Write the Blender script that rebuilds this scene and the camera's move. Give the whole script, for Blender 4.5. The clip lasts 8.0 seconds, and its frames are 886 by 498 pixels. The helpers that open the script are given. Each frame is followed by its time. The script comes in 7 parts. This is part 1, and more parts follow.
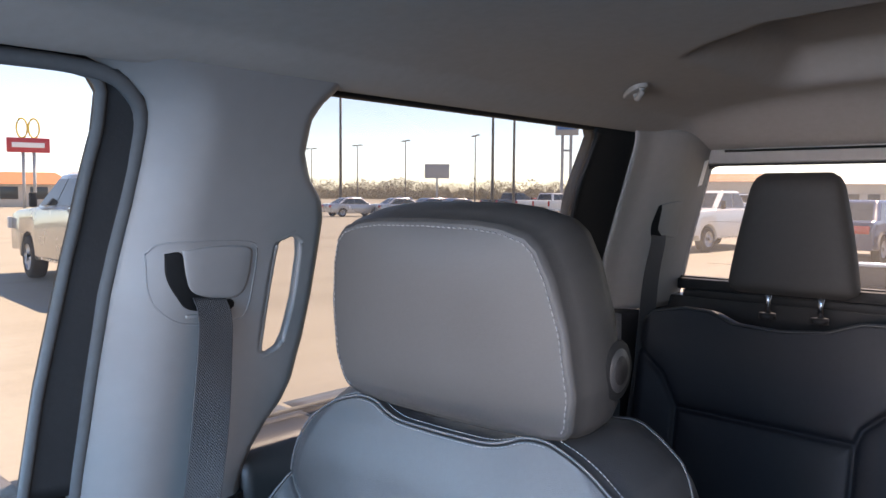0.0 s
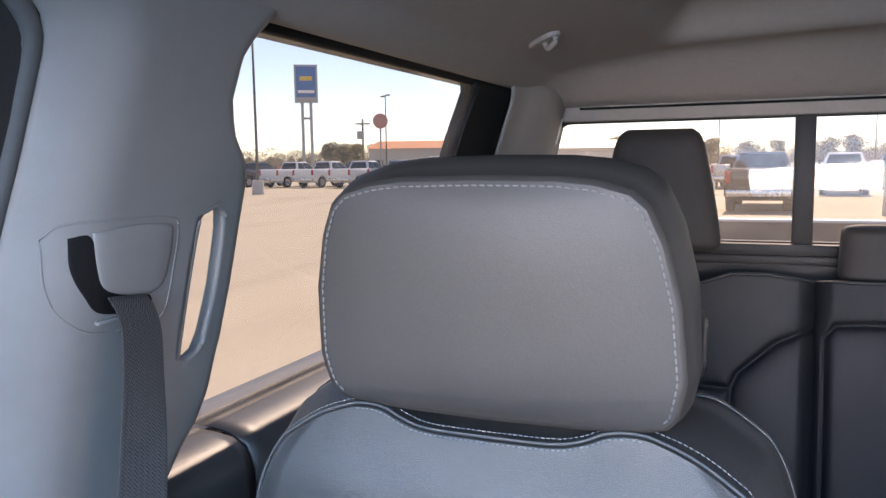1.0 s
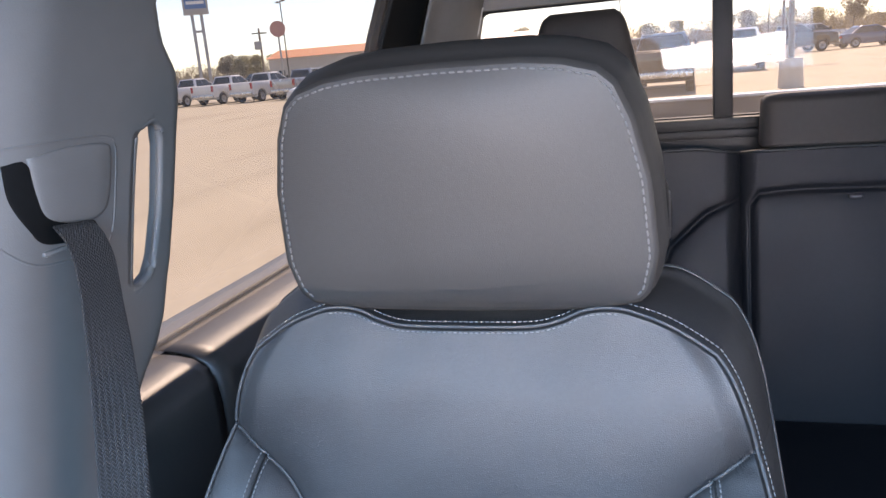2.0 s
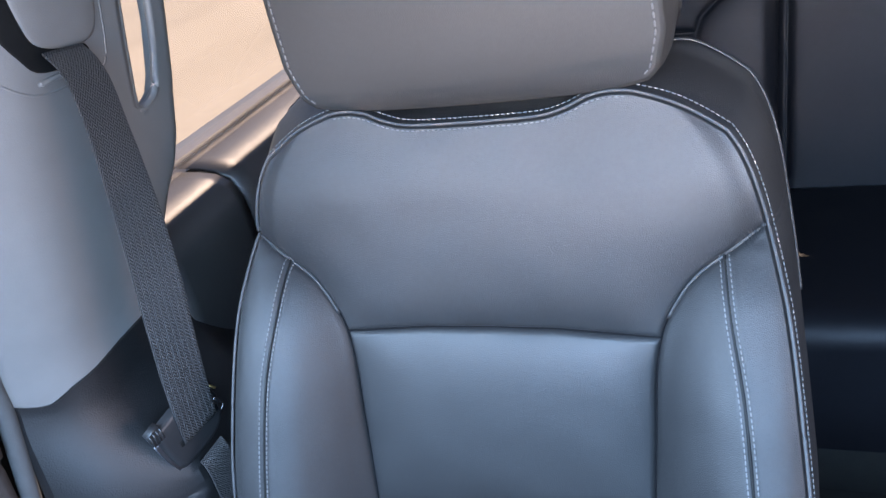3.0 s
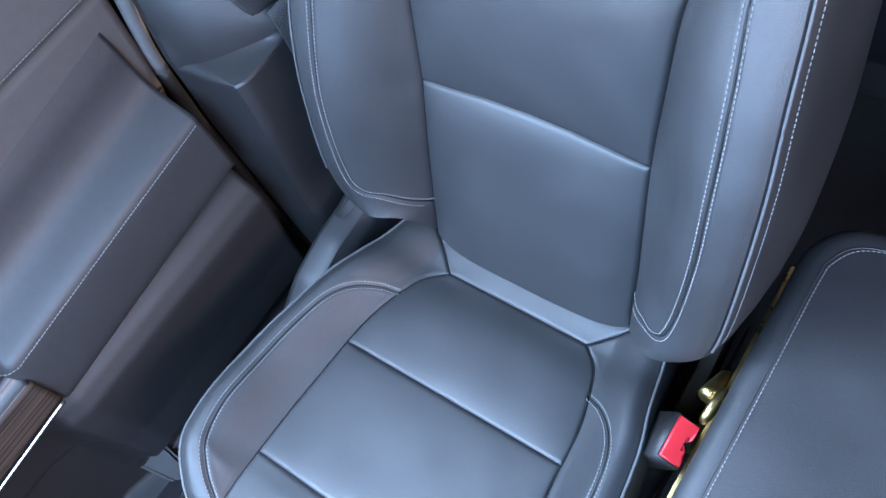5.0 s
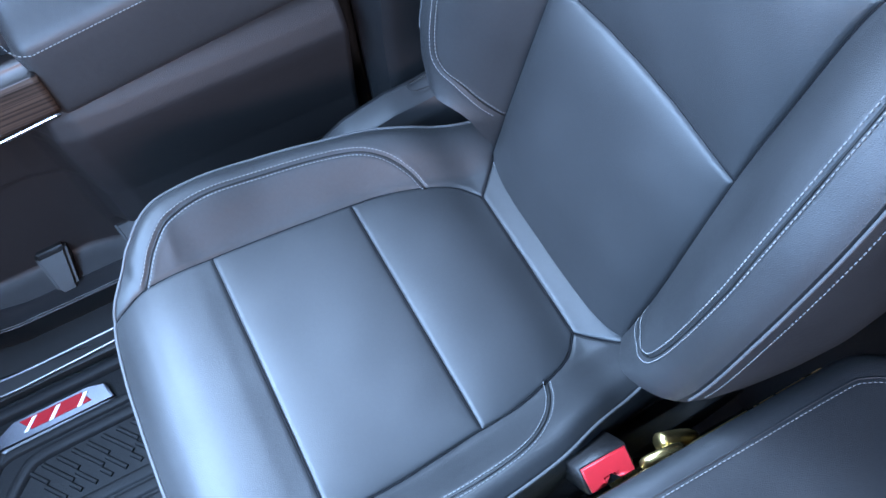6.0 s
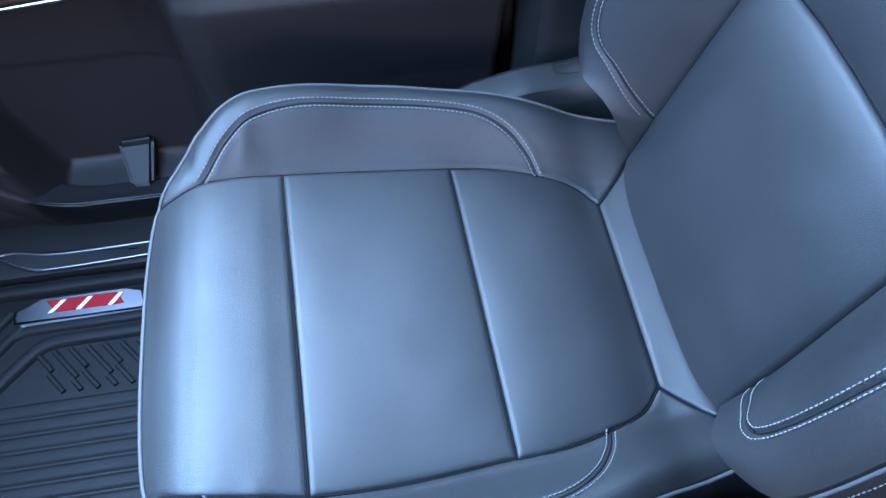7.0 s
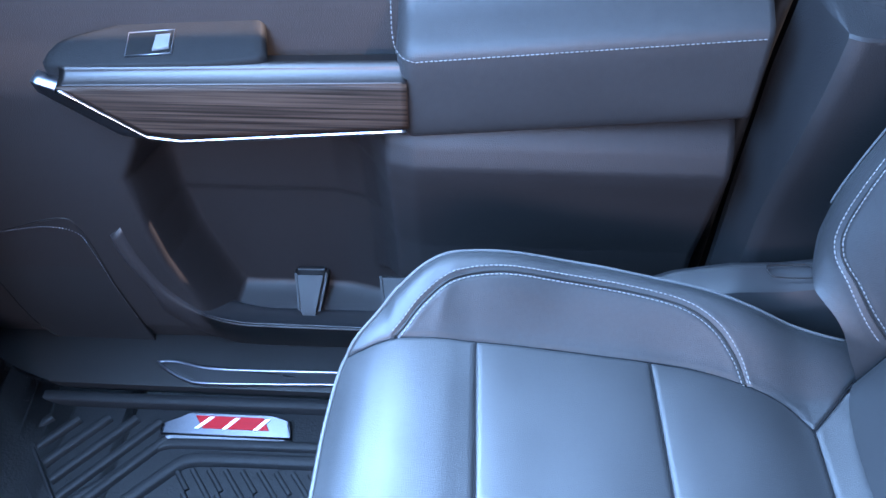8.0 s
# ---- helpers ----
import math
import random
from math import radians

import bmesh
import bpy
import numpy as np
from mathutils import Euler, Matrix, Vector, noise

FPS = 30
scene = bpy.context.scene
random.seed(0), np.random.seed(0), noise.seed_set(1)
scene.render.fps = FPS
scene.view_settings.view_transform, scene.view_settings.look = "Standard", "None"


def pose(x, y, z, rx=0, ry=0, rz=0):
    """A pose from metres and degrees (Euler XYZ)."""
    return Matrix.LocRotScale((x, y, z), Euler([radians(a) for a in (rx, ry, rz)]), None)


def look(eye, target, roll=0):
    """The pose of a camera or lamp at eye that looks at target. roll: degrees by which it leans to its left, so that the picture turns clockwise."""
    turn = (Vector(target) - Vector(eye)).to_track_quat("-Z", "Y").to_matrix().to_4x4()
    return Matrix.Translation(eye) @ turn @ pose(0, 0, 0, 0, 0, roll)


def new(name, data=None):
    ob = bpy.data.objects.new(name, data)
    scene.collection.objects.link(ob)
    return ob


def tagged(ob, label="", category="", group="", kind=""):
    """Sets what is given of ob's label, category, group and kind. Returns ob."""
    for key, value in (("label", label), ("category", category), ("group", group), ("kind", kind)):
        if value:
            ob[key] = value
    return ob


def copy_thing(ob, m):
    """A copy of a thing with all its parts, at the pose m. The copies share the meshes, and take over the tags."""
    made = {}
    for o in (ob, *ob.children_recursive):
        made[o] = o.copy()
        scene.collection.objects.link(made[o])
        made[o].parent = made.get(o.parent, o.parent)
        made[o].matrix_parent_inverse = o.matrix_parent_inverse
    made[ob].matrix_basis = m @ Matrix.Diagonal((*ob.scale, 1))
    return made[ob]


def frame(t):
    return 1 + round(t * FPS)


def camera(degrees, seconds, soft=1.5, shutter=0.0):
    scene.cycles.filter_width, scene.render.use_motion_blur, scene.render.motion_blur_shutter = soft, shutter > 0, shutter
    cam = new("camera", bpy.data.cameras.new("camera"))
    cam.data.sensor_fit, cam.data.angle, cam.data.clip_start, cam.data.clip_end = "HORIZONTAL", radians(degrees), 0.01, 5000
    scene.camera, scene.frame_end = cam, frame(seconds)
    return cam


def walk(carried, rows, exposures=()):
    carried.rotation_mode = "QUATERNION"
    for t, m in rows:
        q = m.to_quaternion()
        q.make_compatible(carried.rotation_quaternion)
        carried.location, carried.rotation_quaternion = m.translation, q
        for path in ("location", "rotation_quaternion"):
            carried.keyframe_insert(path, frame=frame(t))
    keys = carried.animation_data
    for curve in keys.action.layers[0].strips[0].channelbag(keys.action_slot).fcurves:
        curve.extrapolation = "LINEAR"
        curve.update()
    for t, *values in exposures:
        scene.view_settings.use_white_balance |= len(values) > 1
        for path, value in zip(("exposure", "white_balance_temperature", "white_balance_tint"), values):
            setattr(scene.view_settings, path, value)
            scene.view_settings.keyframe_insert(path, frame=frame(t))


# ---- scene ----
cam = camera(59.25, 8.0)
# seconds, eye (x, y, z), yaw, pitch and lean in degrees
ROWS = [
    (0, 0.5048, -0.5852, 1.7182, 41.04, -3.97, 0.42),
    (0.5, 0.4034, -0.5899, 1.7380, 33.66, -4.33, -0.24),
    (1, 0.2031, -0.5936, 1.7059, 22.36, -6.33, -0.81),
    (1.2, 0.1617, -0.5932, 1.7044, 18.63, -7.23, -1.10),
    (2.3, 0.1636, -0.6012, 1.6951, 17.26, -17.37, -6.36),
    (2.5, 0.1659, -0.5974, 1.6942, 17.98, -20.20, -7.47),
    (3, 0.1882, -0.5854, 1.6954, 22.15, -28.14, -11.76),
    (3.5, 0.2181, -0.5627, 1.6991, 27.99, -36.53, -17.40),
    (4, 0.2458, -0.5216, 1.7099, 35.70, -44.40, -21.67),
    (4.5, 0.2911, -0.4881, 1.7278, 45.43, -51.83, -25.08),
    (5, 0.3328, -0.4578, 1.7447, 58.47, -58.32, -27.41),
    (5.2, 0.3432, -0.4334, 1.7493, 63.23, -60.31, -26.03),
    (6.3, 0.3544, -0.4349, 1.5966, 70.64, -60.02, -1.52),
    (6.5, 0.3668, -0.4213, 1.5623, 74.50, -58.60, -0.96),
    (7, 0.3420, -0.4309, 1.5129, 81.21, -57.03, -0.31),
    (7.5, 0.3042, -0.4660, 1.4977, 88.05, -53.16, -1.25),
    (8, 0.2864, -0.5119, 1.4998, 93.84, -46.47, -0.95),
]
# seconds, stops, kelvin, tint: the clip's camera drifts from a warm to a cold balance as it looks down
EXPOSURES = [(0, 1.63, 8900, 28), (0.6, 1.58, 9150, 29), (1.2, 1.64, 9000, 29), (2.5, 1.56, 9100, 31), (3, 1.85, 8950, 31), (4, 2.05, 8850, 33), (5, 2.2, 8700, 34), (6.5, 2.03, 7800, 30), (7, 1.85, 7400, 29), (7.5, 1.83, 7000, 27), (8, 2.55, 7000, 30)]
walk(cam, [(t, Matrix.Translation((x, y, z)) @ pose(0, 0, 0, 0, 0, yaw) @ pose(0, 0, 0, 90 + pitch) @ pose(0, 0, 0, 0, 0, lean)) for t, x, y, z, yaw, pitch, lean in ROWS], EXPOSURES)

# ---- daylight: a high sun behind the truck on the passenger side, clear sky ----
SUN_AZ, SUN_EL = radians(0), radians(53)     # from +y towards +x, and above the horizon
world = bpy.data.worlds.new("sky")
scene.world = world
world.use_nodes = True
wn = world.node_tree.nodes
sky = wn.new("ShaderNodeTexSky")
sky.sky_type = 'NISHITA'
sky.sun_disc = False
sky.sun_elevation = SUN_EL
sky.sun_rotation = SUN_AZ
sky.air_density, sky.dust_density, sky.ozone_density = 0.85, 0.0, 5.0
world.node_tree.links.new(sky.outputs[0], wn["Background"].inputs[0])
wn["Background"].inputs[1].default_value = 0.13

sun_dir = Vector((math.sin(SUN_AZ) * math.cos(SUN_EL), math.cos(SUN_AZ) * math.cos(SUN_EL), math.sin(SUN_EL)))
sun = new("sun", bpy.data.lights.new("sun", 'SUN'))
sun.data.energy, sun.data.angle, sun.data.color = 5.0, radians(0.53), (1.0, 0.94, 0.86)
sun.matrix_world = look(sun_dir * 50, (0, 0, 0))


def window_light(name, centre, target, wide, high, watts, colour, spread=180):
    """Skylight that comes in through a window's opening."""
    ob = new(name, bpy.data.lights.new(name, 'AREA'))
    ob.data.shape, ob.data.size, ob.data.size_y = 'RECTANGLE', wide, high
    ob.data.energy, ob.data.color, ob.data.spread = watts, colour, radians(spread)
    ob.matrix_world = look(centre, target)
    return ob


XC = 0.47                      # the truck's middle, from the passenger seat's middle
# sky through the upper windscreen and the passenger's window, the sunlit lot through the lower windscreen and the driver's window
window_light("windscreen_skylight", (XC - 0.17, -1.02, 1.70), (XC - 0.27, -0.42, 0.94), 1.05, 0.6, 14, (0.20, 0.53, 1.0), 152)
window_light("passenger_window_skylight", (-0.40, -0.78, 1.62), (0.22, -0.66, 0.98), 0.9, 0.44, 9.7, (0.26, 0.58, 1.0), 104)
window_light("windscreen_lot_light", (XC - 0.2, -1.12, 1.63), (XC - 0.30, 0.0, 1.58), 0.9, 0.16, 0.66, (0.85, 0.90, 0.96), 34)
window_light("driver_window_light", (XC + 0.80, -0.65, 1.58), (-0.4, -0.58, 0.96), 0.8, 0.36, 1.5, (0.63, 0.70, 0.89), 78)


# ---- materials ----
def material(name, colour, rough=0.5, metal=0.0, grain=None, bump=0.0, bump_scale=200.0, vary=0.12, vary_scale=6.0, cell=False, spec=0.5, coat=0.0, wrinkle=0.0):
    """A surface whose colour varies at two scales, with fine relief."""
    m = bpy.data.materials.new(name)
    m.use_nodes = True
    n, l = m.node_tree.nodes, m.node_tree.links
    b = n["Principled BSDF"]
    b.inputs["Roughness"].default_value, b.inputs["Metallic"].default_value = rough, metal
    b.inputs["Specular IOR Level"].default_value = spec
    b.inputs["Coat Weight"].default_value = coat
    tc = n.new("ShaderNodeTexCoord")
    big, fine = n.new("ShaderNodeTexNoise"), n.new("ShaderNodeTexNoise")
    big.inputs["Scale"].default_value, big.inputs["Detail"].default_value = vary_scale, 4
    fine.inputs["Scale"].default_value, fine.inputs["Detail"].default_value = grain or vary_scale * 18, 3
    mixer, ramp = n.new("ShaderNodeMath"), n.new("ShaderNodeMapRange")
    mixer.operation = 'ADD'
    l.new(tc.outputs["Object"], big.inputs["Vector"])
    l.new(tc.outputs["Object"], fine.inputs["Vector"])
    l.new(big.outputs["Fac"], mixer.inputs[0])
    l.new(fine.outputs["Fac"], mixer.inputs[1])
    l.new(mixer.outputs[0], ramp.inputs["Value"])
    ramp.inputs["From Min"].default_value, ramp.inputs["From Max"].default_value = 0.6, 1.4
    ramp.inputs["To Min"].default_value, ramp.inputs["To Max"].default_value = 1 - vary, 1 + vary
    tint = n.new("ShaderNodeVectorMath")
    tint.operation = 'SCALE'
    tint.inputs[0].default_value = colour
    l.new(ramp.outputs[0], tint.inputs["Scale"])
    l.new(tint.outputs[0], b.inputs["Base Color"])
    rr = n.new("ShaderNodeMapRange")
    rr.inputs["From Min"].default_value, rr.inputs["From Max"].default_value = 0.3, 0.7
    rr.inputs["To Min"].default_value, rr.inputs["To Max"].default_value = max(0.02, rough - 0.06), min(1, rough + 0.06)
    l.new(big.outputs["Fac"], rr.inputs["Value"])
    l.new(rr.outputs[0], b.inputs["Roughness"])
    if wrinkle:
        # soft folds and pebbled grain under the fine relief
        wk, wt = n.new("ShaderNodeBump"), n.new("ShaderNodeTexNoise")
        wk.inputs["Strength"].default_value, wk.inputs["Distance"].default_value = wrinkle, 0.004
        wt.inputs["Scale"].default_value, wt.inputs["Detail"].default_value, wt.inputs["Distortion"].default_value = 60, 7, 0.8
        l.new(tc.outputs["Object"], wt.inputs["Vector"])
        l.new(wt.outputs["Fac"], wk.inputs["Height"])
        l.new(wk.outputs[0], b.inputs["Normal"])
    if bump:
        bp = n.new("ShaderNodeBump")
        if wrinkle:
            l.new(wk.outputs[0], bp.inputs["Normal"])
        bp.inputs["Strength"].default_value, bp.inputs["Distance"].default_value = bump, 0.001
        if cell:
            tex = n.new("ShaderNodeTexVoronoi")
            tex.feature = 'DISTANCE_TO_EDGE'
            out = tex.outputs["Distance"]
        else:
            tex = n.new("ShaderNodeTexNoise")
            tex.inputs["Detail"].default_value = 3
            out = tex.outputs["Fac"]
        tex.inputs["Scale"].default_value = bump_scale
        l.new(tc.outputs["Object"], tex.inputs["Vector"])
        l.new(out, bp.inputs["Height"])
        l.new(bp.outputs[0], b.inputs["Normal"])
    return m


def glass(name, colour, haze=0.03):
    """A thin pane: tinted see-through with a mirror's gleam by Fresnel and a translucent film put in for glare haze."""
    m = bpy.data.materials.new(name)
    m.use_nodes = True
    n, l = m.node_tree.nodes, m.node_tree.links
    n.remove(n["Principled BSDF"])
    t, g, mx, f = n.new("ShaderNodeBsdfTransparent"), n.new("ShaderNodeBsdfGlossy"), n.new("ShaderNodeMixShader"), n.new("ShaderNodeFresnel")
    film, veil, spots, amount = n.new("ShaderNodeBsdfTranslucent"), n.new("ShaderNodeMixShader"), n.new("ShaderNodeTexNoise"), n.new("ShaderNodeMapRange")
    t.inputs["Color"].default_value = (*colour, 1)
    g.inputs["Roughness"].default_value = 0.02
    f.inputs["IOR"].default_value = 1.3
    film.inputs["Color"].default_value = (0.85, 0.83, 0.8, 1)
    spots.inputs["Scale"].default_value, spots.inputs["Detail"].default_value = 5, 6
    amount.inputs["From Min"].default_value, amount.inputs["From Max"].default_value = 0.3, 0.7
    amount.inputs["To Min"].default_value, amount.inputs["To Max"].default_value = haze * 0.7, haze * 1.3
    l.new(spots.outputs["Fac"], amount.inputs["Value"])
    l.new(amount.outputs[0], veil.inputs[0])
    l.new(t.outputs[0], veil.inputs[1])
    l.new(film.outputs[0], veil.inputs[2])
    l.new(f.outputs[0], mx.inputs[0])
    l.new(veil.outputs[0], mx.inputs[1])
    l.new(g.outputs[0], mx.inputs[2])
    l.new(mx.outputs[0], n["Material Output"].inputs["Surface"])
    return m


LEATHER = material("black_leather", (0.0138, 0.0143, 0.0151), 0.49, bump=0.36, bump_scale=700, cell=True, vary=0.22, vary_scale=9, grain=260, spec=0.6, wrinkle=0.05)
# the seat's own leather, its colour raised to put light on the headrest
LEATHER_LIT = material("black_leather_headrest_lit", (0.035, 0.0325, 0.0305), 0.54, wrinkle=0.06, bump=0.2, bump_scale=620, cell=True, vary=0.08, vary_scale=7, grain=300)
PERFORATED = material("black_leather_insert", (0.0128, 0.0133, 0.0141), 0.49, spec=0.6, wrinkle=0.04, bump=0.28, bump_scale=760, cell=True, vary=0.14, vary_scale=8, grain=260)
BENCH_LEATHER = material("rear_leather", (0.009, 0.0097, 0.0125), 0.5, spec=0.24, bump=0.3, bump_scale=420, cell=True, vary=0.14)
THREAD = material("pale_thread", (0.15, 0.15, 0.15), 0.85, spec=0.2, vary=0.15, vary_scale=60)
PALE_THREAD = material("pale_headrest_thread", (0.14, 0.135, 0.13), 0.85, spec=0.2, vary=0.15, vary_scale=60)
PIPING = material("grey_piping_cord", (0.05, 0.05, 0.052), 0.6, vary=0.15, vary_scale=50, bump=0.4, bump_scale=900)
GREY_PLASTIC = material("grey_trim_plastic", (0.165, 0.157, 0.15), 0.5, bump=0.25, bump_scale=900, vary=0.05, vary_scale=3)
PALE_PLASTIC = material("pale_trim_plastic", (0.22, 0.205, 0.19), 0.6, bump=0.2, bump_scale=900, vary=0.06, vary_scale=3)
BLACK_PLASTIC = material("black_trim_plastic", (0.0118, 0.0106, 0.0105), 0.46, spec=0.3, bump=0.4, bump_scale=700, vary=0.12, vary_scale=5)
SOFT_BLACK = material("soft_black_door_skin", (0.018, 0.0155, 0.0155), 0.5, spec=0.3, bump=0.4, bump_scale=520, cell=True, vary=0.1)
# near-black, for cords that put shade into the seams' creases
SEAM_SHADE = material("seam_crease_shade", (0.006, 0.006, 0.007), 0.8, spec=0.1, vary=0.2, vary_scale=40)
# near-black, for plates and a line that stand in for shade inside openings
HOLE_SHADE = material("recess_shade", (0.008, 0.008, 0.008), 0.85, vary=0.2, spec=0.1)
RUBBER = material("rubber_seal", (0.01, 0.01, 0.01), 0.6, spec=0.25, bump=0.3, bump_scale=300, vary=0.2)
GREY_RUBBER = material("flocked_grey_seal", (0.062, 0.064, 0.064), 0.75, bump=0.3, bump_scale=700, vary=0.12)
HEADLINER = material("headliner_cloth", (0.29, 0.262, 0.24), 0.95, bump=0.5, bump_scale=1400, vary=0.06, vary_scale=4, spec=0.1)
WEBBING = material("belt_webbing", (0.031, 0.0295, 0.030), 0.6, bump=0.35, bump_scale=1200, vary=0.2, vary_scale=40, grain=700)
UPPER_SKIN = material("upper_door_skin", (0.062, 0.05, 0.046), 0.5, bump=0.3, bump_scale=640, cell=True, vary=0.12, spec=0.35)
ARM_SKIN = material("black_armrest_skin", (0.023, 0.0215, 0.0215), 0.5, bump=0.3, bump_scale=640, cell=True, vary=0.15, spec=0.4, wrinkle=0.1)
REAR_HEAD = material("rear_headrest_leather", (0.04, 0.035, 0.032), 0.65, bump=0.2, bump_scale=600, cell=True, vary=0.1, spec=0.3)
GLOSS_PLASTIC = material("smooth_black_plastic", (0.018, 0.018, 0.019), 0.36, vary=0.1, spec=0.5)
POD_SKIN = material("matt_black_switch_pod", (0.0085, 0.008, 0.008), 0.62, spec=0.12, bump=0.3, bump_scale=600, vary=0.15)
# satin door skin, its colour raised for the light on the pocket lip
LIP_LIT = material("satin_pocket_lip_lit", (0.026, 0.023, 0.0235), 0.45, spec=0.5, bump=0.4, bump_scale=520, cell=True, vary=0.12)
REEL_COVER = material("satin_black_reel_cover", (0.0135, 0.013, 0.0135), 0.42, spec=0.38, bump=0.4, bump_scale=700, vary=0.12)
# black plastic, colour and gloss raised for the sky's sheen on the rear ledge
LEDGE = material("satin_ledge_plastic", (0.03, 0.029, 0.029), 0.42, bump=0.3, bump_scale=700, vary=0.12, spec=0.8)
BRIGHT_STRIP = material("dark_satin_strip", (0.06, 0.052, 0.05), 0.42, 1.0, vary=0.06, grain=300)
CHROME = material("chrome", (0.36, 0.36, 0.38), 0.2, 1.0, vary=0.04)
SATIN = material("satin_silver", (0.26, 0.26, 0.28), 0.34, 1.0, vary=0.06, grain=300)
# metal coloured golden to put in the sunlight that falls on it
SUNLIT_METAL = material("sunlit_metal", (0.8, 0.55, 0.24), 0.3, 1.0, vary=0.2, vary_scale=30)
RED_PLASTIC = material("red_plastic", (0.65, 0.02, 0.025), 0.35, vary=0.08)
RED_PAINT = material("red_enamel", (0.33, 0.004, 0.008), 0.6, vary=0.08, spec=0.15)
WHITE_PAINT = material("white_enamel", (0.8, 0.8, 0.8), 0.35, vary=0.04)
MAT_RUBBER = material("mat_rubber", (0.007, 0.007, 0.0075), 0.6, spec=0.2, bump=0.6, bump_scale=300, vary=0.2, vary_scale=12)
CARPET = material("black_carpet", (0.03, 0.029, 0.028), 0.95, bump=1.0, bump_scale=900, vary=0.3, vary_scale=30)
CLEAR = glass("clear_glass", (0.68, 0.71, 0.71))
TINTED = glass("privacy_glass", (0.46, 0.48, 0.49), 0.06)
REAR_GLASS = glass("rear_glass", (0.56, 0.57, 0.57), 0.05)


def wood():
    """Dark brown open-pore veneer, the grain along y."""
    m = material("brown_wood_veneer", (0.11, 0.07, 0.05), 0.58, vary=0.2, vary_scale=5, spec=0.15)
    n, l = m.node_tree.nodes, m.node_tree.links
    tc, mp, tx, rp = n.new("ShaderNodeTexCoord"), n.new("ShaderNodeMapping"), n.new("ShaderNodeTexNoise"), n.new("ShaderNodeValToRGB")
    mp.inputs["Scale"].default_value = (6, 5, 420)
    tx.inputs["Scale"].default_value, tx.inputs["Detail"].default_value = 1.0, 5
    rp.color_ramp.elements[0].position, rp.color_ramp.elements[1].position = 0.35, 0.68
    rp.color_ramp.elements[0].color, rp.color_ramp.elements[1].color = (0.011, 0.0065, 0.005, 1), (0.07, 0.041, 0.029, 1)
    l.new(tc.outputs["Object"], mp.inputs[0])
    l.new(mp.outputs[0], tx.inputs["Vector"])
    l.new(tx.outputs["Fac"], rp.inputs[0])
    l.new(rp.outputs[0], n["Principled BSDF"].inputs["Base Color"])
    return m


WOOD = wood()


# ---- building helpers ----
def thing(name, label, category, group="", kind="", at=(0, 0, 0)):
    ob = new(name)
    ob.location = at
    ob.empty_display_size = 0.05
    return tagged(ob, label, category, group, kind)


def solid(name, verts, faces, mat, parent=None, label="", smooth=True):
    """One mesh object from plain lists; its points are in the world, or about the thing that it belongs to."""
    me = bpy.data.meshes.new(name)
    me.from_pydata([tuple(float(c) for c in v) for v in verts], [], [tuple(int(i) for i in f) for f in faces])
    me.materials.append(mat)
    if smooth:
        me.shade_smooth()
    me.update()
    ob = new(name, me)
    if parent:
        ob.parent = parent
    if label:
        ob["label"] = label
    return ob


def part(name, bm, mat, parent=None, label="", smooth=True):
    me = bpy.data.meshes.new(name)
    bm.to_mesh(me)
    bm.free()
    me.materials.append(mat)
    if smooth:
        me.shade_smooth()
    ob = new(name, me)
    if parent:
        ob.parent = parent
    if label:
        ob["label"] = label
    return ob


def sharp(ob, angle=35):
    """Keeps the edges over this angle crisp under smooth shading."""
    me = ob.data
    bm = bmesh.new()
    bm.from_mesh(me)
    for e in bm.edges:
        e.smooth = not (len(e.link_faces) == 2 and e.calc_face_angle(0) > radians(angle))
    bm.to_mesh(me)
    bm.free()
    return ob


def grid_faces(nu, nv, first=0, close_u=False):
    return [(first + j * nu + i, first + j * nu + (i + 1) % nu, first + (j + 1) * nu + (i + 1) % nu, first + (j + 1) * nu + i)
            for j in range(nv - 1) for i in range(nu if close_u else nu - 1)]


def box(name, lo, hi, mat, parent=None, bevel=0.004, label="", seg=2):
    bm = bmesh.new()
    bmesh.ops.create_cube(bm, size=1)
    for v in bm.verts:
        v.co = Vector([(lo[k] + hi[k]) / 2 + v.co[k] * (hi[k] - lo[k]) for k in range(3)])
    if bevel:
        bmesh.ops.bevel(bm, geom=bm.edges[:], offset=bevel, segments=seg, affect='EDGES', profile=0.6)
    return sharp(part(name, bm, mat, parent, label), 40)


def spline(points, n):
    """A smooth line of n points through the given ones, evenly spaced."""
    p = np.array(points, float)
    e = np.vstack([2 * p[0] - p[1], p, 2 * p[-1] - p[-2]])
    out = []
    for k in range(1, len(e) - 2):
        for t in np.linspace(0, 1, 24, endpoint=False):
            a, b, c, d = e[k - 1], e[k], e[k + 1], e[k + 2]
            out.append(0.5 * (2 * b + (c - a) * t + (2 * a - 5 * b + 4 * c - d) * t * t + (3 * b - a - 3 * c + d) * t ** 3))
    out.append(p[-1])
    out = np.array(out)
    s = np.r_[0, np.cumsum(np.linalg.norm(np.diff(out, axis=0), axis=1))]
    return np.array([np.interp(np.linspace(0, s[-1], n), s, out[:, k]) for k in range(out.shape[1])]).T


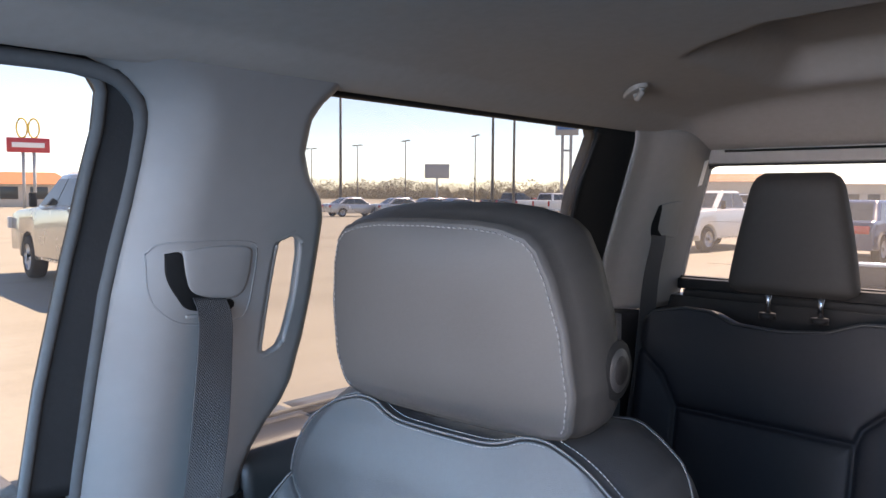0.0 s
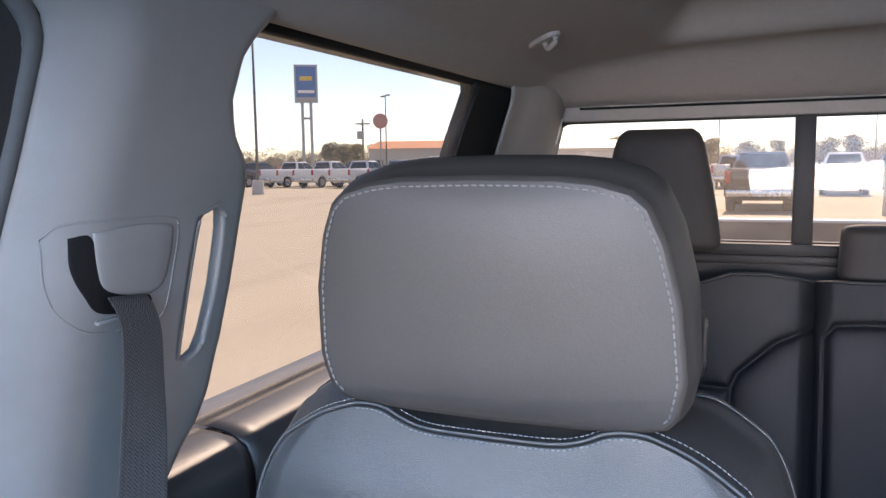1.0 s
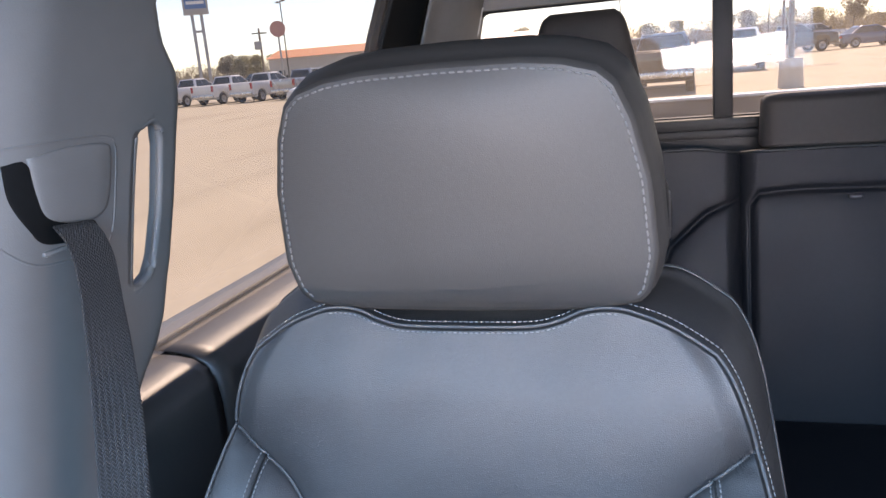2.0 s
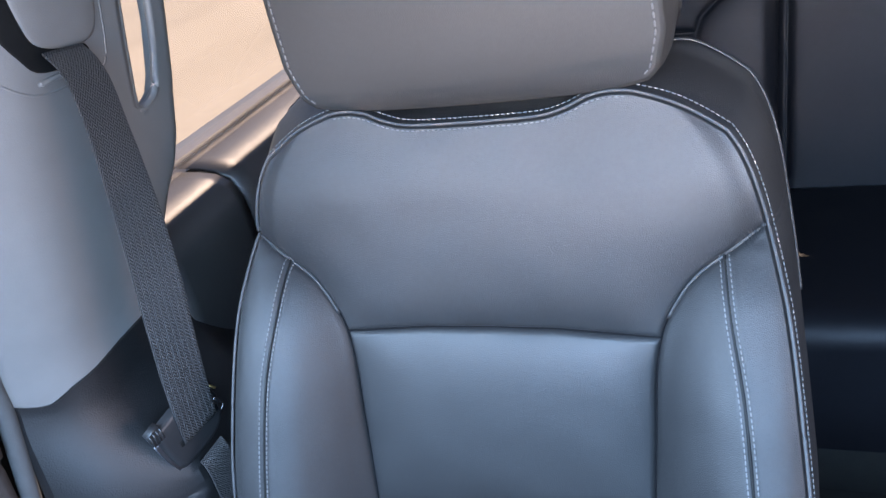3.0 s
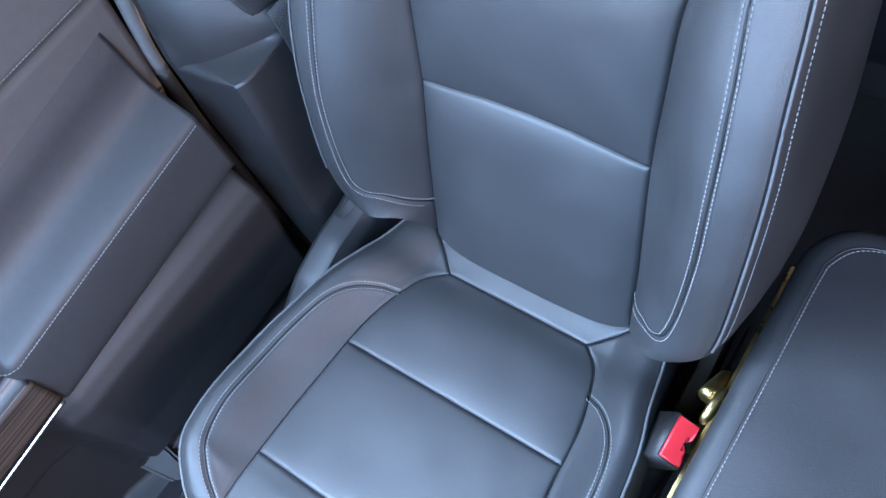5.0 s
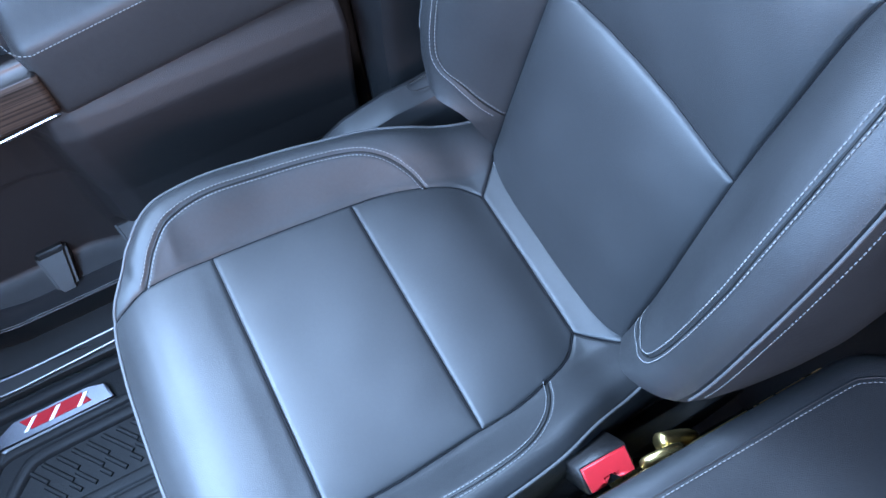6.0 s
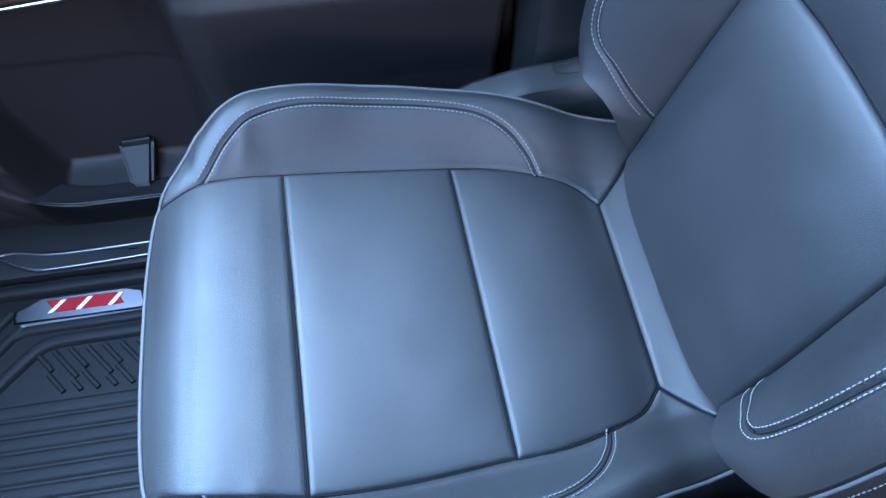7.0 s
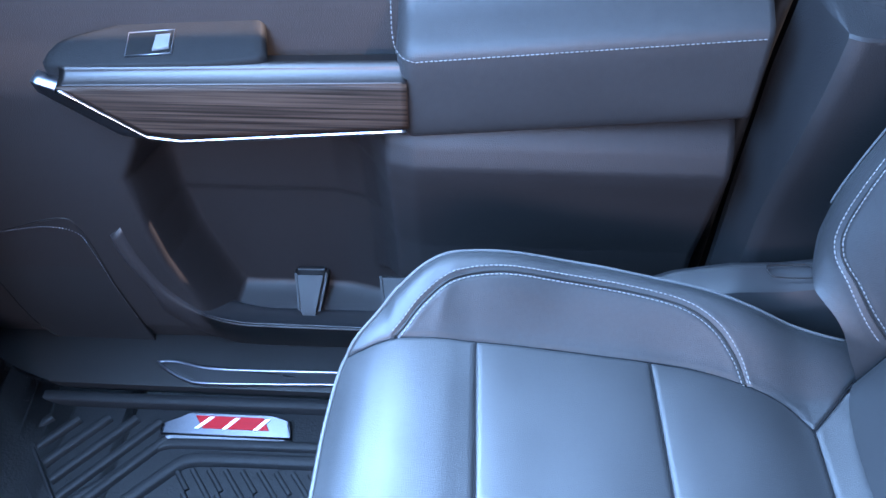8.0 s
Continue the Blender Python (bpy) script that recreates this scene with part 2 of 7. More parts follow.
def tube_lists(points, r, sides=8, closed=False, flat=1.0, up=None):
    p = np.array(points, float)
    n = len(p)
    verts = []
    for i in range(n):
        a, b = (p[(i - 1) % n], p[(i + 1) % n]) if closed else (p[max(i - 1, 0)], p[min(i + 1, n - 1)])
        d = b - a
        d /= np.linalg.norm(d) + 1e-12
        ref = np.array(up if up is not None else ((0, 0, 1) if abs(d[2]) < 0.9 else (1, 0, 0)), float)
        u = np.cross(d, ref)
        u /= np.linalg.norm(u) + 1e-12
        w = np.cross(u, d)
        rr = r[i] if hasattr(r, "__len__") else r
        for k in range(sides):
            a = 2 * math.pi * k / sides
            verts.append(p[i] + rr * (math.cos(a) * u + math.sin(a) * flat * w))
    faces = [(i * sides + k, i * sides + (k + 1) % sides, ((i + 1) % n) * sides + (k + 1) % sides, ((i + 1) % n) * sides + k)
             for i in range(n if closed else n - 1) for k in range(sides)]
    if not closed:
        faces += [tuple(range(sides))[::-1], tuple((n - 1) * sides + k for k in range(sides))]
    return verts, faces


def tube(name, points, r, mat, parent=None, sides=8, closed=False, label="", flat=1.0, up=None):
    v, f = tube_lists(points, r, sides, closed, flat, up)
    return solid(name, v, f, mat, parent, label)


def stitches(name, line, parent, pitch=0.0046, dash=0.0034, r=0.00060, mat=None):
    """A row of thread dashes along a line of places."""
    p = np.array(line, float)
    s = np.r_[0, np.cumsum(np.linalg.norm(np.diff(p, axis=0), axis=1))]
    at = lambda d: np.array([np.interp(d, s, p[:, k]) for k in range(3)])
    verts, faces = [], []
    d = 0.0
    while d + dash < s[-1]:
        a, b = at(d), at(d + dash)
        v, f = tube_lists([a, a + (b - a) * 0.2, a + (b - a) * 0.8, b], [r * 0.4, r, r, r * 0.4], 5)
        faces += [tuple(i + len(verts) for i in q) for q in f]
        verts += v
        d += pitch
    return solid(name, verts, faces, mat or THREAD, parent, "pale grey thread stitching")


def seam_distance(x, y, lines):
    """How far each place (x, y) lies from the nearest of the seam lines."""
    best = np.full(np.shape(x), 9.0)
    for line in lines:
        q = np.array(line, float)
        for a, b in zip(q[:-1], q[1:]):
            d = b - a
            t = np.clip(((x - a[0]) * d[0] + (y - a[1]) * d[1]) / (d @ d + 1e-12), 0, 1)
            best = np.minimum(best, np.hypot(x - a[0] - t * d[0], y - a[1] - t * d[1]))
    return best


def puff(x, y, lines, soft):
    """0 at the seams, rising smoothly to 1 in the middle of each panel."""
    p = np.ones(np.shape(x))
    for line in lines:
        p = p * (1 - np.exp(-seam_distance(x, y, [line]) / soft))
    return p


def curve(pairs, n=240):
    """A table of (key, value) made smooth, for np.interp."""
    p = spline(pairs, n)
    return p[np.argsort(p[:, 0], kind="stable")]


def mirrored(line):
    return [(-a, b) for a, b in line]


def split_panels(pts, nu, nv, kind, names, mat_of, parent):
    """Cuts one grid into its sewn panels; kind(i, j) names the panel of each face."""
    groups = {}
    for j in range(nv - 1):
        for i in range(nu - 1):
            groups.setdefault(kind(i, j), []).append((j * nu + i, j * nu + i + 1, (j + 1) * nu + i + 1, (j + 1) * nu + i))
    for k in names:
        if k not in groups:
            continue
        used = sorted({i for f in groups[k] for i in f})
        where = {o: n for n, o in enumerate(used)}
        solid(k, [pts[o] for o in used], [tuple(where[i] for i in f) for f in groups[k]], mat_of[k], parent)


def ring_shell(loop, steps, name, mat, parent, cap=True, flip=False, label=""):
    """A skin that runs from a closed loop over further loops and closes at the last."""
    n = len(loop)
    verts = [v for ring in [loop] + steps for v in ring]
    faces = grid_faces(n, len(steps) + 1, close_u=True)
    if cap:
        faces.append(tuple(len(steps) * n + i for i in range(n)))
    if flip:
        faces = [f[::-1] for f in faces]
    return solid(name, verts, faces, mat, parent, label)


def outward(loop2):
    """Unit outward directions of a closed 2D loop."""
    p = np.array(loop2, float)
    d = np.roll(p, -2, 0) - np.roll(p, 2, 0)
    n = np.stack([d[:, 1], -d[:, 0]], 1)
    n /= np.linalg.norm(n, axis=1)[:, None] + 1e-9
    if ((p - p.mean(0)) * n).sum() < 0:
        n = -n
    for _ in range(3):
        n = (np.roll(n, 1, 0) + n + np.roll(n, -1, 0)) / 3
    return n / (np.linalg.norm(n, axis=1)[:, None] + 1e-9)


def border(nu, nv):
    """The rim of a grid as indices, round once."""
    return ([j * nu for j in range(nv)] + [(nv - 1) * nu + i for i in range(1, nu)]
            + [j * nu + nu - 1 for j in range(nv - 2, -1, -1)] + [i for i in range(nu - 2, 0, -1)])


def wall_sheet(name, rows, mat, parent=None, thick=0.012, label=""):
    """A curved panel with thickness from rows of places; thickness goes towards -x."""
    nv, nu = len(rows), len(rows[0])
    front = [np.array(p, float) for r in rows for p in r]
    back = [p + np.array((-thick, 0, 0)) for p in front]
    n = nu * nv
    f = grid_faces(nu, nv)
    f = f + [tuple(i + n for i in q[::-1]) for q in f]
    rim = border(nu, nv)
    f += [(rim[k], rim[(k + 1) % len(rim)], rim[(k + 1) % len(rim)] + n, rim[k] + n) for k in range(len(rim))]
    return solid(name, front + back, f, mat, parent, label)


def smooth01(t):
    t = np.clip(t, 0, 1)
    return t * t * (3 - 2 * t)


# ---- the front passenger seat ----
seat = thing("passenger_seat", "black leather front seat with pale stitching on carpeted floor", "car seat", at=(0, -0.3, 0.6))
BACK_O, BACK_V, BACK_N = np.array((0, -0.151, 0.934)), np.array((0, 0.272, 0.962)), np.array((0, -0.962, 0.272))
SEAT_AT = np.array(seat.location)


def back_place(x, v, h):
    return np.array((x, 0, 0)) + BACK_O + v * BACK_V + h * BACK_N - SEAT_AT


BW = np.array([(0.0, 0.19), (0.02, 0.217), (0.035, 0.23), (0.05, 0.238), (0.091, 0.246), (0.162, 0.249), (0.253, 0.248), (0.33, 0.242),
               (0.408, 0.234), (0.47, 0.222), (0.505, 0.2125), (0.53, 0.2025), (0.552, 0.1875), (0.575, 0.165)])
WING = np.array([(-0.06, 0.139), (0.06, 0.138), (0.197, 0.134), (0.297, 0.137), (0.345, 0.139), (0.374, 0.143), (0.396, 0.15), (0.427, 0.169), (0.447, 0.192), (0.470, 0.222), (0.48, 0.24)])
CREST = np.array([(-0.06, 0.05), (0.05, 0.066), (0.12, 0.07), (0.19, 0.07), (0.255, 0.064), (0.34, 0.049), (0.407, 0.028), (0.45, 0.008), (0.48, 0.0), (0.6, 0.0)])
SEAM_A = [(-0.144, 0.377), (-0.06, 0.383), (0.0, 0.384), (0.06, 0.383), (0.144, 0.377)]
SEAM_B = [(-0.134, 0.196), (-0.05, 0.204), (0.0, 0.205), (0.05, 0.204), (0.134, 0.196)]
BOLSTER_ST = [(0.193, 0.449), (0.197, 0.405), (0.206, 0.341), (0.212, 0.255), (0.214, 0.187), (0.2095, 0.116), (0.2015, 0.072), (0.19, 0.054), (0.173, 0.043), (0.155, 0.026), (0.14, 0.010)]
BOLSTER_ST = [tuple(p) for p in spline(BOLSTER_ST, 60)]
BW, CREST, WING = curve(BW), curve(CREST), curve(WING, 70)
RISE = curve([(0, 0), (0.08, 0.13), (0.25, 0.48), (0.42, 0.78), (0.6, 0.96), (0.75, 1.0), (0.9, 0.95), (1.0, 0.86), (1.1, 0.74)])
TOP_RIM = curve([(0, 0.562), (0.3, 0.563), (0.45, 0.568), (0.6, 0.5765), (0.72, 0.578), (0.82, 0.5745), (0.92, 0.564), (1.0, 0.543)])
LOW_RIM = curve([(0, -0.05), (0.5, -0.05), (0.6, -0.032), (0.72, 0.006), (0.86, 0.016), (0.94, 0.03), (1.0, 0.052)])
WING_R = [(w, v) for v, w in WING if v < 0.475]
BACK_SEAMS = [SEAM_A, SEAM_B, WING_R, mirrored(WING_R)]


def back_height(x, v):
    """How far the padding stands off the backrest's plane."""
    x, v = np.asarray(x, float), np.asarray(v, float)
    w, s, a = np.interp(v, BW[:, 0], BW[:, 1]), np.interp(v, WING[:, 0], WING[:, 1]), np.interp(v, CREST[:, 0], CREST[:, 1])
    t = np.clip((np.abs(x) - s) / np.maximum(w - s, 0.02), 0, 1.1)
    rise = np.interp(t, RISE[:, 0], RISE[:, 1])
    h = a * rise
    d = seam_distance(x, v, BACK_SEAMS)
    h = h + 0.0052 * puff(x, v, BACK_SEAMS, 0.018) + 0.013 * puff(x, v, BACK_SEAMS, 0.045) * (1 - 0.75 * smooth01(t / 0.4)) - 0.004 * np.exp(-(d / 0.0014) ** 2)
    e = seam_distance(x, v, [BOLSTER_ST, mirrored(BOLSTER_ST)])
    h = h - 0.0022 * np.exp(-(e / 0.0022) ** 2) + 0.0008 * np.exp(-((e - 0.0045) / 0.002) ** 2)
    rim = np.abs(x) / w
    h = h - 0.007 * smooth01((v - 0.5) / 0.075) - 0.004 * smooth01((rim - 0.9) / 0.1) * (t <= 0)
    return h


NU, NV, SW = 177, 215, 50 / 88
pts, XV = [], []


def gather(k, seams):
    """Draws the grid lines close together at a seam, so that its crease is crisp."""
    for s in seams:
        if abs(k - s) < 3.5:
            return s + math.copysign((0, 0.4, 1.1, 2.2)[round(abs(k - s))], k - s)
    return k


for j in range(NV):
    for i in range(NU):
        s = -1 + 2 * gather(i, (38, 138)) / (NU - 1)
        lo, hi = np.interp(abs(s), LOW_RIM[:, 0], LOW_RIM[:, 1]), np.interp(abs(s), TOP_RIM[:, 0], TOP_RIM[:, 1])
        xm = min(abs(s) / SW, 1.0) * 0.14
        vb, va = np.interp(xm, [0, 0.05, 0.134], [0.205, 0.204, 0.196]), np.interp(xm, [0, 0.06, 0.144], [0.384, 0.383, 0.377])
        v = np.interp(gather(j, (80, 144)) / (NV - 1), [0, 80 / 214, 144 / 214, 1], [lo, vb, va, hi])
        w = np.interp(v, BW[:, 0], BW[:, 1])
        g = min(np.interp(v, WING[:, 0], WING[:, 1]), 0.9 * w)
        g = g + (SW * w - g) * smooth01((v - 0.455) / 0.09)
        a = abs(s)
        XV.append((math.copysign(a / SW * g if a < SW else g + (a - SW) / (1 - SW) * (w - g), s), v))
XV = np.array(XV)
HH = back_height(XV[:, 0], XV[:, 1])
HH = HH + np.array([0.0007 * noise.noise(Vector((x * 22, v * 22, 3.1))) + 0.0012 * noise.noise(Vector((x * 8, v * 8, 7.7))) for x, v in XV])
pts = [back_place(x, v, h) for (x, v), h in zip(XV, HH)]
rim = border(NU, NV)
rim2 = XV[rim]
out2 = outward(rim2)
steps = []
# the padded shoulders stand up behind the front skin's rim
lift = smooth01((rim2[:, 1] - 0.37) / 0.19) * smooth01((np.abs(rim2[:, 0]) - 0.09) / 0.07)
for out, k in ((0.005, 0.045), (0.011, 0.15), (0.0155, 0.32), (0.018, 0.52), (0.018, 0.72), (0.009, 0.9), (-0.012, 1.0), (-0.06, 1.04)):
    steps.append([back_place(*(rim2[n] + out * out2[n] + 0.03 * lift[n] * math.sin(math.pi * min(1, k)) ** 2.2 * np.array((0.25 * np.sign(rim2[n][0]), 1.0))), HH[rim[n]] + (-0.155 - HH[rim[n]]) * k) for n in range(len(rim))])
backrest = ring_shell([pts[i] for i in rim], steps, "backrest", LEATHER, seat)


def back_kind(i, j):
    a = abs(-1 + 2 * (i + 0.5) / (NU - 1))
    if a > SW and (XV[j * NU + i][1] + XV[(j + 1) * NU + i][1]) / 2 < np.interp(abs(XV[j * NU + i][0] + XV[j * NU + i + 1][0]) / 2, [0.2, 0.222, 0.25], [0.452, 0.47, 0.49]):
        return "bolster"
    if j >= 144:
        return "shoulder_panel"
    return "upper_insert" if j >= 80 else "lower_insert"


def bolster_side(i, j):
    k = back_kind(i, j)
    return k if k != "bolster" else ("bolster" if XV[j * NU + i][0] < 0 else "bolster.right")


split_panels(pts, NU, NV, bolster_side, ["shoulder_panel", "upper_insert", "lower_insert", "bolster", "bolster.right"],
             {"shoulder_panel": LEATHER, "upper_insert": PERFORATED, "lower_insert": PERFORATED, "bolster": LEATHER, "bolster.right": LEATHER}, backrest)


def on_back(line, lift=0.0006, n=260):
    p = spline(line, n)
    return [back_place(x, v, h + lift) for (x, v), h in zip(p, back_height(p[:, 0], p[:, 1]))]


def offset_line(line, d, n=160):
    p = spline(line, n)
    t = np.gradient(p, axis=0)
    t /= np.linalg.norm(t, axis=1)[:, None]
    return p + d * np.stack([t[:, 1], -t[:, 0]], 1)


for side in (1, -1):
    st = [(side * x, v) for x, v in BOLSTER_ST]
    for d in (0.0036, -0.0036):
        stitches("bolster_stitching", on_back(offset_line(st, d)), backrest)
    # black cord stands in for the shaded gap between both stitch rows
    tube("bolster_seam", on_back(st, 0.0008, 120), 0.0012, RUBBER, backrest, 5)
# the creases' shade, drawn as near-black cords along the panel seams
for line in (SEAM_A, SEAM_B, WING_R, mirrored(WING_R)):
    tube("panel_seam", on_back(line, 0.0012, 90), 0.0011, SEAM_SHADE, backrest, 5, label="dark cord painted in for seam shade")
# the piping round the front skin, from one lower corner over the top to the other
left, right = [j * NU for j in range(NV)], [j * NU + NU - 1 for j in range(NV)]
top = [(NV - 1) * NU + i for i in range(NU)]
arc = [i for i in left[8:]] + top[1:] + right[-2:8:-1]
arc2 = {i: n for n, i in enumerate(rim)}
pipe = [back_place(*(XV[i] + 0.0035 * out2[arc2[i]]), HH[i] - 0.001) for i in arc]
tube("piping", pipe[::2], 0.0014, PIPING, backrest, 6, label="pale grey piping cord")
stitches("edge_stitching", [0.75 * steps[0][arc2[i]] + 0.25 * steps[1][arc2[i]] + 0.0012 * BACK_N + 0.0006 * np.array((out2[arc2[i]][0], 0, out2[arc2[i]][1])) for i in arc], backrest)
stitches("edge_stitching", [back_place(*(XV[i] - 0.0012 * out2[arc2[i]]), HH[i] + 0.0012) for i in top[22:-22]], backrest)
# the seam that drops over each shoulder towards the back, and the sewn joint above each bolster
for side in (1, -1):
    run = [n for n in range(len(rim)) if side * rim2[n][0] > 0.1 and lift[n] > 0.05]
    tube("shoulder_seam", [steps[3][n] for n in run], 0.0016, LEATHER, backrest, 6)
    joint = spline([(side * w_, v_) for v_, w_ in WING if 0.39 < v_ < 0.475], 30)
    tube("bolster_joint", [back_place(x, v, h + 0.0028) for (x, v), h in zip(joint, back_height(joint[:, 0], joint[:, 1]))], 0.0019, LEATHER, backrest, 6)

# cushion
CW = np.array([(-0.66, 0.155), (-0.632, 0.162), (-0.61, 0.168), (-0.585, 0.182), (-0.56, 0.203), (-0.53, 0.218), (-0.47, 0.229), (-0.39, 0.229), (-0.3, 0.218), (-0.245, 0.203), (-0.2, 0.193), (-0.154, 0.184), (-0.1, 0.19)])
CZ = np.array([(-0.66, 0.893), (-0.636, 0.914), (-0.618, 0.927), (-0.598, 0.935), (-0.575, 0.9355), (-0.54, 0.927), (-0.51, 0.917), (-0.43, 0.897), (-0.345, 0.884), (-0.25, 0.8745), (-0.2, 0.866), (-0.15, 0.875), (-0.1, 0.88)])
INSERT = np.array([(-0.66, 0.128), (-0.61, 0.132), (-0.585, 0.139), (-0.51, 0.148), (-0.44, 0.153), (-0.345, 0.153), (-0.29, 0.147), (-0.256, 0.138), (-0.225, 0.124), (-0.2, 0.101), (-0.15, 0.152), (-0.1, 0.19)])
CCREST = np.array([(-0.66, 0.0), (-0.605, 0.0), (-0.585, 0.012), (-0.55, 0.036), (-0.5, 0.047), (-0.4, 0.048), (-0.3, 0.045), (-0.25, 0.04), (-0.2, 0.03), (-0.15, 0.015), (-0.1, 0.0)])
def wider(y):
    """The insert reaches further out on its console side, towards the front."""
    return np.interp(y, [-0.66, -0.51, -0.44, -0.35], [0.018, 0.017, 0.010, 0.0])


INS_L = [(-a, b) for a, b in spline([(0.101, -0.2), (0.124, -0.222), (0.138, -0.256), (0.149, -0.3), (0.153, -0.345), (0.153, -0.44), (0.148, -0.51), (0.139, -0.585), (0.132, -0.612), (0.128, -0.634)], 40)]
INS_R = [(-a + wider(b), b) for a, b in INS_L]
REAR_SEAM = [(-0.101, -0.2), (0.101, -0.2)]
DIAG = [(0.101, -0.2), (0.155, -0.148), (0.175, -0.12)]
CROSS_1, CROSS_2 = [(-0.153, -0.347), (0, -0.344), (0.153, -0.341)], [(-0.148, -0.512), (0, -0.5095), (0.165, -0.507)]
D_ST = [tuple(p) for p in spline([(0.138, -0.257), (0.158, -0.266), (0.18, -0.286), (0.196, -0.318), (0.204, -0.37), (0.206, -0.43), (0.203, -0.485), (0.19, -0.53), (0.168, -0.56), (0.148, -0.578), (0.14, -0.586)], 60)]
D_ST_R = [(a + wider(b) * smooth01((0.203 - a) / 0.05), b) for a, b in D_ST]
C_SEAMS = [INS_R, INS_L, REAR_SEAM, DIAG, mirrored(DIAG), CROSS_1, CROSS_2]


# where the side bolsters begin to rise
FOOT = curve([(-0.66, 0.128), (-0.61, 0.132), (-0.585, 0.139), (-0.51, 0.148), (-0.44, 0.153), (-0.345, 0.153), (-0.29, 0.147), (-0.256, 0.139), (-0.22, 0.131), (-0.18, 0.128), (-0.14, 0.134), (-0.1, 0.15)])


def cushion_height(x, y):
    x, y = np.asarray(x, float), np.asarray(y, float)
    w, s, a = np.interp(y, CW[:, 0], CW[:, 1]), np.interp(y, FOOT[:, 0], FOOT[:, 1]), np.interp(y, CCREST[:, 0], CCREST[:, 1])
    s = s + wider(y) * (x > 0)
    t = np.clip((np.abs(x) - s) / np.maximum(w - s, 0.03), 0, 1.1)
    z = np.interp(y, CZ[:, 0], CZ[:, 1]) + a * np.interp(t, CRISE[:, 0], CRISE[:, 1])
    d = seam_distance(x, y, C_SEAMS)
    u = np.clip((-0.2 - y) / 0.46, 0, 0.86)
    z = z + 0.048 * u * (0.74 - u) * (1 - np.clip(t / 0.5, 0, 1)) ** 2
    z = z + 0.0016 * puff(x, y, C_SEAMS, 0.012) + np.interp(y, [-0.5, -0.36, -0.33], [0.0022, 0.003, 0.0065]) * puff(x, y, C_SEAMS, 0.045) * smooth01((-0.15 - y) / 0.05) * (1 - 0.8 * smooth01(t / 0.4)) - 0.003 * np.exp(-(d / 0.0012) ** 2)
    e = seam_distance(x, y, [D_ST_R, mirrored(D_ST)])
    z = z - 0.0022 * np.exp(-(e / 0.0022) ** 2) + 0.0008 * np.exp(-((e - 0.0045) / 0.002) ** 2)
    # the creases in the side bolsters' leather
    z = z + 0.0018 * np.exp(-((y + 0.545 - 0.25 * (np.abs(x) - 0.16)) / 0.007) ** 2) * np.exp(-((np.abs(x) - 0.168) / 0.018) ** 2)
    return z


CW, CZ, CCREST = curve(CW), curve(CZ), curve(CCREST)
CRISE = curve([(0, 0), (0.1, 0.1), (0.3, 0.42), (0.5, 0.74), (0.7, 0.96), (0.85, 1.0), (1.0, 0.9), (1.1, 0.8)])
MU, MV, CS = 161, 187, 0.675
CP = []
FRONT = curve([(0, -0.637), (0.3, -0.636), (0.6, -0.63), (0.8, -0.617), (0.92, -0.602), (1.0, -0.585)])
for j in range(MV):
    for i in range(MU):
        s = -1 + 2 * gather(i, (26, 134)) / (MU - 1)
        a = abs(s)
        front = np.interp(a, FRONT[:, 0], FRONT[:, 1])
        xm = math.copysign(min(a / CS, 1), s)
        y = np.interp(gather(j, (36, 88, 144)) / (MV - 1), [0, 36 / 186, 88 / 186, 144 / 186, 1], [-0.1, -0.2, -0.344 + 0.003 * xm, -0.5095 + 0.0025 * xm, front])
        w = np.interp(y, CW[:, 0], CW[:, 1])
        g = np.interp(y, INSERT[:, 0], INSERT[:, 1]) + (wider(y) if s > 0 else 0)
        CP.append((math.copysign(a / CS * g if a < CS else g + (a - CS) / (1 - CS) * (w - g), s) if w > g else s * w, y))
CP = np.array(CP)
CH = cushion_height(CP[:, 0], CP[:, 1]) + np.array([0.0008 * noise.noise(Vector((x * 20, y * 20, 1.3))) + 0.0014 * noise.noise(Vector((x * 7, y * 7, 5.2))) for x, y in CP])
cpts = [np.array((x, y, z)) - SEAT_AT for (x, y), z in zip(CP, CH)]
crim = border(MU, MV)
cr2 = CP[crim]
co2 = outward(cr2)
steps = []
for out, dz in ((0.004, 0.004), (0.009, 0.016), (0.012, 0.04), (0.011, 0.08), (0.004, 0.12), (-0.02, 0.135)):
    steps.append([np.array((*(cr2[n] + out * co2[n]), min(CH[crim[n]] - dz, 0.93 - dz * 0.6 if dz > 0.05 else 9))) - SEAT_AT for n in range(len(crim))])
cushion = ring_shell([cpts[i] for i in crim], steps, "cushion", LEATHER, seat)


def cushion_kind(i, j):
    s = -1 + 2 * (i + 0.5) / (MU - 1)
    if abs(s) > CS:
        return "side_bolster" if s < 0 else "side_bolster.right"
    return "rear_panel" if j < 36 else "rear_insert" if j < 88 else "middle_insert" if j < 144 else "front_panel"


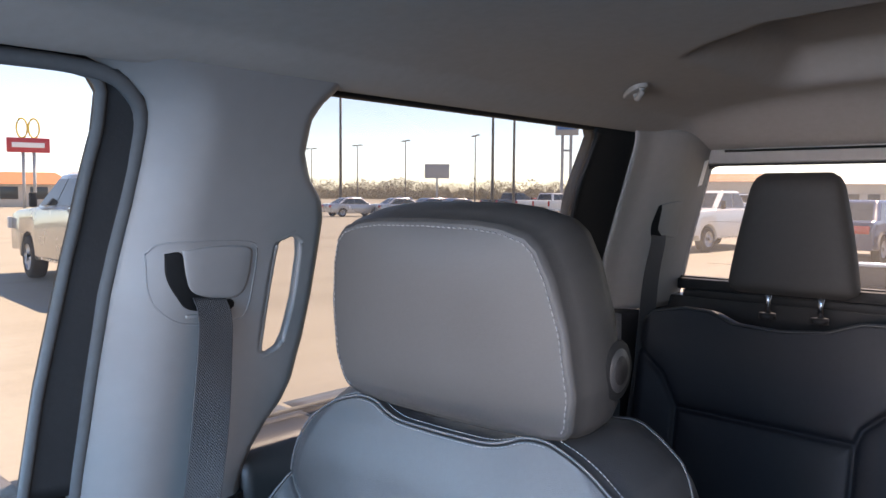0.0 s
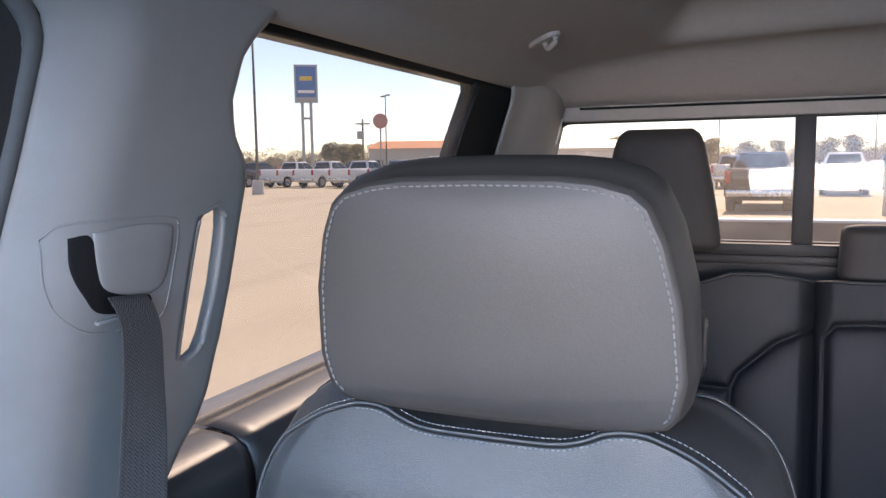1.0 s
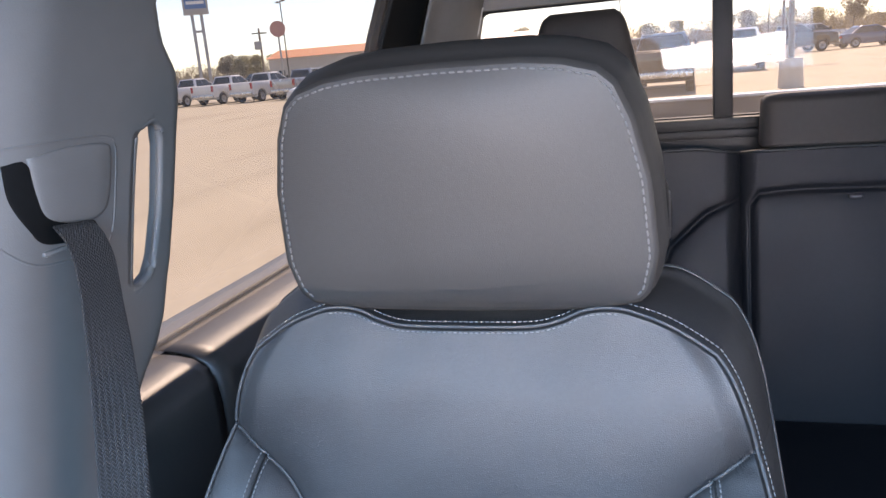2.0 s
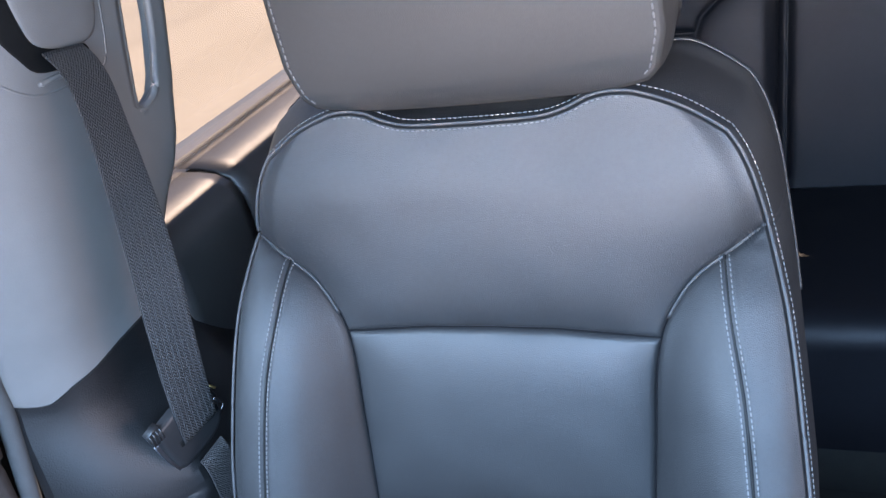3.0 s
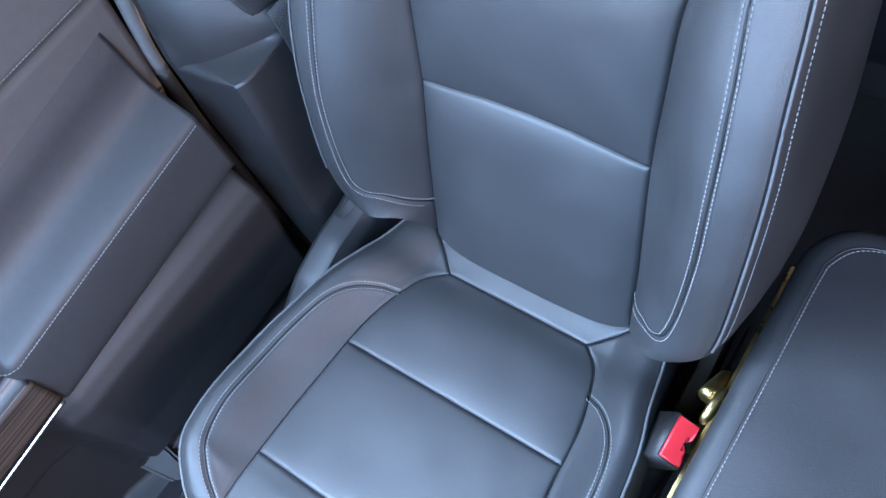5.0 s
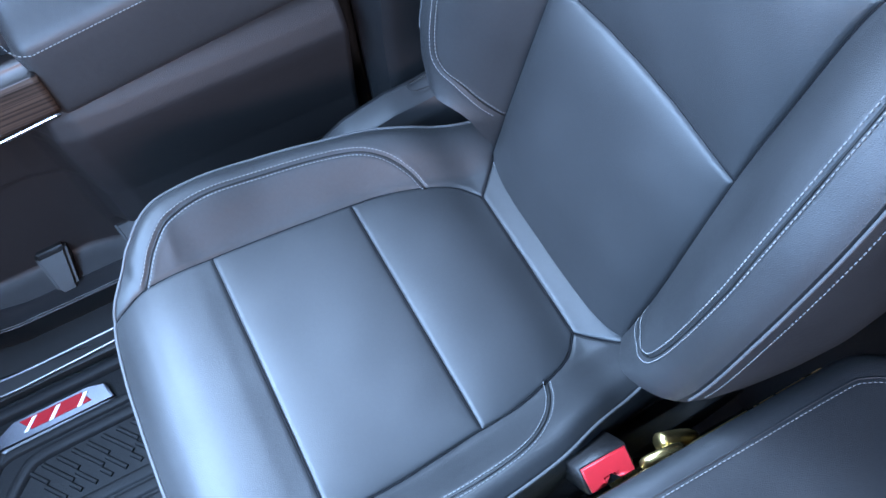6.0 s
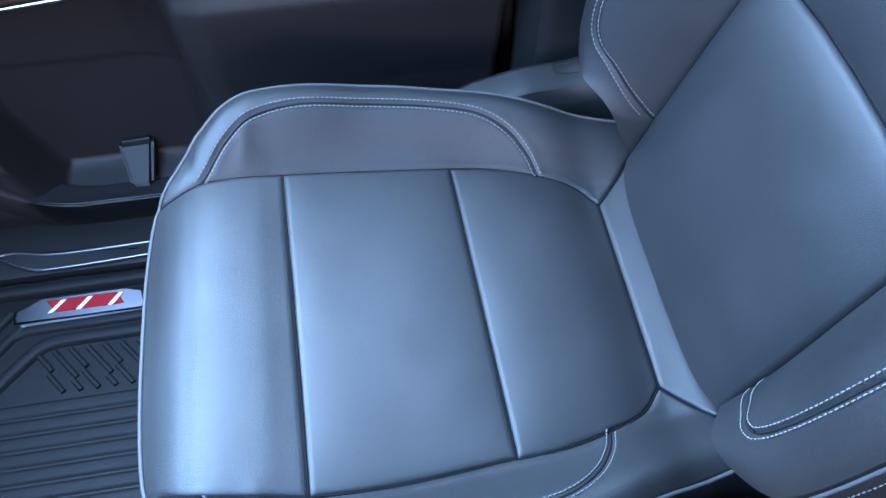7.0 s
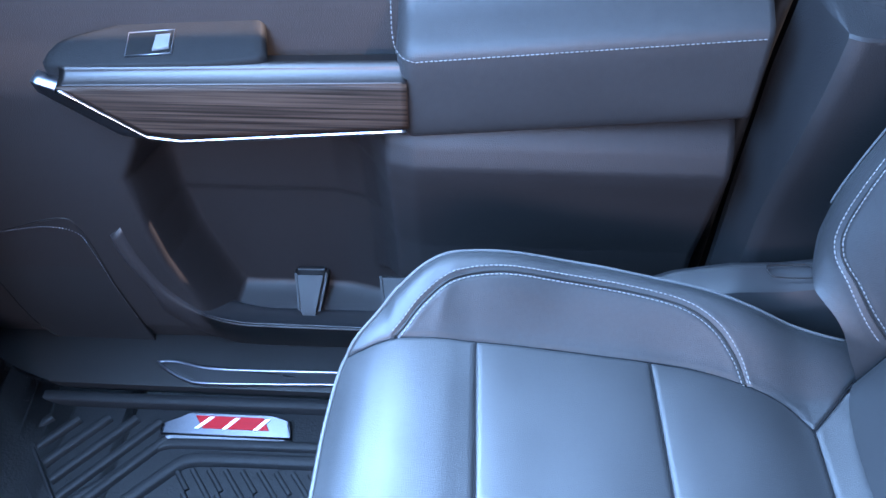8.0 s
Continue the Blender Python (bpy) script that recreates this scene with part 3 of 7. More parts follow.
split_panels(cpts, MU, MV, cushion_kind, ["rear_panel", "side_bolster", "side_bolster.right", "rear_insert", "middle_insert", "front_panel"],
             {"rear_panel": LEATHER, "side_bolster": LEATHER, "side_bolster.right": LEATHER, "rear_insert": PERFORATED, "middle_insert": PERFORATED, "front_panel": LEATHER}, cushion)
for side in (1, -1):
    st = D_ST_R if side > 0 else mirrored(D_ST)
    for d in (0.0036, -0.0036):
        p = offset_line(st, d)
        stitches("bolster_stitching", [np.array((x, y, z + 0.0006)) - SEAT_AT for (x, y), z in zip(p, cushion_height(p[:, 0], p[:, 1]))], cushion)
    p = spline(st, 120)
    # black cord for the shade in the cushion bolster's stitched gap
    tube("bolster_seam", [np.array((x, y, z + 0.0008)) - SEAT_AT for (x, y), z in zip(p, cushion_height(p[:, 0], p[:, 1]))], 0.0012, RUBBER, cushion, 5)
# shade of the cushion's creases, again as near-black cords
for line in C_SEAMS:
    p = spline(line, 90)
    tube("panel_seam", [np.array((x, y, z + 0.0010)) - SEAT_AT for (x, y), z in zip(p, cushion_height(p[:, 0], p[:, 1]))], 0.0009, SEAM_SHADE, cushion, 5, label="dark cord painted in for seam shade")
ring = [np.array((*(cr2[n] + 0.0035 * co2[n]), CH[crim[n]] - 0.002)) - SEAT_AT for n in range(len(crim))]
tube("piping", ring[20:MV + MU + MV - 20:2], 0.0019, PIPING, cushion, 6, label="pale grey piping cord")

# headrest
BUTTON_GREY = material("grey_button_plastic", (0.1, 0.1, 0.1), 0.4, vary=0.08)
HW = np.array([(1.47, 0.09), (1.488, 0.112), (1.497, 0.134), (1.511, 0.146), (1.54, 0.152), (1.6, 0.148), (1.645, 0.138), (1.671, 0.127), (1.684, 0.112), (1.70, 0.09)])
GU, GV = 61, 51
HP = []
for j in range(GV):
    for i in range(GU):
        s = -1 + 2 * i / (GU - 1)
        lo, hi = np.interp(abs(s), [0, 0.6, 0.85, 1], [1.495, 1.496, 1.498, 1.503]), np.interp(abs(s), [0, 0.6, 0.85, 1], [1.692, 1.691, 1.688, 1.681])
        z = lo + (hi - lo) * j / (GV - 1)
        HP.append((s * np.interp(z, HW[:, 0], HW[:, 1]), z))
HP = np.array(HP)


def head_place(x, z, h):
    return np.array((x, -0.006 - 0.134 * (z - 1.507) - 0.991 * h, z - 0.133 * h)) - SEAT_AT


HB = 0.015 * (1 - (HP[:, 0] / 0.15) ** 2) * (1 - ((HP[:, 1] - 1.59) / 0.105) ** 4).clip(0) - 0.010 * np.exp(-(HP[:, 1] - 1.494) / 0.016)
hpts = [head_place(x, z, h) for (x, z), h in zip(HP, HB)]
hrim = border(GU, GV)
hr2 = HP[hrim]
ho2 = outward(hr2)
steps = []
for out, back in ((0.004, 0.002), (0.0035, 0.006), (0.008, 0.018), (0.0115, 0.04), (0.0115, 0.062), (0.005, 0.082), (-0.016, 0.093), (-0.05, 0.098)):
    steps.append([head_place(*(hr2[n] + out * ho2[n]), min(HB[hrim[n]], 0) - back) for n in range(len(hrim))])
headrest = ring_shell([hpts[i] for i in hrim], steps, "headrest", LEATHER_LIT, seat)
solid("face_panel", hpts, grid_faces(GU, GV), LEATHER_LIT, headrest)
stitches("headrest_stitching", [head_place(*(hr2[n] - 0.003 * ho2[n]), HB[hrim[n]] + 0.0018) for n in range(len(hrim)) if n < GV + GU + GV - 2], headrest, pitch=0.0066, dash=0.0050, r=0.00085, mat=PALE_THREAD)
for k, (ry, rz, xo, mt, nm) in enumerate(((0.0262, 0.0282, -0.001, RUBBER, "button_bezel"), (0.0195, 0.0215, 0.0004, LEDGE, "button_ring"), (0.0125, 0.0145, 0.0014, BLACK_PLASTIC, "release_button"))):
    loop = [np.array((0.1622 + xo, 0.056 + ry * math.cos(a), 1.558 + rz * math.sin(a))) - SEAT_AT for a in np.linspace(0, 2 * math.pi, 32, endpoint=False)]
    inner = [p + np.array((0.0022, 0, 0)) * 1.0 + (np.array((0.1622 + xo, 0.056, 1.558)) - SEAT_AT - p) * 0.12 for p in loop]
    ring_shell(loop, [inner], nm, mt, headrest)
for x in (-0.07, 0.07):
    tube("post", [np.array((x, 0.06, 1.44)) - SEAT_AT, np.array((x, 0.056, 1.53)) - SEAT_AT], 0.006, CHROME, headrest, 12)

# plastic shields, rails and base under the cushion
box("base", np.array((-0.2, -0.58, 0.60)) - SEAT_AT, np.array((0.2, -0.08, 0.80)) - SEAT_AT, BLACK_PLASTIC, seat, 0.02)
for x in (-0.2, 0.2):
    box("rail", np.array((x - 0.025, -0.62, 0.562)) - SEAT_AT, np.array((x + 0.025, 0.02, 0.605)) - SEAT_AT, BLACK_PLASTIC, seat, 0.006)
cover_rows = []
for y in np.linspace(-0.37, -0.05, 40):
    z0 = np.interp(y, [-0.37, -0.30, -0.24, -0.19, -0.15, -0.11, -0.05], [0.80, 0.842, 0.857, 0.86, 0.868, 0.888, 0.936])
    section = ((-0.304, -0.07), (-0.301, 0.008), (-0.297, 0.017), (-0.290, 0.021), (-0.264, 0.018), (-0.259, 0.0155), (-0.250, 0.001), (-0.247, -0.006), (-0.244, -0.07))
    cover_rows.append([np.array((px, y, z0 + dz)) - SEAT_AT for px, dz in section])
cover = sharp(wall_sheet("recliner_cover", cover_rows, GLOSS_PLASTIC, seat, 0.003, "smooth black plastic recliner cover"), 25)
recess = spline([(-0.272, -0.205), (-0.268, -0.165), (-0.272, -0.160), (-0.286, -0.165), (-0.288, -0.200), (-0.283, -0.208), (-0.272, -0.205)], 40)[:-1]
tube("lever_recess", [np.array((a, b, 0.8855 + 0.16 * max(0.0, b + 0.19))) - SEAT_AT for a, b in recess], 0.0009, BLACK_PLASTIC, cover, 6, closed=True)
prof = spline([(-0.34, 0.848), (-0.30, 0.882), (-0.22, 0.895), (-0.165, 0.902), (-0.12, 0.93), (-0.07, 0.93), (-0.05, 0.88), (-0.1, 0.82), (-0.2, 0.78), (-0.3, 0.78), (-0.35, 0.81), (-0.34, 0.848)], 60)[:-1]
loop = [np.array((0.226, y, z)) - SEAT_AT for y, z in prof]
lip = [p + np.array((0.004, 0, -0.03)) for p in loop]
mid = np.mean(loop, axis=0)
ring_shell(loop, [lip, [m + (mid - m) * 0.18 + np.array((0.008, 0, 0)) for m in lip]], "recliner_cover", BLACK_PLASTIC, seat)

# ---- the cab: floor, side walls, roof and rear wall ----
PZ, PX = [0.5, 1.0, 1.15, 1.33, 1.5, 1.65, 1.75, 1.845, 1.9], [-0.372, -0.372, -0.379, -0.378, -0.348, -0.315, -0.285, -0.247, -0.225]
pillar_x = lambda z: np.interp(z, PZ, PX)
flip_x = lambda x: 2 * XC - x


floor = box("floor", (XC - 0.9, -1.75, 0.50), (XC + 0.9, 1.3, 0.545), CARPET, None, 0)
tagged(floor, "black carpeted cab floor", "floor", kind="structure")

# roof lining
RX = np.array([(-0.40, 1.892), (-0.335, 1.878), (-0.305, 1.866), (-0.28, 1.854), (-0.262, 1.8505), (-0.235, 1.859), (-0.19, 1.882), (-0.12, 1.899), (-0.03, 1.911), (0.1, 1.92), (0.3, 1.927), (0.47, 1.929)])
xs = np.r_[np.linspace(-0.40, 0.16, 57), np.linspace(0.185, XC, 12)]
xs = np.r_[xs, flip_x(xs[:-1])[::-1]]
ys = np.linspace(-0.80, 1.235, 200)
verts = []
for y in ys:
    for x in xs:
        a = min(x, flip_x(x))
        z = np.interp(a, RX[:, 0], RX[:, 1])
        rear = smooth01((y - 0.98) / 0.25)
        z = z - rear * max(0.0, z - 1.826)
        edge = smooth01((a - 0.015) / 0.075) * smooth01((y - 0.365 - 0.9 * max(0, 0.2 - a) ** 1.2) / 0.024) * (1 - smooth01((y - 0.82) / 0.12))
        z = z + 0.058 * edge
        z = z - 0.05 * smooth01((-y - 0.95) / 0.25) * (1 if a > -0.25 else 0.3)
        verts.append((x, y, z))
n = len(verts)
f = grid_faces(len(xs), len(ys))
roof = solid("ceiling", verts + [(x, y, 2.01) for x, y, z in verts], [q[::-1] for q in f] + [tuple(i + n for i in q) for q in f], HEADLINER)
tagged(roof, "taupe cloth headliner moulded over the cab", "headliner", kind="structure")

# B-pillar trim with the grab-handle slot
PF = np.array([(1.27, -0.187), (1.307, -0.186), (1.38, -0.182), (1.45, -0.176), (1.56, -0.167), (1.6, -0.164), (1.65, -0.157), (1.715, -0.149), (1.75, -0.146), (1.79, -0.146), (1.82, -0.154), (1.84, -0.176), (1.855, -0.21), (1.87, -0.26)])
PR = np.array([(1.27, 0.018), (1.318, 0.02), (1.345, 0.026), (1.372, 0.036), (1.408, 0.058), (1.43, 0.078), (1.46, 0.092), (1.52, 0.103), (1.58, 0.108), (1.65, 0.11), (1.685, 0.108), (1.71, 0.099), (1.735, 0.075), (1.77, 0.056), (1.81, 0.054), (1.83, 0.064), (1.845, 0.078), (1.87, 0.1)])
SL_F = np.array([(1.504, 0.04), (1.509, 0.026), (1.55, 0.025), (1.61, 0.027), (1.655, 0.031), (1.663, 0.042), (1.667, 0.053)])
SL_R = np.array([(1.504, 0.041), (1.512, 0.058), (1.53, 0.066), (1.58, 0.073), (1.64, 0.073), (1.66, 0.068), (1.667, 0.054)])
pillar = thing("pillar_trim", "grey plastic B-pillar trim with a grab handle slot", "pillar trim", kind="structure", at=(-0.36, -0.05, 1.31))
PA = np.array(pillar.location)


def pillar_place(y, z, out=0.0):
    """On the trim's face: rounded away towards its front edge, a little towards its rear."""
    f, r = np.interp(z, PF[:, 0], PF[:, 1]), np.interp(z, PR[:, 0], PR[:, 1])
    a, b = np.clip(1 - (y - f) / 0.075, 0, 1), np.clip(1 - (r - y) / 0.022, 0, 1)
    x = pillar_x(z) - 0.042 * a ** 2.2 - 0.012 * b ** 2
    return np.array((x + out, y, z)) - PA


zs = np.r_[np.linspace(1.275, 1.504, 30), np.linspace(1.508, 1.664, 34), np.linspace(1.667, 1.866, 30)]
UM = np.r_[np.linspace(0, 0.3, 14), np.linspace(0.34, 1, 16)]
UR = np.linspace(0, 1, 12)
NP = len(UM) + len(UR)
front_v, solid_f = [], []
for j, z in enumerate(zs):
    f, r = np.interp(z, PF[:, 0], PF[:, 1]), np.interp(z, PR[:, 0], PR[:, 1])
    inside = 1.5035 < z < 1.6675
    m = np.interp(z, SL_F[:, 0], SL_F[:, 1]) if inside else np.interp(z, [1.3, 1.503, 1.668, 1.9], [0.0, 0.0405, 0.0535, 0.0])
    m = min(m, r - 0.004)
    m2 = np.interp(z, SL_R[:, 0], SL_R[:, 1]) if inside else m
    line = [f + (m - f) * u for u in UM] + [m2 + (r - m2) * u for u in UR]
    front_v += [pillar_place(y, z) for y in line]
    if j + 1 < len(zs):
        gap = inside and zs[j + 1] < 1.6675
        solid_f += [(j * NP + i, j * NP + i + 1, (j + 1) * NP + i + 1, (j + 1) * NP + i) for i in range(NP - 1) if not (gap and i == len(UM) - 1)]
bm = bmesh.new()
vs = [bm.verts.new(p) for p in front_v]
for q in solid_f:
    bm.faces.new([vs[i] for i in q])
bmesh.ops.remove_doubles(bm, verts=bm.verts[:], dist=0.0002)
bmesh.ops.dissolve_degenerate(bm, edges=bm.edges[:], dist=0.0001)
bmesh.ops.recalc_face_normals(bm, faces=bm.faces[:])
rim_e = [e for e in bm.edges if e.is_boundary]
back = bmesh.ops.extrude_edge_only(bm, edges=rim_e)
for v in back["geom"]:
    if isinstance(v, bmesh.types.BMVert):
        v.co.x -= 0.016
part("pillar_panel", bm, GREY_PLASTIC, pillar)
lip = spline([pillar_place(y, z, -0.004) for z, y in list(SL_F) + list(SL_R[::-1]) + [SL_F[0]]], 70)
tube("slot_lip", lip[:-1], 0.0045, GREY_PLASTIC, pillar, 8, closed=True)
# shell of the belt outlet: a proud ridge, a dark plate for the mouth's shade and the cover flap over it
esc = spline([(-0.138, 1.648), (-0.122, 1.66), (-0.06, 1.661), (-0.012, 1.658), (-0.0, 1.648), (0.0, 1.61), (-0.004, 1.572), (-0.02, 1.559), (-0.088, 1.561), (-0.12, 1.578), (-0.134, 1.604), (-0.138, 1.648)], 90)[:-1]
tube("outlet_ridge", [pillar_place(y, z, -0.0004) for y, z in esc], 0.0013, GREY_PLASTIC, pillar, 6, closed=True)


def plate(name, outline, place, depth, mat, parent, label="", dome=0.0, inset=0.14):
    """A low plate on a face: outline in the face's two ways, place(a, b, out) sets it there."""
    o = np.array(outline, float)
    c = o.mean(0)
    rings = [[place(*p, 0.0) for p in o], [place(*p, depth * 0.7) for p in o]]
    for k, up in ((inset * 0.4, depth), (inset, depth + dome * 0.4), (0.5, depth + dome * 0.8), (0.8, depth + dome)):
        rings.append([place(*(p + (c - p) * k), up) for p in o])
    return ring_shell(rings[0], rings[1:], name, mat, parent, label=label)


mouth = spline([(-0.121, 1.648), (-0.104, 1.648), (-0.098, 1.622), (-0.088, 1.602), (-0.06, 1.592), (-0.03, 1.587), (-0.03, 1.574), (-0.085, 1.578), (-0.105, 1.596), (-0.118, 1.62), (-0.121, 1.648)], 60)[:-1]
plate("belt_mouth", mouth, pillar_place, 0.0012, HOLE_SHADE, pillar)
flap = spline([(-0.103, 1.651), (-0.06, 1.655), (-0.016, 1.652), (-0.008, 1.64), (-0.012, 1.6), (-0.03, 1.588), (-0.06, 1.591), (-0.086, 1.601), (-0.096, 1.62), (-0.103, 1.651)], 60)[:-1]
plate("cover_flap", flap, pillar_place, 0.0028, GREY_PLASTIC, pillar, dome=0.002, inset=0.1)
box("outlet_rail", np.array(pillar_place(-0.092, 1.568, -0.002)), np.array(pillar_place(-0.028, 1.573, 0.004)), GREY_PLASTIC, pillar, 0.003)

LOW_F = [-0.228, -0.224, -0.215, -0.187]      # its front edge, from the floor up
# black lower trim under it, with the moulded shoulder over the belt reel
low = thing("lower_pillar_trim", "black plastic lower B-pillar trim with a moulded ledge", "pillar trim", kind="structure", at=(-0.37, -0.1, 0.6))
LA = np.array(low.location)
rows = []
for k in np.r_[np.linspace(0, 0.755, 64), np.linspace(0.76, 0.81, 14), np.linspace(0.82, 1, 40)]:
    row = []
    for u in np.r_[np.linspace(0, 0.09, 8), np.linspace(0.12, 1, 34)]:
        f = np.interp(0.56 + 0.75 * k, [0.56, 1.06, 1.17, 1.3, 1.36], LOW_F + [-0.184])
        y = f + (0.12 - f) * u
        top_z = np.interp(y, [-0.205, -0.191, -0.183, -0.174, -0.166, -0.147, -0.087, 0.02, 0.12], [1.318, 1.309, 1.301, 1.295, 1.2935, 1.301, 1.3075, 1.314, 1.32])
        z = 0.56 + 0.74 * k + (top_z - 1.30) * smooth01((k - 0.85) / 0.15)
        x = pillar_x(z) + 0.003 - 0.042 * np.clip(1 - (y - f) / 0.075, 0, 1) ** 2.2 * smooth01((z - 1.1) / 0.2) - 0.02 * np.clip(1 - (y - f) / 0.03, 0, 1) ** 2 * (1 - smooth01((z - 1.1) / 0.2))
        x -= 0.05 * smooth01((y - 0.0) / 0.1)
        # the wall above swells out to the rear, the reel's cover below ends in a level ledge
        swell = min(0.067, 0.77 * max(0, y + 0.207)) * smooth01((1.28 - z) / 0.13)
        cover = 0.067 * smooth01((y - f - 0.003) / 0.01) * (1 - 0.46 * smooth01((1.09 - z) / 0.2))
        step = min(max((1.150 - z) / 0.008, 0), 1)
        x += swell * (1 - step) + cover * step
        x += 0.012 * smooth01((0.95 - z) / 0.3)
        row.append(np.array((x, y, z)) - LA)
    rows.append(row)
sharp(wall_sheet("trim_panel", rows, REEL_COVER, low, 0.012), 30)

# door seal along the pillar's front edge and over the door, the shade on its lower run painted in
seal_line = [(pillar_x(z) - 0.050, (np.interp(z, PF[:, 0], PF[:, 1]) if z > 1.3 else np.interp(z, [0.56, 1.06, 1.17, 1.3], LOW_F)) - 0.005, z) for z in np.linspace(0.56, 1.79, 60)]
seal_line += [(-0.309, -0.156, 1.81), (-0.303, -0.171, 1.828), (-0.30, -0.194, 1.841)] + [(-0.302, y, 1.847) for y in (-0.24, -0.32, -0.4, -0.6, -0.8)]
seal_line = spline(seal_line, 170)
split = next(k for k, p in enumerate(seal_line) if p[2] > 1.14)
seal = tube("door_seal", seal_line[split:], 0.0088, GREY_RUBBER, None, 12, up=(1, 0, 0))
tagged(seal, "grey flocked rubber weatherstrip round the door opening", "weatherstrip", kind="structure")
# lower run of the same seal, near-black to put in the shade there
seal = tube("door_seal", seal_line[:split + 1], 0.0086, RUBBER, None, 12, up=(1, 0, 0))
tagged(seal, "low run of the weatherstrip, blackened for the shade on it", "weatherstrip", kind="structure")


# ---- front passenger door ----
door = thing("door_1", "closed black front door with wood trim, armrest and window", "car door", kind="structure", at=(-0.42, -0.6, 0.6))
DA = np.array(door.location)
DY, DZ = np.r_[np.linspace(-1.42, -1.06, 20), np.linspace(-1.05, -0.56, 110), np.linspace(-0.555, -0.25, 40)], np.linspace(0.56, 1.385, 170)
YY, ZZ = np.meshgrid(DY, DZ)
base_x = np.interp(ZZ, [0.56, 0.6, 0.70, 0.80, 0.90, 0.935, 0.952, 0.975, 0.993, 1.01, 1.06, 1.12, 1.2, 1.32, 1.36, 1.375, 1.385], [-0.395, -0.39, -0.388, -0.383, -0.362, -0.353, -0.3505, -0.3595, -0.374, -0.40, -0.41, -0.418, -0.425, -0.432, -0.436, -0.45, -0.475])
fore = smooth01((-YY - 0.62) / 0.1)                                    # ahead of the seat the panel lies flatter
flat_x = np.interp(ZZ, [0.56, 0.6, 0.75, 0.9, 1.0, 1.06, 1.12, 1.2, 1.32, 1.36, 1.375, 1.385], [-0.405, -0.395, -0.392, -0.392, -0.398, -0.41, -0.418, -0.425, -0.432, -0.436, -0.45, -0.475])
x = base_x * (1 - fore) + flat_x * fore
# the padded roll under the window, with its sewn seam
x = x + 0.006 * smooth01((ZZ - 1.262) / 0.012) - 0.004 * np.exp(-((ZZ - 1.266) / 0.004) ** 2)
edge_l = np.interp(ZZ, [0.57, 0.60, 0.638, 0.672, 0.74, 0.80, 0.885, 0.945, 0.985], [-0.86, -0.885, -0.90, -0.91, -0.928, -0.935, -0.937, -0.905, -0.875])
din = np.minimum(np.minimum(YY - edge_l, (ZZ - 0.585)), (0.99 - ZZ) + 0.03)
depth_r = np.interp(YY, [-0.70, -0.66, -0.64, -0.615, -0.585], [1, 0.92, 0.7, 0.12, 0.0])     # the pocket runs out under the armrest
m = smooth01((din + 0.004) / 0.034)
x = x - 0.085 * m * np.maximum(depth_r, 0.9 * smooth01((0.74 - ZZ) / 0.08))
# two rows of shallow ribs stamped into the pocket's back
x = x + 0.004 * m * depth_r * (smooth01((ZZ - 0.80) / 0.01) + smooth01((ZZ - 0.90) / 0.01))
# its upper rear corner reaches back to the weatherstrip
YY = YY + smooth01((YY + 0.31) / 0.06) * np.interp(ZZ, [1.09, 1.13, 1.2, 1.274, 1.30, 1.33, 1.36, 1.385], [0, 0.012, 0.024, 0.034, 0.038, 0.033, 0.02, 0.0])
verts = np.stack([x, YY, ZZ], -1).reshape(-1, 3) - DA
rows = [[verts[j * len(DY) + i] for i in range(len(DY))] for j in range(len(DZ))]
cut = int(np.searchsorted(DZ, 1.13))
wall_sheet("door_panel", rows[:cut + 1], SOFT_BLACK, door, 0.03)
upper = wall_sheet("upper_panel", rows[cut:], UPPER_SKIN, door, 0.03, "soft taupe-black upper door skin")

stitches("sill_stitching", [np.array((-0.4235, y, 1.274)) - DA for y in np.linspace(-1.0, -0.219, 125)], upper)

# the pocket's front wall, the light on its bevelled lip put in by a paler colour
OUT = spline([(-0.975, 0.80), (-0.973, 0.77), (-0.966, 0.735), (-0.946, 0.682), (-0.908, 0.64), (-0.86, 0.617), (-0.80, 0.613), (-0.6, 0.613), (-0.3, 0.615)], 70)
INN = spline([(-0.945, 0.82), (-0.938, 0.775), (-0.930, 0.715), (-0.904, 0.638), (-0.872, 0.608), (-0.83, 0.599), (-0.78, 0.598), (-0.6, 0.6), (-0.3, 0.602)], 70)
rows = []
for (ya, za), (yb, zb) in zip(OUT, INN):
    rows.append([np.array(p) - DA for p in ((-0.452, yb + 0.004, zb - 0.03), (-0.437, yb + 0.003, zb - 0.004), (-0.432, yb, zb), (-0.423, yb + (ya - yb) * 0.2, zb + (za - zb) * 0.2),
                                            (-0.391, yb + (ya - yb) * 0.8, zb + (za - zb) * 0.8), (-0.3875, ya, za), (-0.388, ya + (ya - yb) * 0.25, za + (za - zb) * 0.3), (-0.392, ya + (ya - yb) * 0.4, max(0.562, za - 0.05) if ya > -0.95 else za + (za - zb) * 0.5), (-0.41, ya + (ya - yb) * 0.45, max(0.558, za - 0.06) if ya > -0.95 else za + (za - zb) * 0.6))])
wall_sheet("pocket_wall", rows, LIP_LIT, door, 0.004)

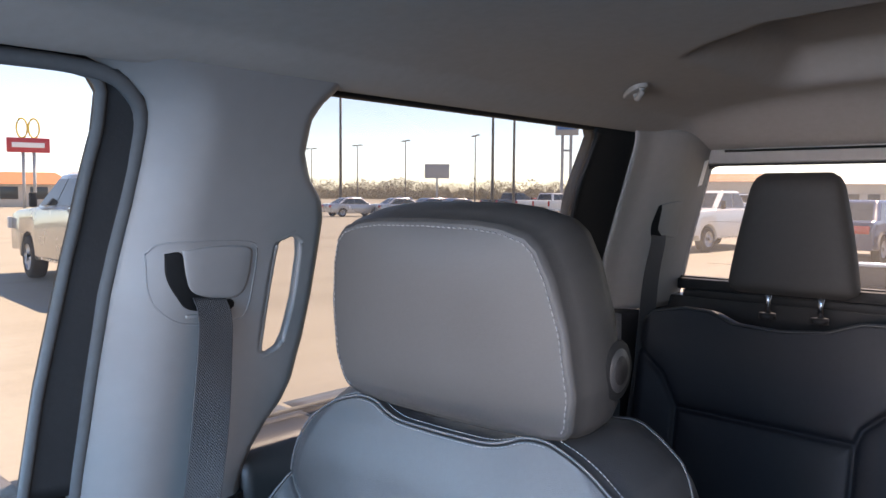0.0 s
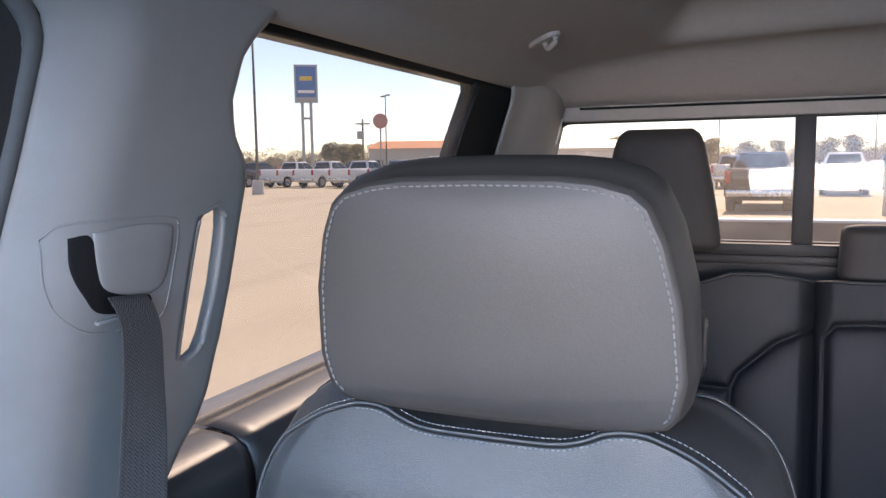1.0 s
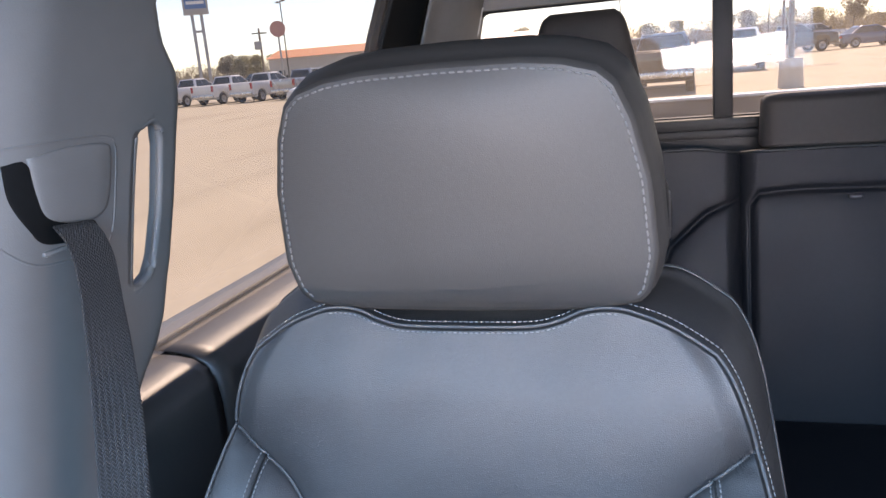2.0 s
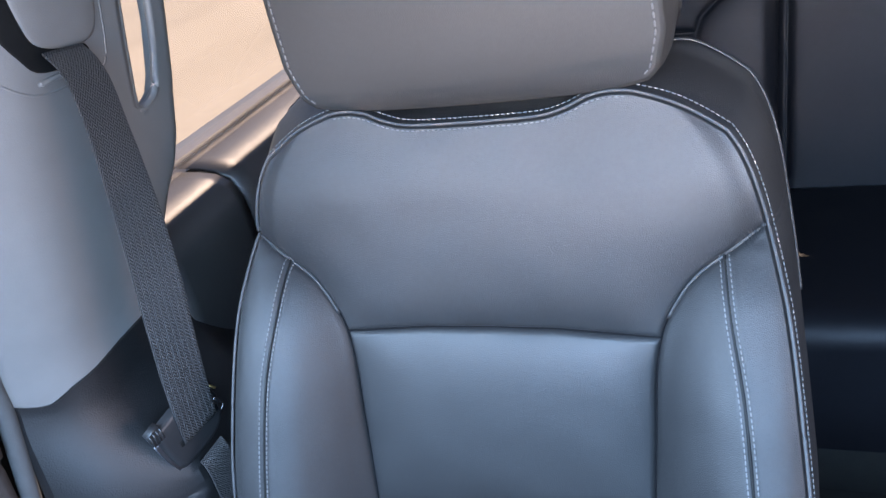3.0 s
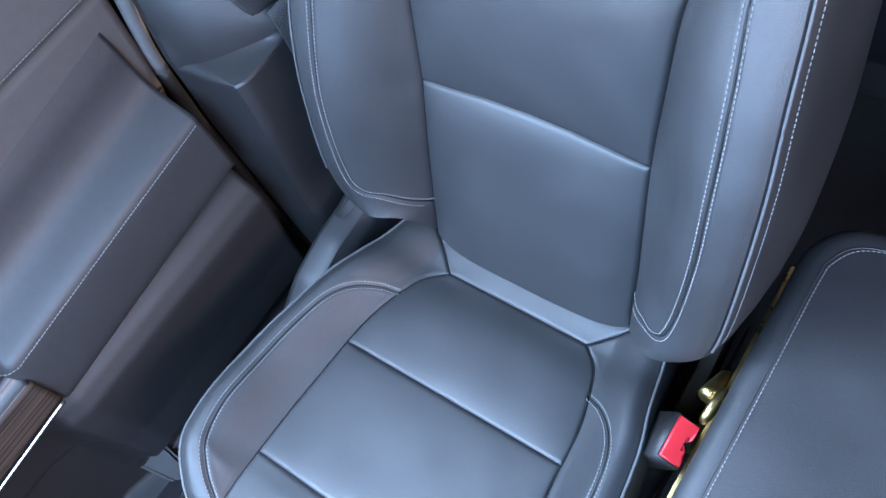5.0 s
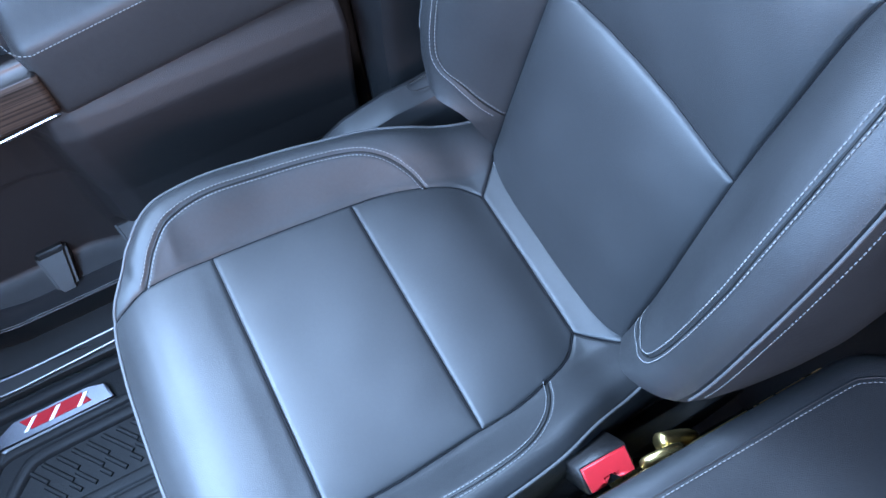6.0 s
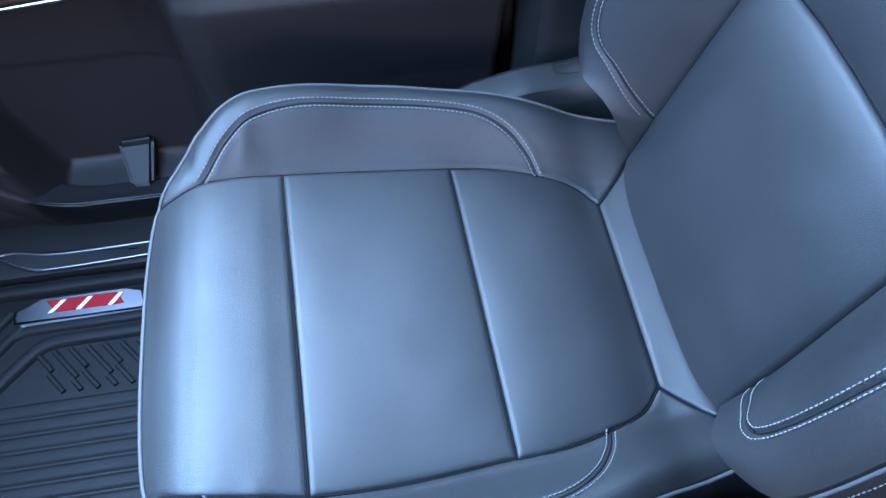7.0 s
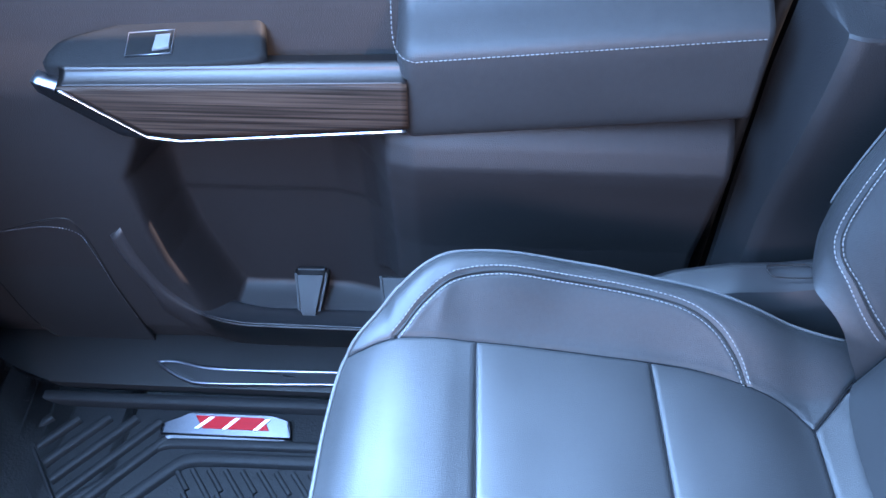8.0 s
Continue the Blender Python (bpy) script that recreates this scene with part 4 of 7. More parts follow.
# padded armrest
AY = np.linspace(-0.604, -0.249, 60)
prof = [(-0.42, 1.0), (-0.375, 1.0), (-0.360, 1.006), (-0.3555, 1.02), (-0.3555, 1.05), (-0.357, 1.085), (-0.3585, 1.098), (-0.3605, 1.104), (-0.366, 1.109), (-0.385, 1.119), (-0.402, 1.130), (-0.413, 1.146), (-0.4185, 1.168), (-0.4215, 1.195), (-0.432, 1.235)]
prof = spline(prof, 48)
rows = []
for k, y in enumerate(AY):
    e = min(1.0, (y - AY[0]) / 0.022)
    e = math.sqrt(max(0.0, 1 - (1 - e) ** 2))
    rise = 0.10 * (y + 0.41)
    rows.append([np.array((-0.42 + (px + 0.42) * (0.25 + 0.75 * e) if px > -0.42 else px, y, 1.04 + (pz - 1.04) * (0.55 + 0.45 * e) + rise)) - DA for px, pz in prof])
armrest = wall_sheet("armrest", rows, ARM_SKIN, door, 0.01)
line = [np.array((-0.3575, y, 1.0965 + 0.10 * (y + 0.41))) - DA for y in np.linspace(-0.58, -0.251, 60)]
line = [np.array((-0.385, -0.6015, 1.15)) - DA, np.array((-0.366, -0.6005, 1.105)) - DA, np.array((-0.3595, -0.594, 1.086)) - DA] + line
stitches("armrest_stitching", [p + np.array((0.001, 0, 0.001)) for p in spline(line, 120)], armrest)

# wood inlay with its bright edges, the switch pod and the pull cup behind it
WZ_LO, WZ_HI = lambda y: np.interp(y, [-0.94, -0.865, -0.83, -0.59], [1.045, 0.988, 0.984, 1.005]), lambda y: np.interp(y, [-0.94, -0.59], [1.046, 1.058])
rows_w, rows_t = [], []
for y in np.linspace(-0.945, -0.588, 50):
    lo_, hi_ = WZ_LO(y), WZ_HI(y)
    rows_w.append([np.array((-0.3495 - 0.010 * (u - 0.4) ** 2, y, lo_ + (hi_ - lo_) * u)) - DA for u in np.linspace(0, 1, 9)])
    rows_t.append([np.array((-0.3525 - 0.017 * math.sin(a), y, hi_ + 0.0005 + 0.011 * (1 - math.cos(a)))) - DA for a in np.linspace(0.0, 1.5, 9)])
inlay = wall_sheet("wood_inlay", rows_w, WOOD, door, 0.03, "dark brown open-pore wood veneer")
wall_sheet("top_moulding", rows_t, BRIGHT_STRIP, door, 0.02, "satin silver strip")
edge = [np.array((-0.348, y, WZ_LO(y) - 0.001)) - DA for y in np.linspace(-0.944, -0.590, 60)]
tube("bright_edge", edge, 0.0026, CHROME, inlay, 8)
rows = []
for y in np.linspace(-0.972, -0.85, 20):
    lo_ = np.interp(y, [-0.972, -0.9, -0.85], [1.034, 0.979, 0.974])
    hi_ = np.interp(y, [-0.972, -0.944, -0.865, -0.85], [1.05, 1.04, 0.986, 0.981])
    rows.append([np.array((-0.356 - 0.004 * (1 - u), y, lo_ + (hi_ - lo_) * u)) - DA for u in np.linspace(0, 1, 5)])
wall_sheet("end_moulding", rows, SATIN, door, 0.02, "satin silver end piece")
pod = spline([(-0.965, -0.012), (-0.955, 0.004), (-0.905, 0.017), (-0.82, 0.034), (-0.76, 0.040), (-0.742, 0.034), (-0.733, 0.0), (-0.74, -0.016), (-0.85, -0.02), (-0.955, -0.018), (-0.965, -0.012)], 60)[:-1]
pod_place = lambda a, b, out: np.array((-0.392 - 1.1 * b, a, 1.06 + 0.55 * b + 0.05 * (a + 0.85) + out)) - DA
pod_ob = plate("switch_pod", pod, pod_place, 0.013, POD_SKIN, door, inset=0.12)
well = [(-0.876, -0.012), (-0.876, 0.010), (-0.828, 0.012), (-0.828, -0.010)]
# dark plate on the pod's face for the shade in the well
plate("switch_well", well, lambda a, b, o: pod_place(a, b, 0.0133 + o), 0.0012, HOLE_SHADE, pod_ob)
plate("window_switch", [(-0.848, -0.008), (-0.846, 0.006), (-0.831, 0.007), (-0.831, -0.006)], lambda a, b, o: pod_place(a, b, 0.0145 + o), 0.0022, BUTTON_GREY, pod_ob, "grey window switch")
tube("switch_bezel", [pod_place(*p, 0.0142) for p in well], 0.0008, SATIN, pod_ob, 6, closed=True)

# speaker grille and pocket dividers
grille = spline([(-1.18, 0.70), (-1.16, 0.75), (-1.14, 0.785), (-1.045, 0.818), (-1.024, 0.80), (-1.017, 0.765), (-1.012, 0.69), (-0.998, 0.60), (-0.994, 0.56), (-1.035, 0.54), (-1.12, 0.555), (-1.16, 0.6), (-1.18, 0.70)], 80)[:-1]
GRILLE = material("speaker_mesh", (0.008, 0.0075, 0.008), 0.6, bump=1.0, bump_scale=420, cell=True, vary=0.2)
gr = plate("speaker_grille", grille, lambda a, b, o: np.array((-0.3985 + o, a, b)) - DA, 0.006, GRILLE, door, inset=0.05)
tube("grille_edge", [np.array((-0.3925, a, b)) - DA for a, b in grille], 0.0016, BLACK_PLASTIC, gr, 6, closed=True)
stitches("grille_dots", [np.array((-0.3905, a, b)) - DA for a, b in spline([(-1.14, 0.79), (-1.07, 0.803), (-1.03, 0.795), (-1.02, 0.765), (-1.012, 0.69), (-1.0, 0.62)], 60)], gr, 0.004, 0.0022, 0.0006, mat=SATIN)
for y in (-0.758, -0.632):
    w = 0.021
    v = [(-0.466, y - w * 1.25, 0.649), (-0.466, y + w * 1.25, 0.651), (-0.49, y + w * 1.25, 0.645), (-0.49, y - w * 1.25, 0.643),
         (-0.413, y - w * 0.75, 0.608), (-0.413, y + w * 0.75, 0.609), (-0.48, y + w * 0.75, 0.57), (-0.48, y - w * 0.75, 0.57)]
    bm = bmesh.new()
    vs = [bm.verts.new(np.array(p) - DA) for p in v]
    for q in ((0, 1, 2, 3), (7, 6, 5, 4), (0, 4, 5, 1), (1, 5, 6, 2), (2, 6, 7, 3), (3, 7, 4, 0)):
        bm.faces.new([vs[i] for i in q])
    bmesh.ops.recalc_face_normals(bm, faces=bm.faces[:])
    bmesh.ops.bevel(bm, geom=bm.edges[:], offset=0.006, segments=3, affect='EDGES')
    sharp(part("pocket_divider", bm, BLACK_PLASTIC, door), 40)

# the door's window frame and glass
GF = np.array([(1.36, -0.242), (1.488, -0.23), (1.669, -0.205), (1.785, -0.192), (1.826, -0.194), (1.842, -0.207), (1.847, -0.235)])
rows = []
for z in np.r_[np.linspace(1.36, 1.8, 30), np.linspace(1.81, 1.846, 8)]:
    a, b = np.interp(z, GF[:, 0], GF[:, 1]), np.interp(z, [1.36, 1.488, 1.669, 1.79, 1.835, 1.85], [-0.185, -0.172, -0.152, -0.146, -0.16, -0.2])
    rows.append([np.array((pillar_x(z) - 0.062 + 0.02 * u, a + (b - a) * u, z)) - DA for u in np.linspace(0, 1, 6)])
wall_sheet("window_frame", rows, RUBBER, door, 0.02)
top_rail = spline([(-0.325, -0.19, 1.86), (-0.328, -0.25, 1.862), (-0.33, -0.5, 1.862), (-0.34, -0.8, 1.85), (-0.36, -1.0, 1.80), (-0.40, -1.25, 1.62), (-0.44, -1.42, 1.42)], 60)
tube("upper_frame", [np.array(p) - DA for p in top_rail], 0.013, RUBBER, door, 8)
run = [np.array((pillar_x(z) - 0.060, np.interp(z, GF[:, 0], GF[:, 1]) - 0.001, z)) - DA for z in np.linspace(1.36, 1.84, 40)]
run += [np.array(p) - DA for p in ((-0.318, -0.222, 1.8455), (-0.319, -0.25, 1.848), (-0.32, -0.4, 1.848), (-0.325, -0.7, 1.843))]
tube("glass_run", spline(run, 90), 0.0062, GREY_RUBBER, door, 10, up=(1, 0, 0))
rows = [[np.array((pillar_x(z) - 0.068, y, z)) - DA for y in (np.interp(z, GF[:, 0], GF[:, 1]) + 0.004, np.interp(z, [1.36, 1.6, 1.86], [-1.45, -1.25, -0.8]))] for z in np.linspace(1.36, 1.86, 14)]
pane = solid("window_pane", [p for r_ in rows for p in r_], grid_faces(2, len(rows)), CLEAR, door)
pane.visible_shadow = False

# sill, kick plate strip and floor mat
sill = box("sill_trim", (-0.46, -1.45, 0.546), (-0.312, 0.95, 0.566), BLACK_PLASTIC, None, 0.008)
tagged(sill, "black plastic door sill trim along the floor", "sill trim", kind="structure")
strip = thing("sill_plate", "chrome-edged kick plate on the black door sill", "kick plate", at=(-0.335, -0.8, 0.566))
TA = np.array(strip.location)
o = spline([(-0.350, -0.972), (-0.338, -0.957), (-0.322, -0.925), (-0.3165, -0.895), (-0.319, -0.80), (-0.323, -0.70), (-0.327, -0.55), (-0.346, -0.55), (-0.343, -0.72), (-0.341, -0.88), (-0.351, -0.945), (-0.350, -0.972)], 80)[:-1]
tube("chrome_edge", [np.array((a, b, 0.5715)) - TA for a, b in o], 0.0018, SATIN, strip, 8, closed=True)
plate("plate_face", o, lambda a, b, q: np.array((a, b, 0.5665 + q)) - TA, 0.0045, GLOSS_PLASTIC, strip, inset=0.1)

mat_ob = thing("floor_mat", "black ribbed rubber floor mat with a metal badge", "floor mat", at=(-0.05, -1.0, 0.546))
MA = np.array(mat_ob.location)
base = box("mat_base", np.array((-0.30, -1.5, 0.546)) - MA, np.array((0.27, -0.56, 0.552)) - MA, MAT_RUBBER, mat_ob, 0.003)

toe = [(-0.985, 0.5525), (-1.03, 0.5515), (-1.09, 0.553), (-1.115, 0.561), (-1.139, 0.574), (-1.157, 0.592), (-1.172, 0.616), (-1.20, 0.68), (-1.26, 0.80), (-1.34, 0.92)]
rows = [[(x_, y_, z_) for x_ in np.linspace(-0.31, 0.20, 6)] for y_, z_ in spline(toe, 40)]
tagged(wall_sheet("toe_board", rows, MAT_RUBBER, None, 0.006), "black rubber-faced toe board curving up from the floor", "toe board", kind="structure")


def ridge(name, line, wide, high, parent, z=0.552):
    """A low rib with sloping flanks along a line on the mat."""
    p = np.array(line, float)
    t = np.gradient(p, axis=0)
    t /= np.linalg.norm(t, axis=1)[:, None]
    n = np.stack([-t[:, 1], t[:, 0]], 1)
    rows_ = [[(-1, 0), (-0.75, 0.8), (-0.5, 1), (0.5, 1), (0.75, 0.8), (1, 0)][k] for k in range(6)]
    v = [np.array((*(p[i] + n[i] * wide / 2 * a), z + high * b)) - MA for i in range(len(p)) for a, b in rows_]
    f = grid_faces(6, len(p)) + [tuple(range(6)), tuple((len(p) - 1) * 6 + k for k in range(6))[::-1]]
    return sharp(solid(name, v, f, MAT_RUBBER, parent), 50)


# raised rim beside the sill, stepped inwards round the middle field
ridge("rim", [(-0.293, -1.45), (-0.293, -1.0), (-0.296, -0.6)], 0.022, 0.012, mat_ob)
ridge("step", spline([(-0.135, -1.035), (-0.16, -1.005), (-0.19, -0.972), (-0.222, -0.942), (-0.229, -0.925), (-0.231, -0.90), (-0.233, -0.75), (-0.234, -0.58)], 50), 0.016, 0.006, mat_ob)
ridge("step", spline([(-0.125, -0.975), (-0.17, -0.932), (-0.197, -0.905), (-0.206, -0.888), (-0.209, -0.85), (-0.210, -0.72), (-0.211, -0.58)], 50), 0.02, 0.008, mat_ob)
# slanting ribs that end on a border, square to them
for k in range(6):
    a = np.array((-0.238, -1.120)) + k * np.array((0.0232, 0.0184))
    far = (-0.262, -0.262, -0.266, -0.266, -0.262, -0.236)[k]
    reach = (a[0] - far) / 0.755
    ridge("rib", [a + t * reach * np.array((-0.755, 0.655)) for t in (0, 0.5, 1)], 0.015, 0.007, mat_ob)
ridge("border", [(-0.258, -1.142), (-0.20, -1.096), (-0.13, -1.041)], 0.006, 0.005, mat_ob)
for k in range(4):
    a = np.array((-0.25, -1.165 - 0.03 * k))
    ridge("margin_line", [a, a + np.array((0.07, 0.055)), a + np.array((0.14, 0.11))], 0.004, 0.002, mat_ob)
# pairs of thin slanting bars, a long and a short one in turn
for k in range(15):
    a = np.array((-0.194, -0.905 + 0.0225 * k))
    d = np.array((0.0435, 0.0350)) if k % 2 else np.array((0.030, 0.024))
    ridge("tread_bar", [a, a + 0.5 * d, a + d], 0.0075, 0.004, mat_ob)
    b = a + d + np.array((0.004, -0.005))
    ridge("tread_bar", [b, b + np.array((0.01, 0.008)), np.array((-0.131, b[1] + (-0.131 - b[0]) * 0.8))], 0.0075, 0.004, mat_ob)
for k in range(10):
    x0 = -0.112 + 0.022 * k
    ridge("groove_bar", [(x0, -1.08 - 0.01 * k), (x0, -0.85), (x0, -0.6)], 0.019, 0.003, mat_ob)
BADGE_METAL = material("brushed_badge_metal", (0.06, 0.06, 0.068), 0.3, 1.0, vary=0.15, vary_scale=20, grain=400)
bo = [(-0.243, -0.94), (-0.257, -0.94), (-0.264, -0.922), (-0.272, -0.905), (-0.272, -0.785), (-0.266, -0.762), (-0.243, -0.758)]
bplace = lambda a, b, q: np.array((a, b, 0.5535 + q + 0.25 * max(0.0, -0.24 - a))) - MA
badge = plate("badge", bo, bplace, 0.004, BADGE_METAL, mat_ob, "chrome badge with a red field", inset=0.06)
plate("red_field", [(-0.251, -0.882), (-0.268, -0.895), (-0.268, -0.80), (-0.251, -0.79)], lambda a, b, q: bplace(a, b, 0.0042 + q), 0.001, RED_PAINT, badge)
for a, b, c, d in ((-0.250, -0.893, -0.266, -0.874), (-0.250, -0.855, -0.266, -0.838), (-0.250, -0.812, -0.266, -0.796)):
    plate("white_bar", [(a, b), (c, d), (c, d + 0.006), (a, b + 0.006)], lambda p, q, o_: bplace(p, q, 0.0052 + o_), 0.0015, WHITE_PAINT, badge)
plate("badge_foot", [(-0.236, -0.936), (-0.242, -0.938), (-0.242, -0.757), (-0.236, -0.757)], lambda a, b, q: np.array((a, b, 0.5525 + q)) - MA, 0.003, SATIN, badge)

# ---- seat belt ----
belt = thing("seat_belt", "dark grey webbed seat belt hanging from the pillar with its tongue", "seat belt", at=(-0.30, -0.08, 1.25))
EA = np.array(belt.location)


def woven(m, ribs):
    """Adds the slanting yarns of a woven strap, turning at every rib."""
    n_, l_ = m.node_tree.nodes, m.node_tree.links
    uv, sep = n_.new("ShaderNodeUVMap"), n_.new("ShaderNodeSeparateXYZ")
    uv.uv_map = "weave"
    l_.new(uv.outputs[0], sep.inputs[0])
    def sum_(op, a, b):
        q = n_.new("ShaderNodeMath")
        q.operation = op
        for s_, v_ in ((0, a), (1, b)):
            if isinstance(v_, float):
                q.inputs[s_].default_value = v_
            elif v_ is not None:
                l_.new(v_, q.inputs[s_])
        return q.outputs[0]
    slant = sum_('PINGPONG', sum_('MULTIPLY', sep.outputs["X"], float(ribs)), 0.5)
    yarn = sum_('SINE', sum_('MULTIPLY', sum_('ADD', sum_('MULTIPLY', sep.outputs["Y"], 270.0), sum_('MULTIPLY', slant, 2.2)), 6.283), None)
    bp_ = n_.new("ShaderNodeBump")
    bp_.inputs["Strength"].default_value, bp_.inputs["Distance"].default_value = 0.9, 0.0006
    l_.new(yarn, bp_.inputs["Height"])
    bright = n_.new("ShaderNodeMapRange")
    bright.inputs["From Min"].default_value, bright.inputs["From Max"].default_value = -0.6, 0.9
    bright.inputs["To Min"].default_value, bright.inputs["To Max"].default_value = 0.35, 1.5
    l_.new(yarn, bright.inputs["Value"])
    base, tint_ = n_["Principled BSDF"].inputs["Base Color"], n_.new("ShaderNodeVectorMath")
    tint_.operation = 'SCALE'
    l_.new(base.links[0].from_socket, tint_.inputs[0])
    l_.new(bright.outputs[0], tint_.inputs["Scale"])
    l_.new(tint_.outputs[0], base)
    l_.new(bp_.outputs[0], n_["Principled BSDF"].inputs["Normal"])


woven(WEBBING, 8)


def web(name, mids, ways, wide, parent, ribs=8, thick=0.0019):
    """A woven strap with lengthwise ribs; mids: its middle line, ways: the way across it."""
    n = 70
    p = spline(mids, n)
    w = np.array([[np.interp(np.linspace(0, 1, n), np.linspace(0, 1, len(ways)), [q[k] for q in ways]) for k in range(3)]])[0].T
    w /= np.linalg.norm(w, axis=1)[:, None]
    t = np.gradient(p, axis=0)
    t /= np.linalg.norm(t, axis=1)[:, None]
    nn = np.cross(w, t)
    nn /= np.linalg.norm(nn, axis=1)[:, None]
    cols = ribs * 6 + 1
    front, back = [], []
    for i in range(n):
        for k in range(cols):
            u = -0.5 + k / (cols - 1)
            h = thick * (0.1 + 1.3 * abs(math.sin(math.pi * ribs * (u + 0.5))))
            front.append(p[i] + w[i] * wide * u + nn[i] * h - EA)
            back.append(p[i] + w[i] * wide * u - nn[i] * thick * 0.6 - EA)
    N = n * cols
    f = grid_faces(cols, n)
    f = f + [tuple(i + N for i in q[::-1]) for q in f]
    rim_ = border(cols, n)
    f += [(rim_[k], rim_[(k + 1) % len(rim_)], rim_[(k + 1) % len(rim_)] + N, rim_[k] + N) for k in range(len(rim_))]
    ob = solid(name, front + back, f, WEBBING, parent)
    run_ = np.r_[0, np.cumsum(np.linalg.norm(np.diff(p, axis=0), axis=1))]
    uv = ob.data.uv_layers.new(name="weave")
    for loop in ob.data.loops:
        k = loop.vertex_index % N
        uv.data[loop.index].uv = ((k % cols) / (cols - 1), run_[k // cols])
    return ob


web("webbing", [(-0.317, -0.068, 1.592), (-0.306, -0.068, 1.575), (-0.299, -0.072, 1.54), (-0.296, -0.085, 1.42), (-0.298, -0.104, 1.29), (-0.300, -0.109, 1.2185)],
    [(0.02, 1, -0.1), (0.1, 1, -0.1), (0.35, 0.9, 0.05), (0.6, 0.75, 0.15), (0.5, 0.85, 0.15), (0.25, 0.96, 0.1)], 0.044, belt)
web("lower_webbing", [(-0.290, -0.118, 1.200), (-0.284, -0.120, 1.194), (-0.281, -0.121, 1.17), (-0.279, -0.123, 1.08), (-0.278, -0.126, 0.95)], [(0.25, 0.96, 0.2), (0.3, 0.95, 0.1)], 0.032, belt, 6)
# the tongue behind the strap's fold: a black moulded grip with its slot, the steel blade and a bent wire
tw, td = np.array((0.25, 0.96, 0.1)), np.array((0.0, -0.03, -1.0))
tw /= np.linalg.norm(tw)
td = td - tw * (td @ tw)
td /= np.linalg.norm(td)
tn = np.cross(td, tw)
tc = np.array((-0.300, -0.108, 1.220)) - EA
tl = lambda a, b, q: tc + tw * a + td * b + tn * q
tongue = plate("tongue", spline([(-0.040, -0.03), (0.0, -0.034), (0.028, -0.026), (0.034, -0.008), (0.029, 0.014), (0.01, 0.026), (-0.026, 0.029), (-0.036, 0.022), (-0.042, -0.01), (-0.040, -0.03)], 48)[:-1], lambda a, b, q: tl(a, b, q - 0.014), 0.010, GLOSS_PLASTIC, belt, dome=0.002, inset=0.16)
# dark plate for the shade in the slot below the fold
plate("tongue_slot", [(-0.026, -0.003), (0.027, -0.004), (0.027, 0.003), (-0.026, 0.0035)], lambda a, b, q: tl(a, b, q - 0.003), 0.0012, HOLE_SHADE, tongue)
plate("blade", [(-0.047, -0.016), (-0.036, -0.018), (-0.030, 0.028), (-0.037, 0.027), (-0.042, 0.012)], lambda a, b, q: tl(a, b, q - 0.010), 0.0025, SATIN, tongue)
grip = plate("grip", [(-0.049, -0.034), (-0.034, -0.037), (-0.032, -0.02), (-0.046, -0.018)], lambda a, b, q: tl(a, b, q - 0.012), 0.008, GLOSS_PLASTIC, tongue, inset=0.2)
for k in range(4):
    tube("grip_rib", [tl(-0.047 + 0.004 * k, b_, -0.0035) for b_ in (-0.033, -0.026, -0.02)], 0.0011, GLOSS_PLASTIC, grip, 6)
tube("wire_loop", spline([tl(0.021, -0.031, -0.004), tl(0.027, -0.031, 0.002), tl(0.031, -0.025, 0.004)], 14), 0.0013, SUNLIT_METAL, tongue, 6)
tube("wire_hook", spline([tl(0.025, -0.016, 0.002), tl(0.029, -0.008, 0.004), tl(0.031, -0.003, 0.004), tl(0.027, 0.002, 0.002)], 16), 0.0016, CHROME, tongue, 6)

# ---- buckle beside the seat ----
buckle = thing("belt_buckle", "black seat belt buckle with a red release button", "seat belt buckle", at=(0.246, -0.24, 0.85))
BA = np.array(buckle.location)
u1, u2, u3 = np.array((0.0, 1.0, 0.0)), np.array((0.86, 0.0, -0.5)), np.array((0.5, 0.0, 0.86))
bp = lambda a, b, q: np.array((0.246, -0.264, 0.925)) + u1 * a + u2 * b + u3 * q - BA
body = plate("housing", [(-0.026, -0.014), (0.026, -0.014), (0.026, 0.014), (-0.026, 0.014)], lambda a, b, q: bp(a * (1 + 0.0 * q), b, q - 0.06), 0.066, BLACK_PLASTIC, buckle, inset=0.1)
plate("release_button", [(-0.023, -0.0115), (0.023, -0.0115), (0.023, 0.0115), (0.008, 0.0115), (0.008, 0.004), (-0.008, 0.004), (-0.008, 0.0115), (-0.023, 0.0115)], lambda a, b, q: bp(a, b, q + 0.0062), 0.004, RED_PLASTIC, body, "bright red button", inset=0.05)
# the slot's inner shade as a thin dark plate
plate("tongue_slot", [(-0.007, 0.005), (0.007, 0.005), (0.007, 0.0115), (-0.007, 0.0115)], lambda a, b, q: bp(a, b, q + 0.0062), 0.001, HOLE_SHADE, body)
tube("stalk", spline([np.array((0.248, -0.25, 0.86)) - BA, np.array((0.252, -0.2, 0.82)) - BA, np.array((0.254, -0.14, 0.76)) - BA], 12), 0.012, SUNLIT_METAL, buckle, 10, flat=0.5)
tube("stalk_ring", [np.array((0.262 + 0.002 * math.cos(a), -0.212 + 0.019 * math.cos(a), 0.925 + 0.012 * math.sin(a))) - BA for a in np.linspace(0, 2 * math.pi, 24, endpoint=False)], 0.0045, SUNLIT_METAL, buckle, 8, closed=True)
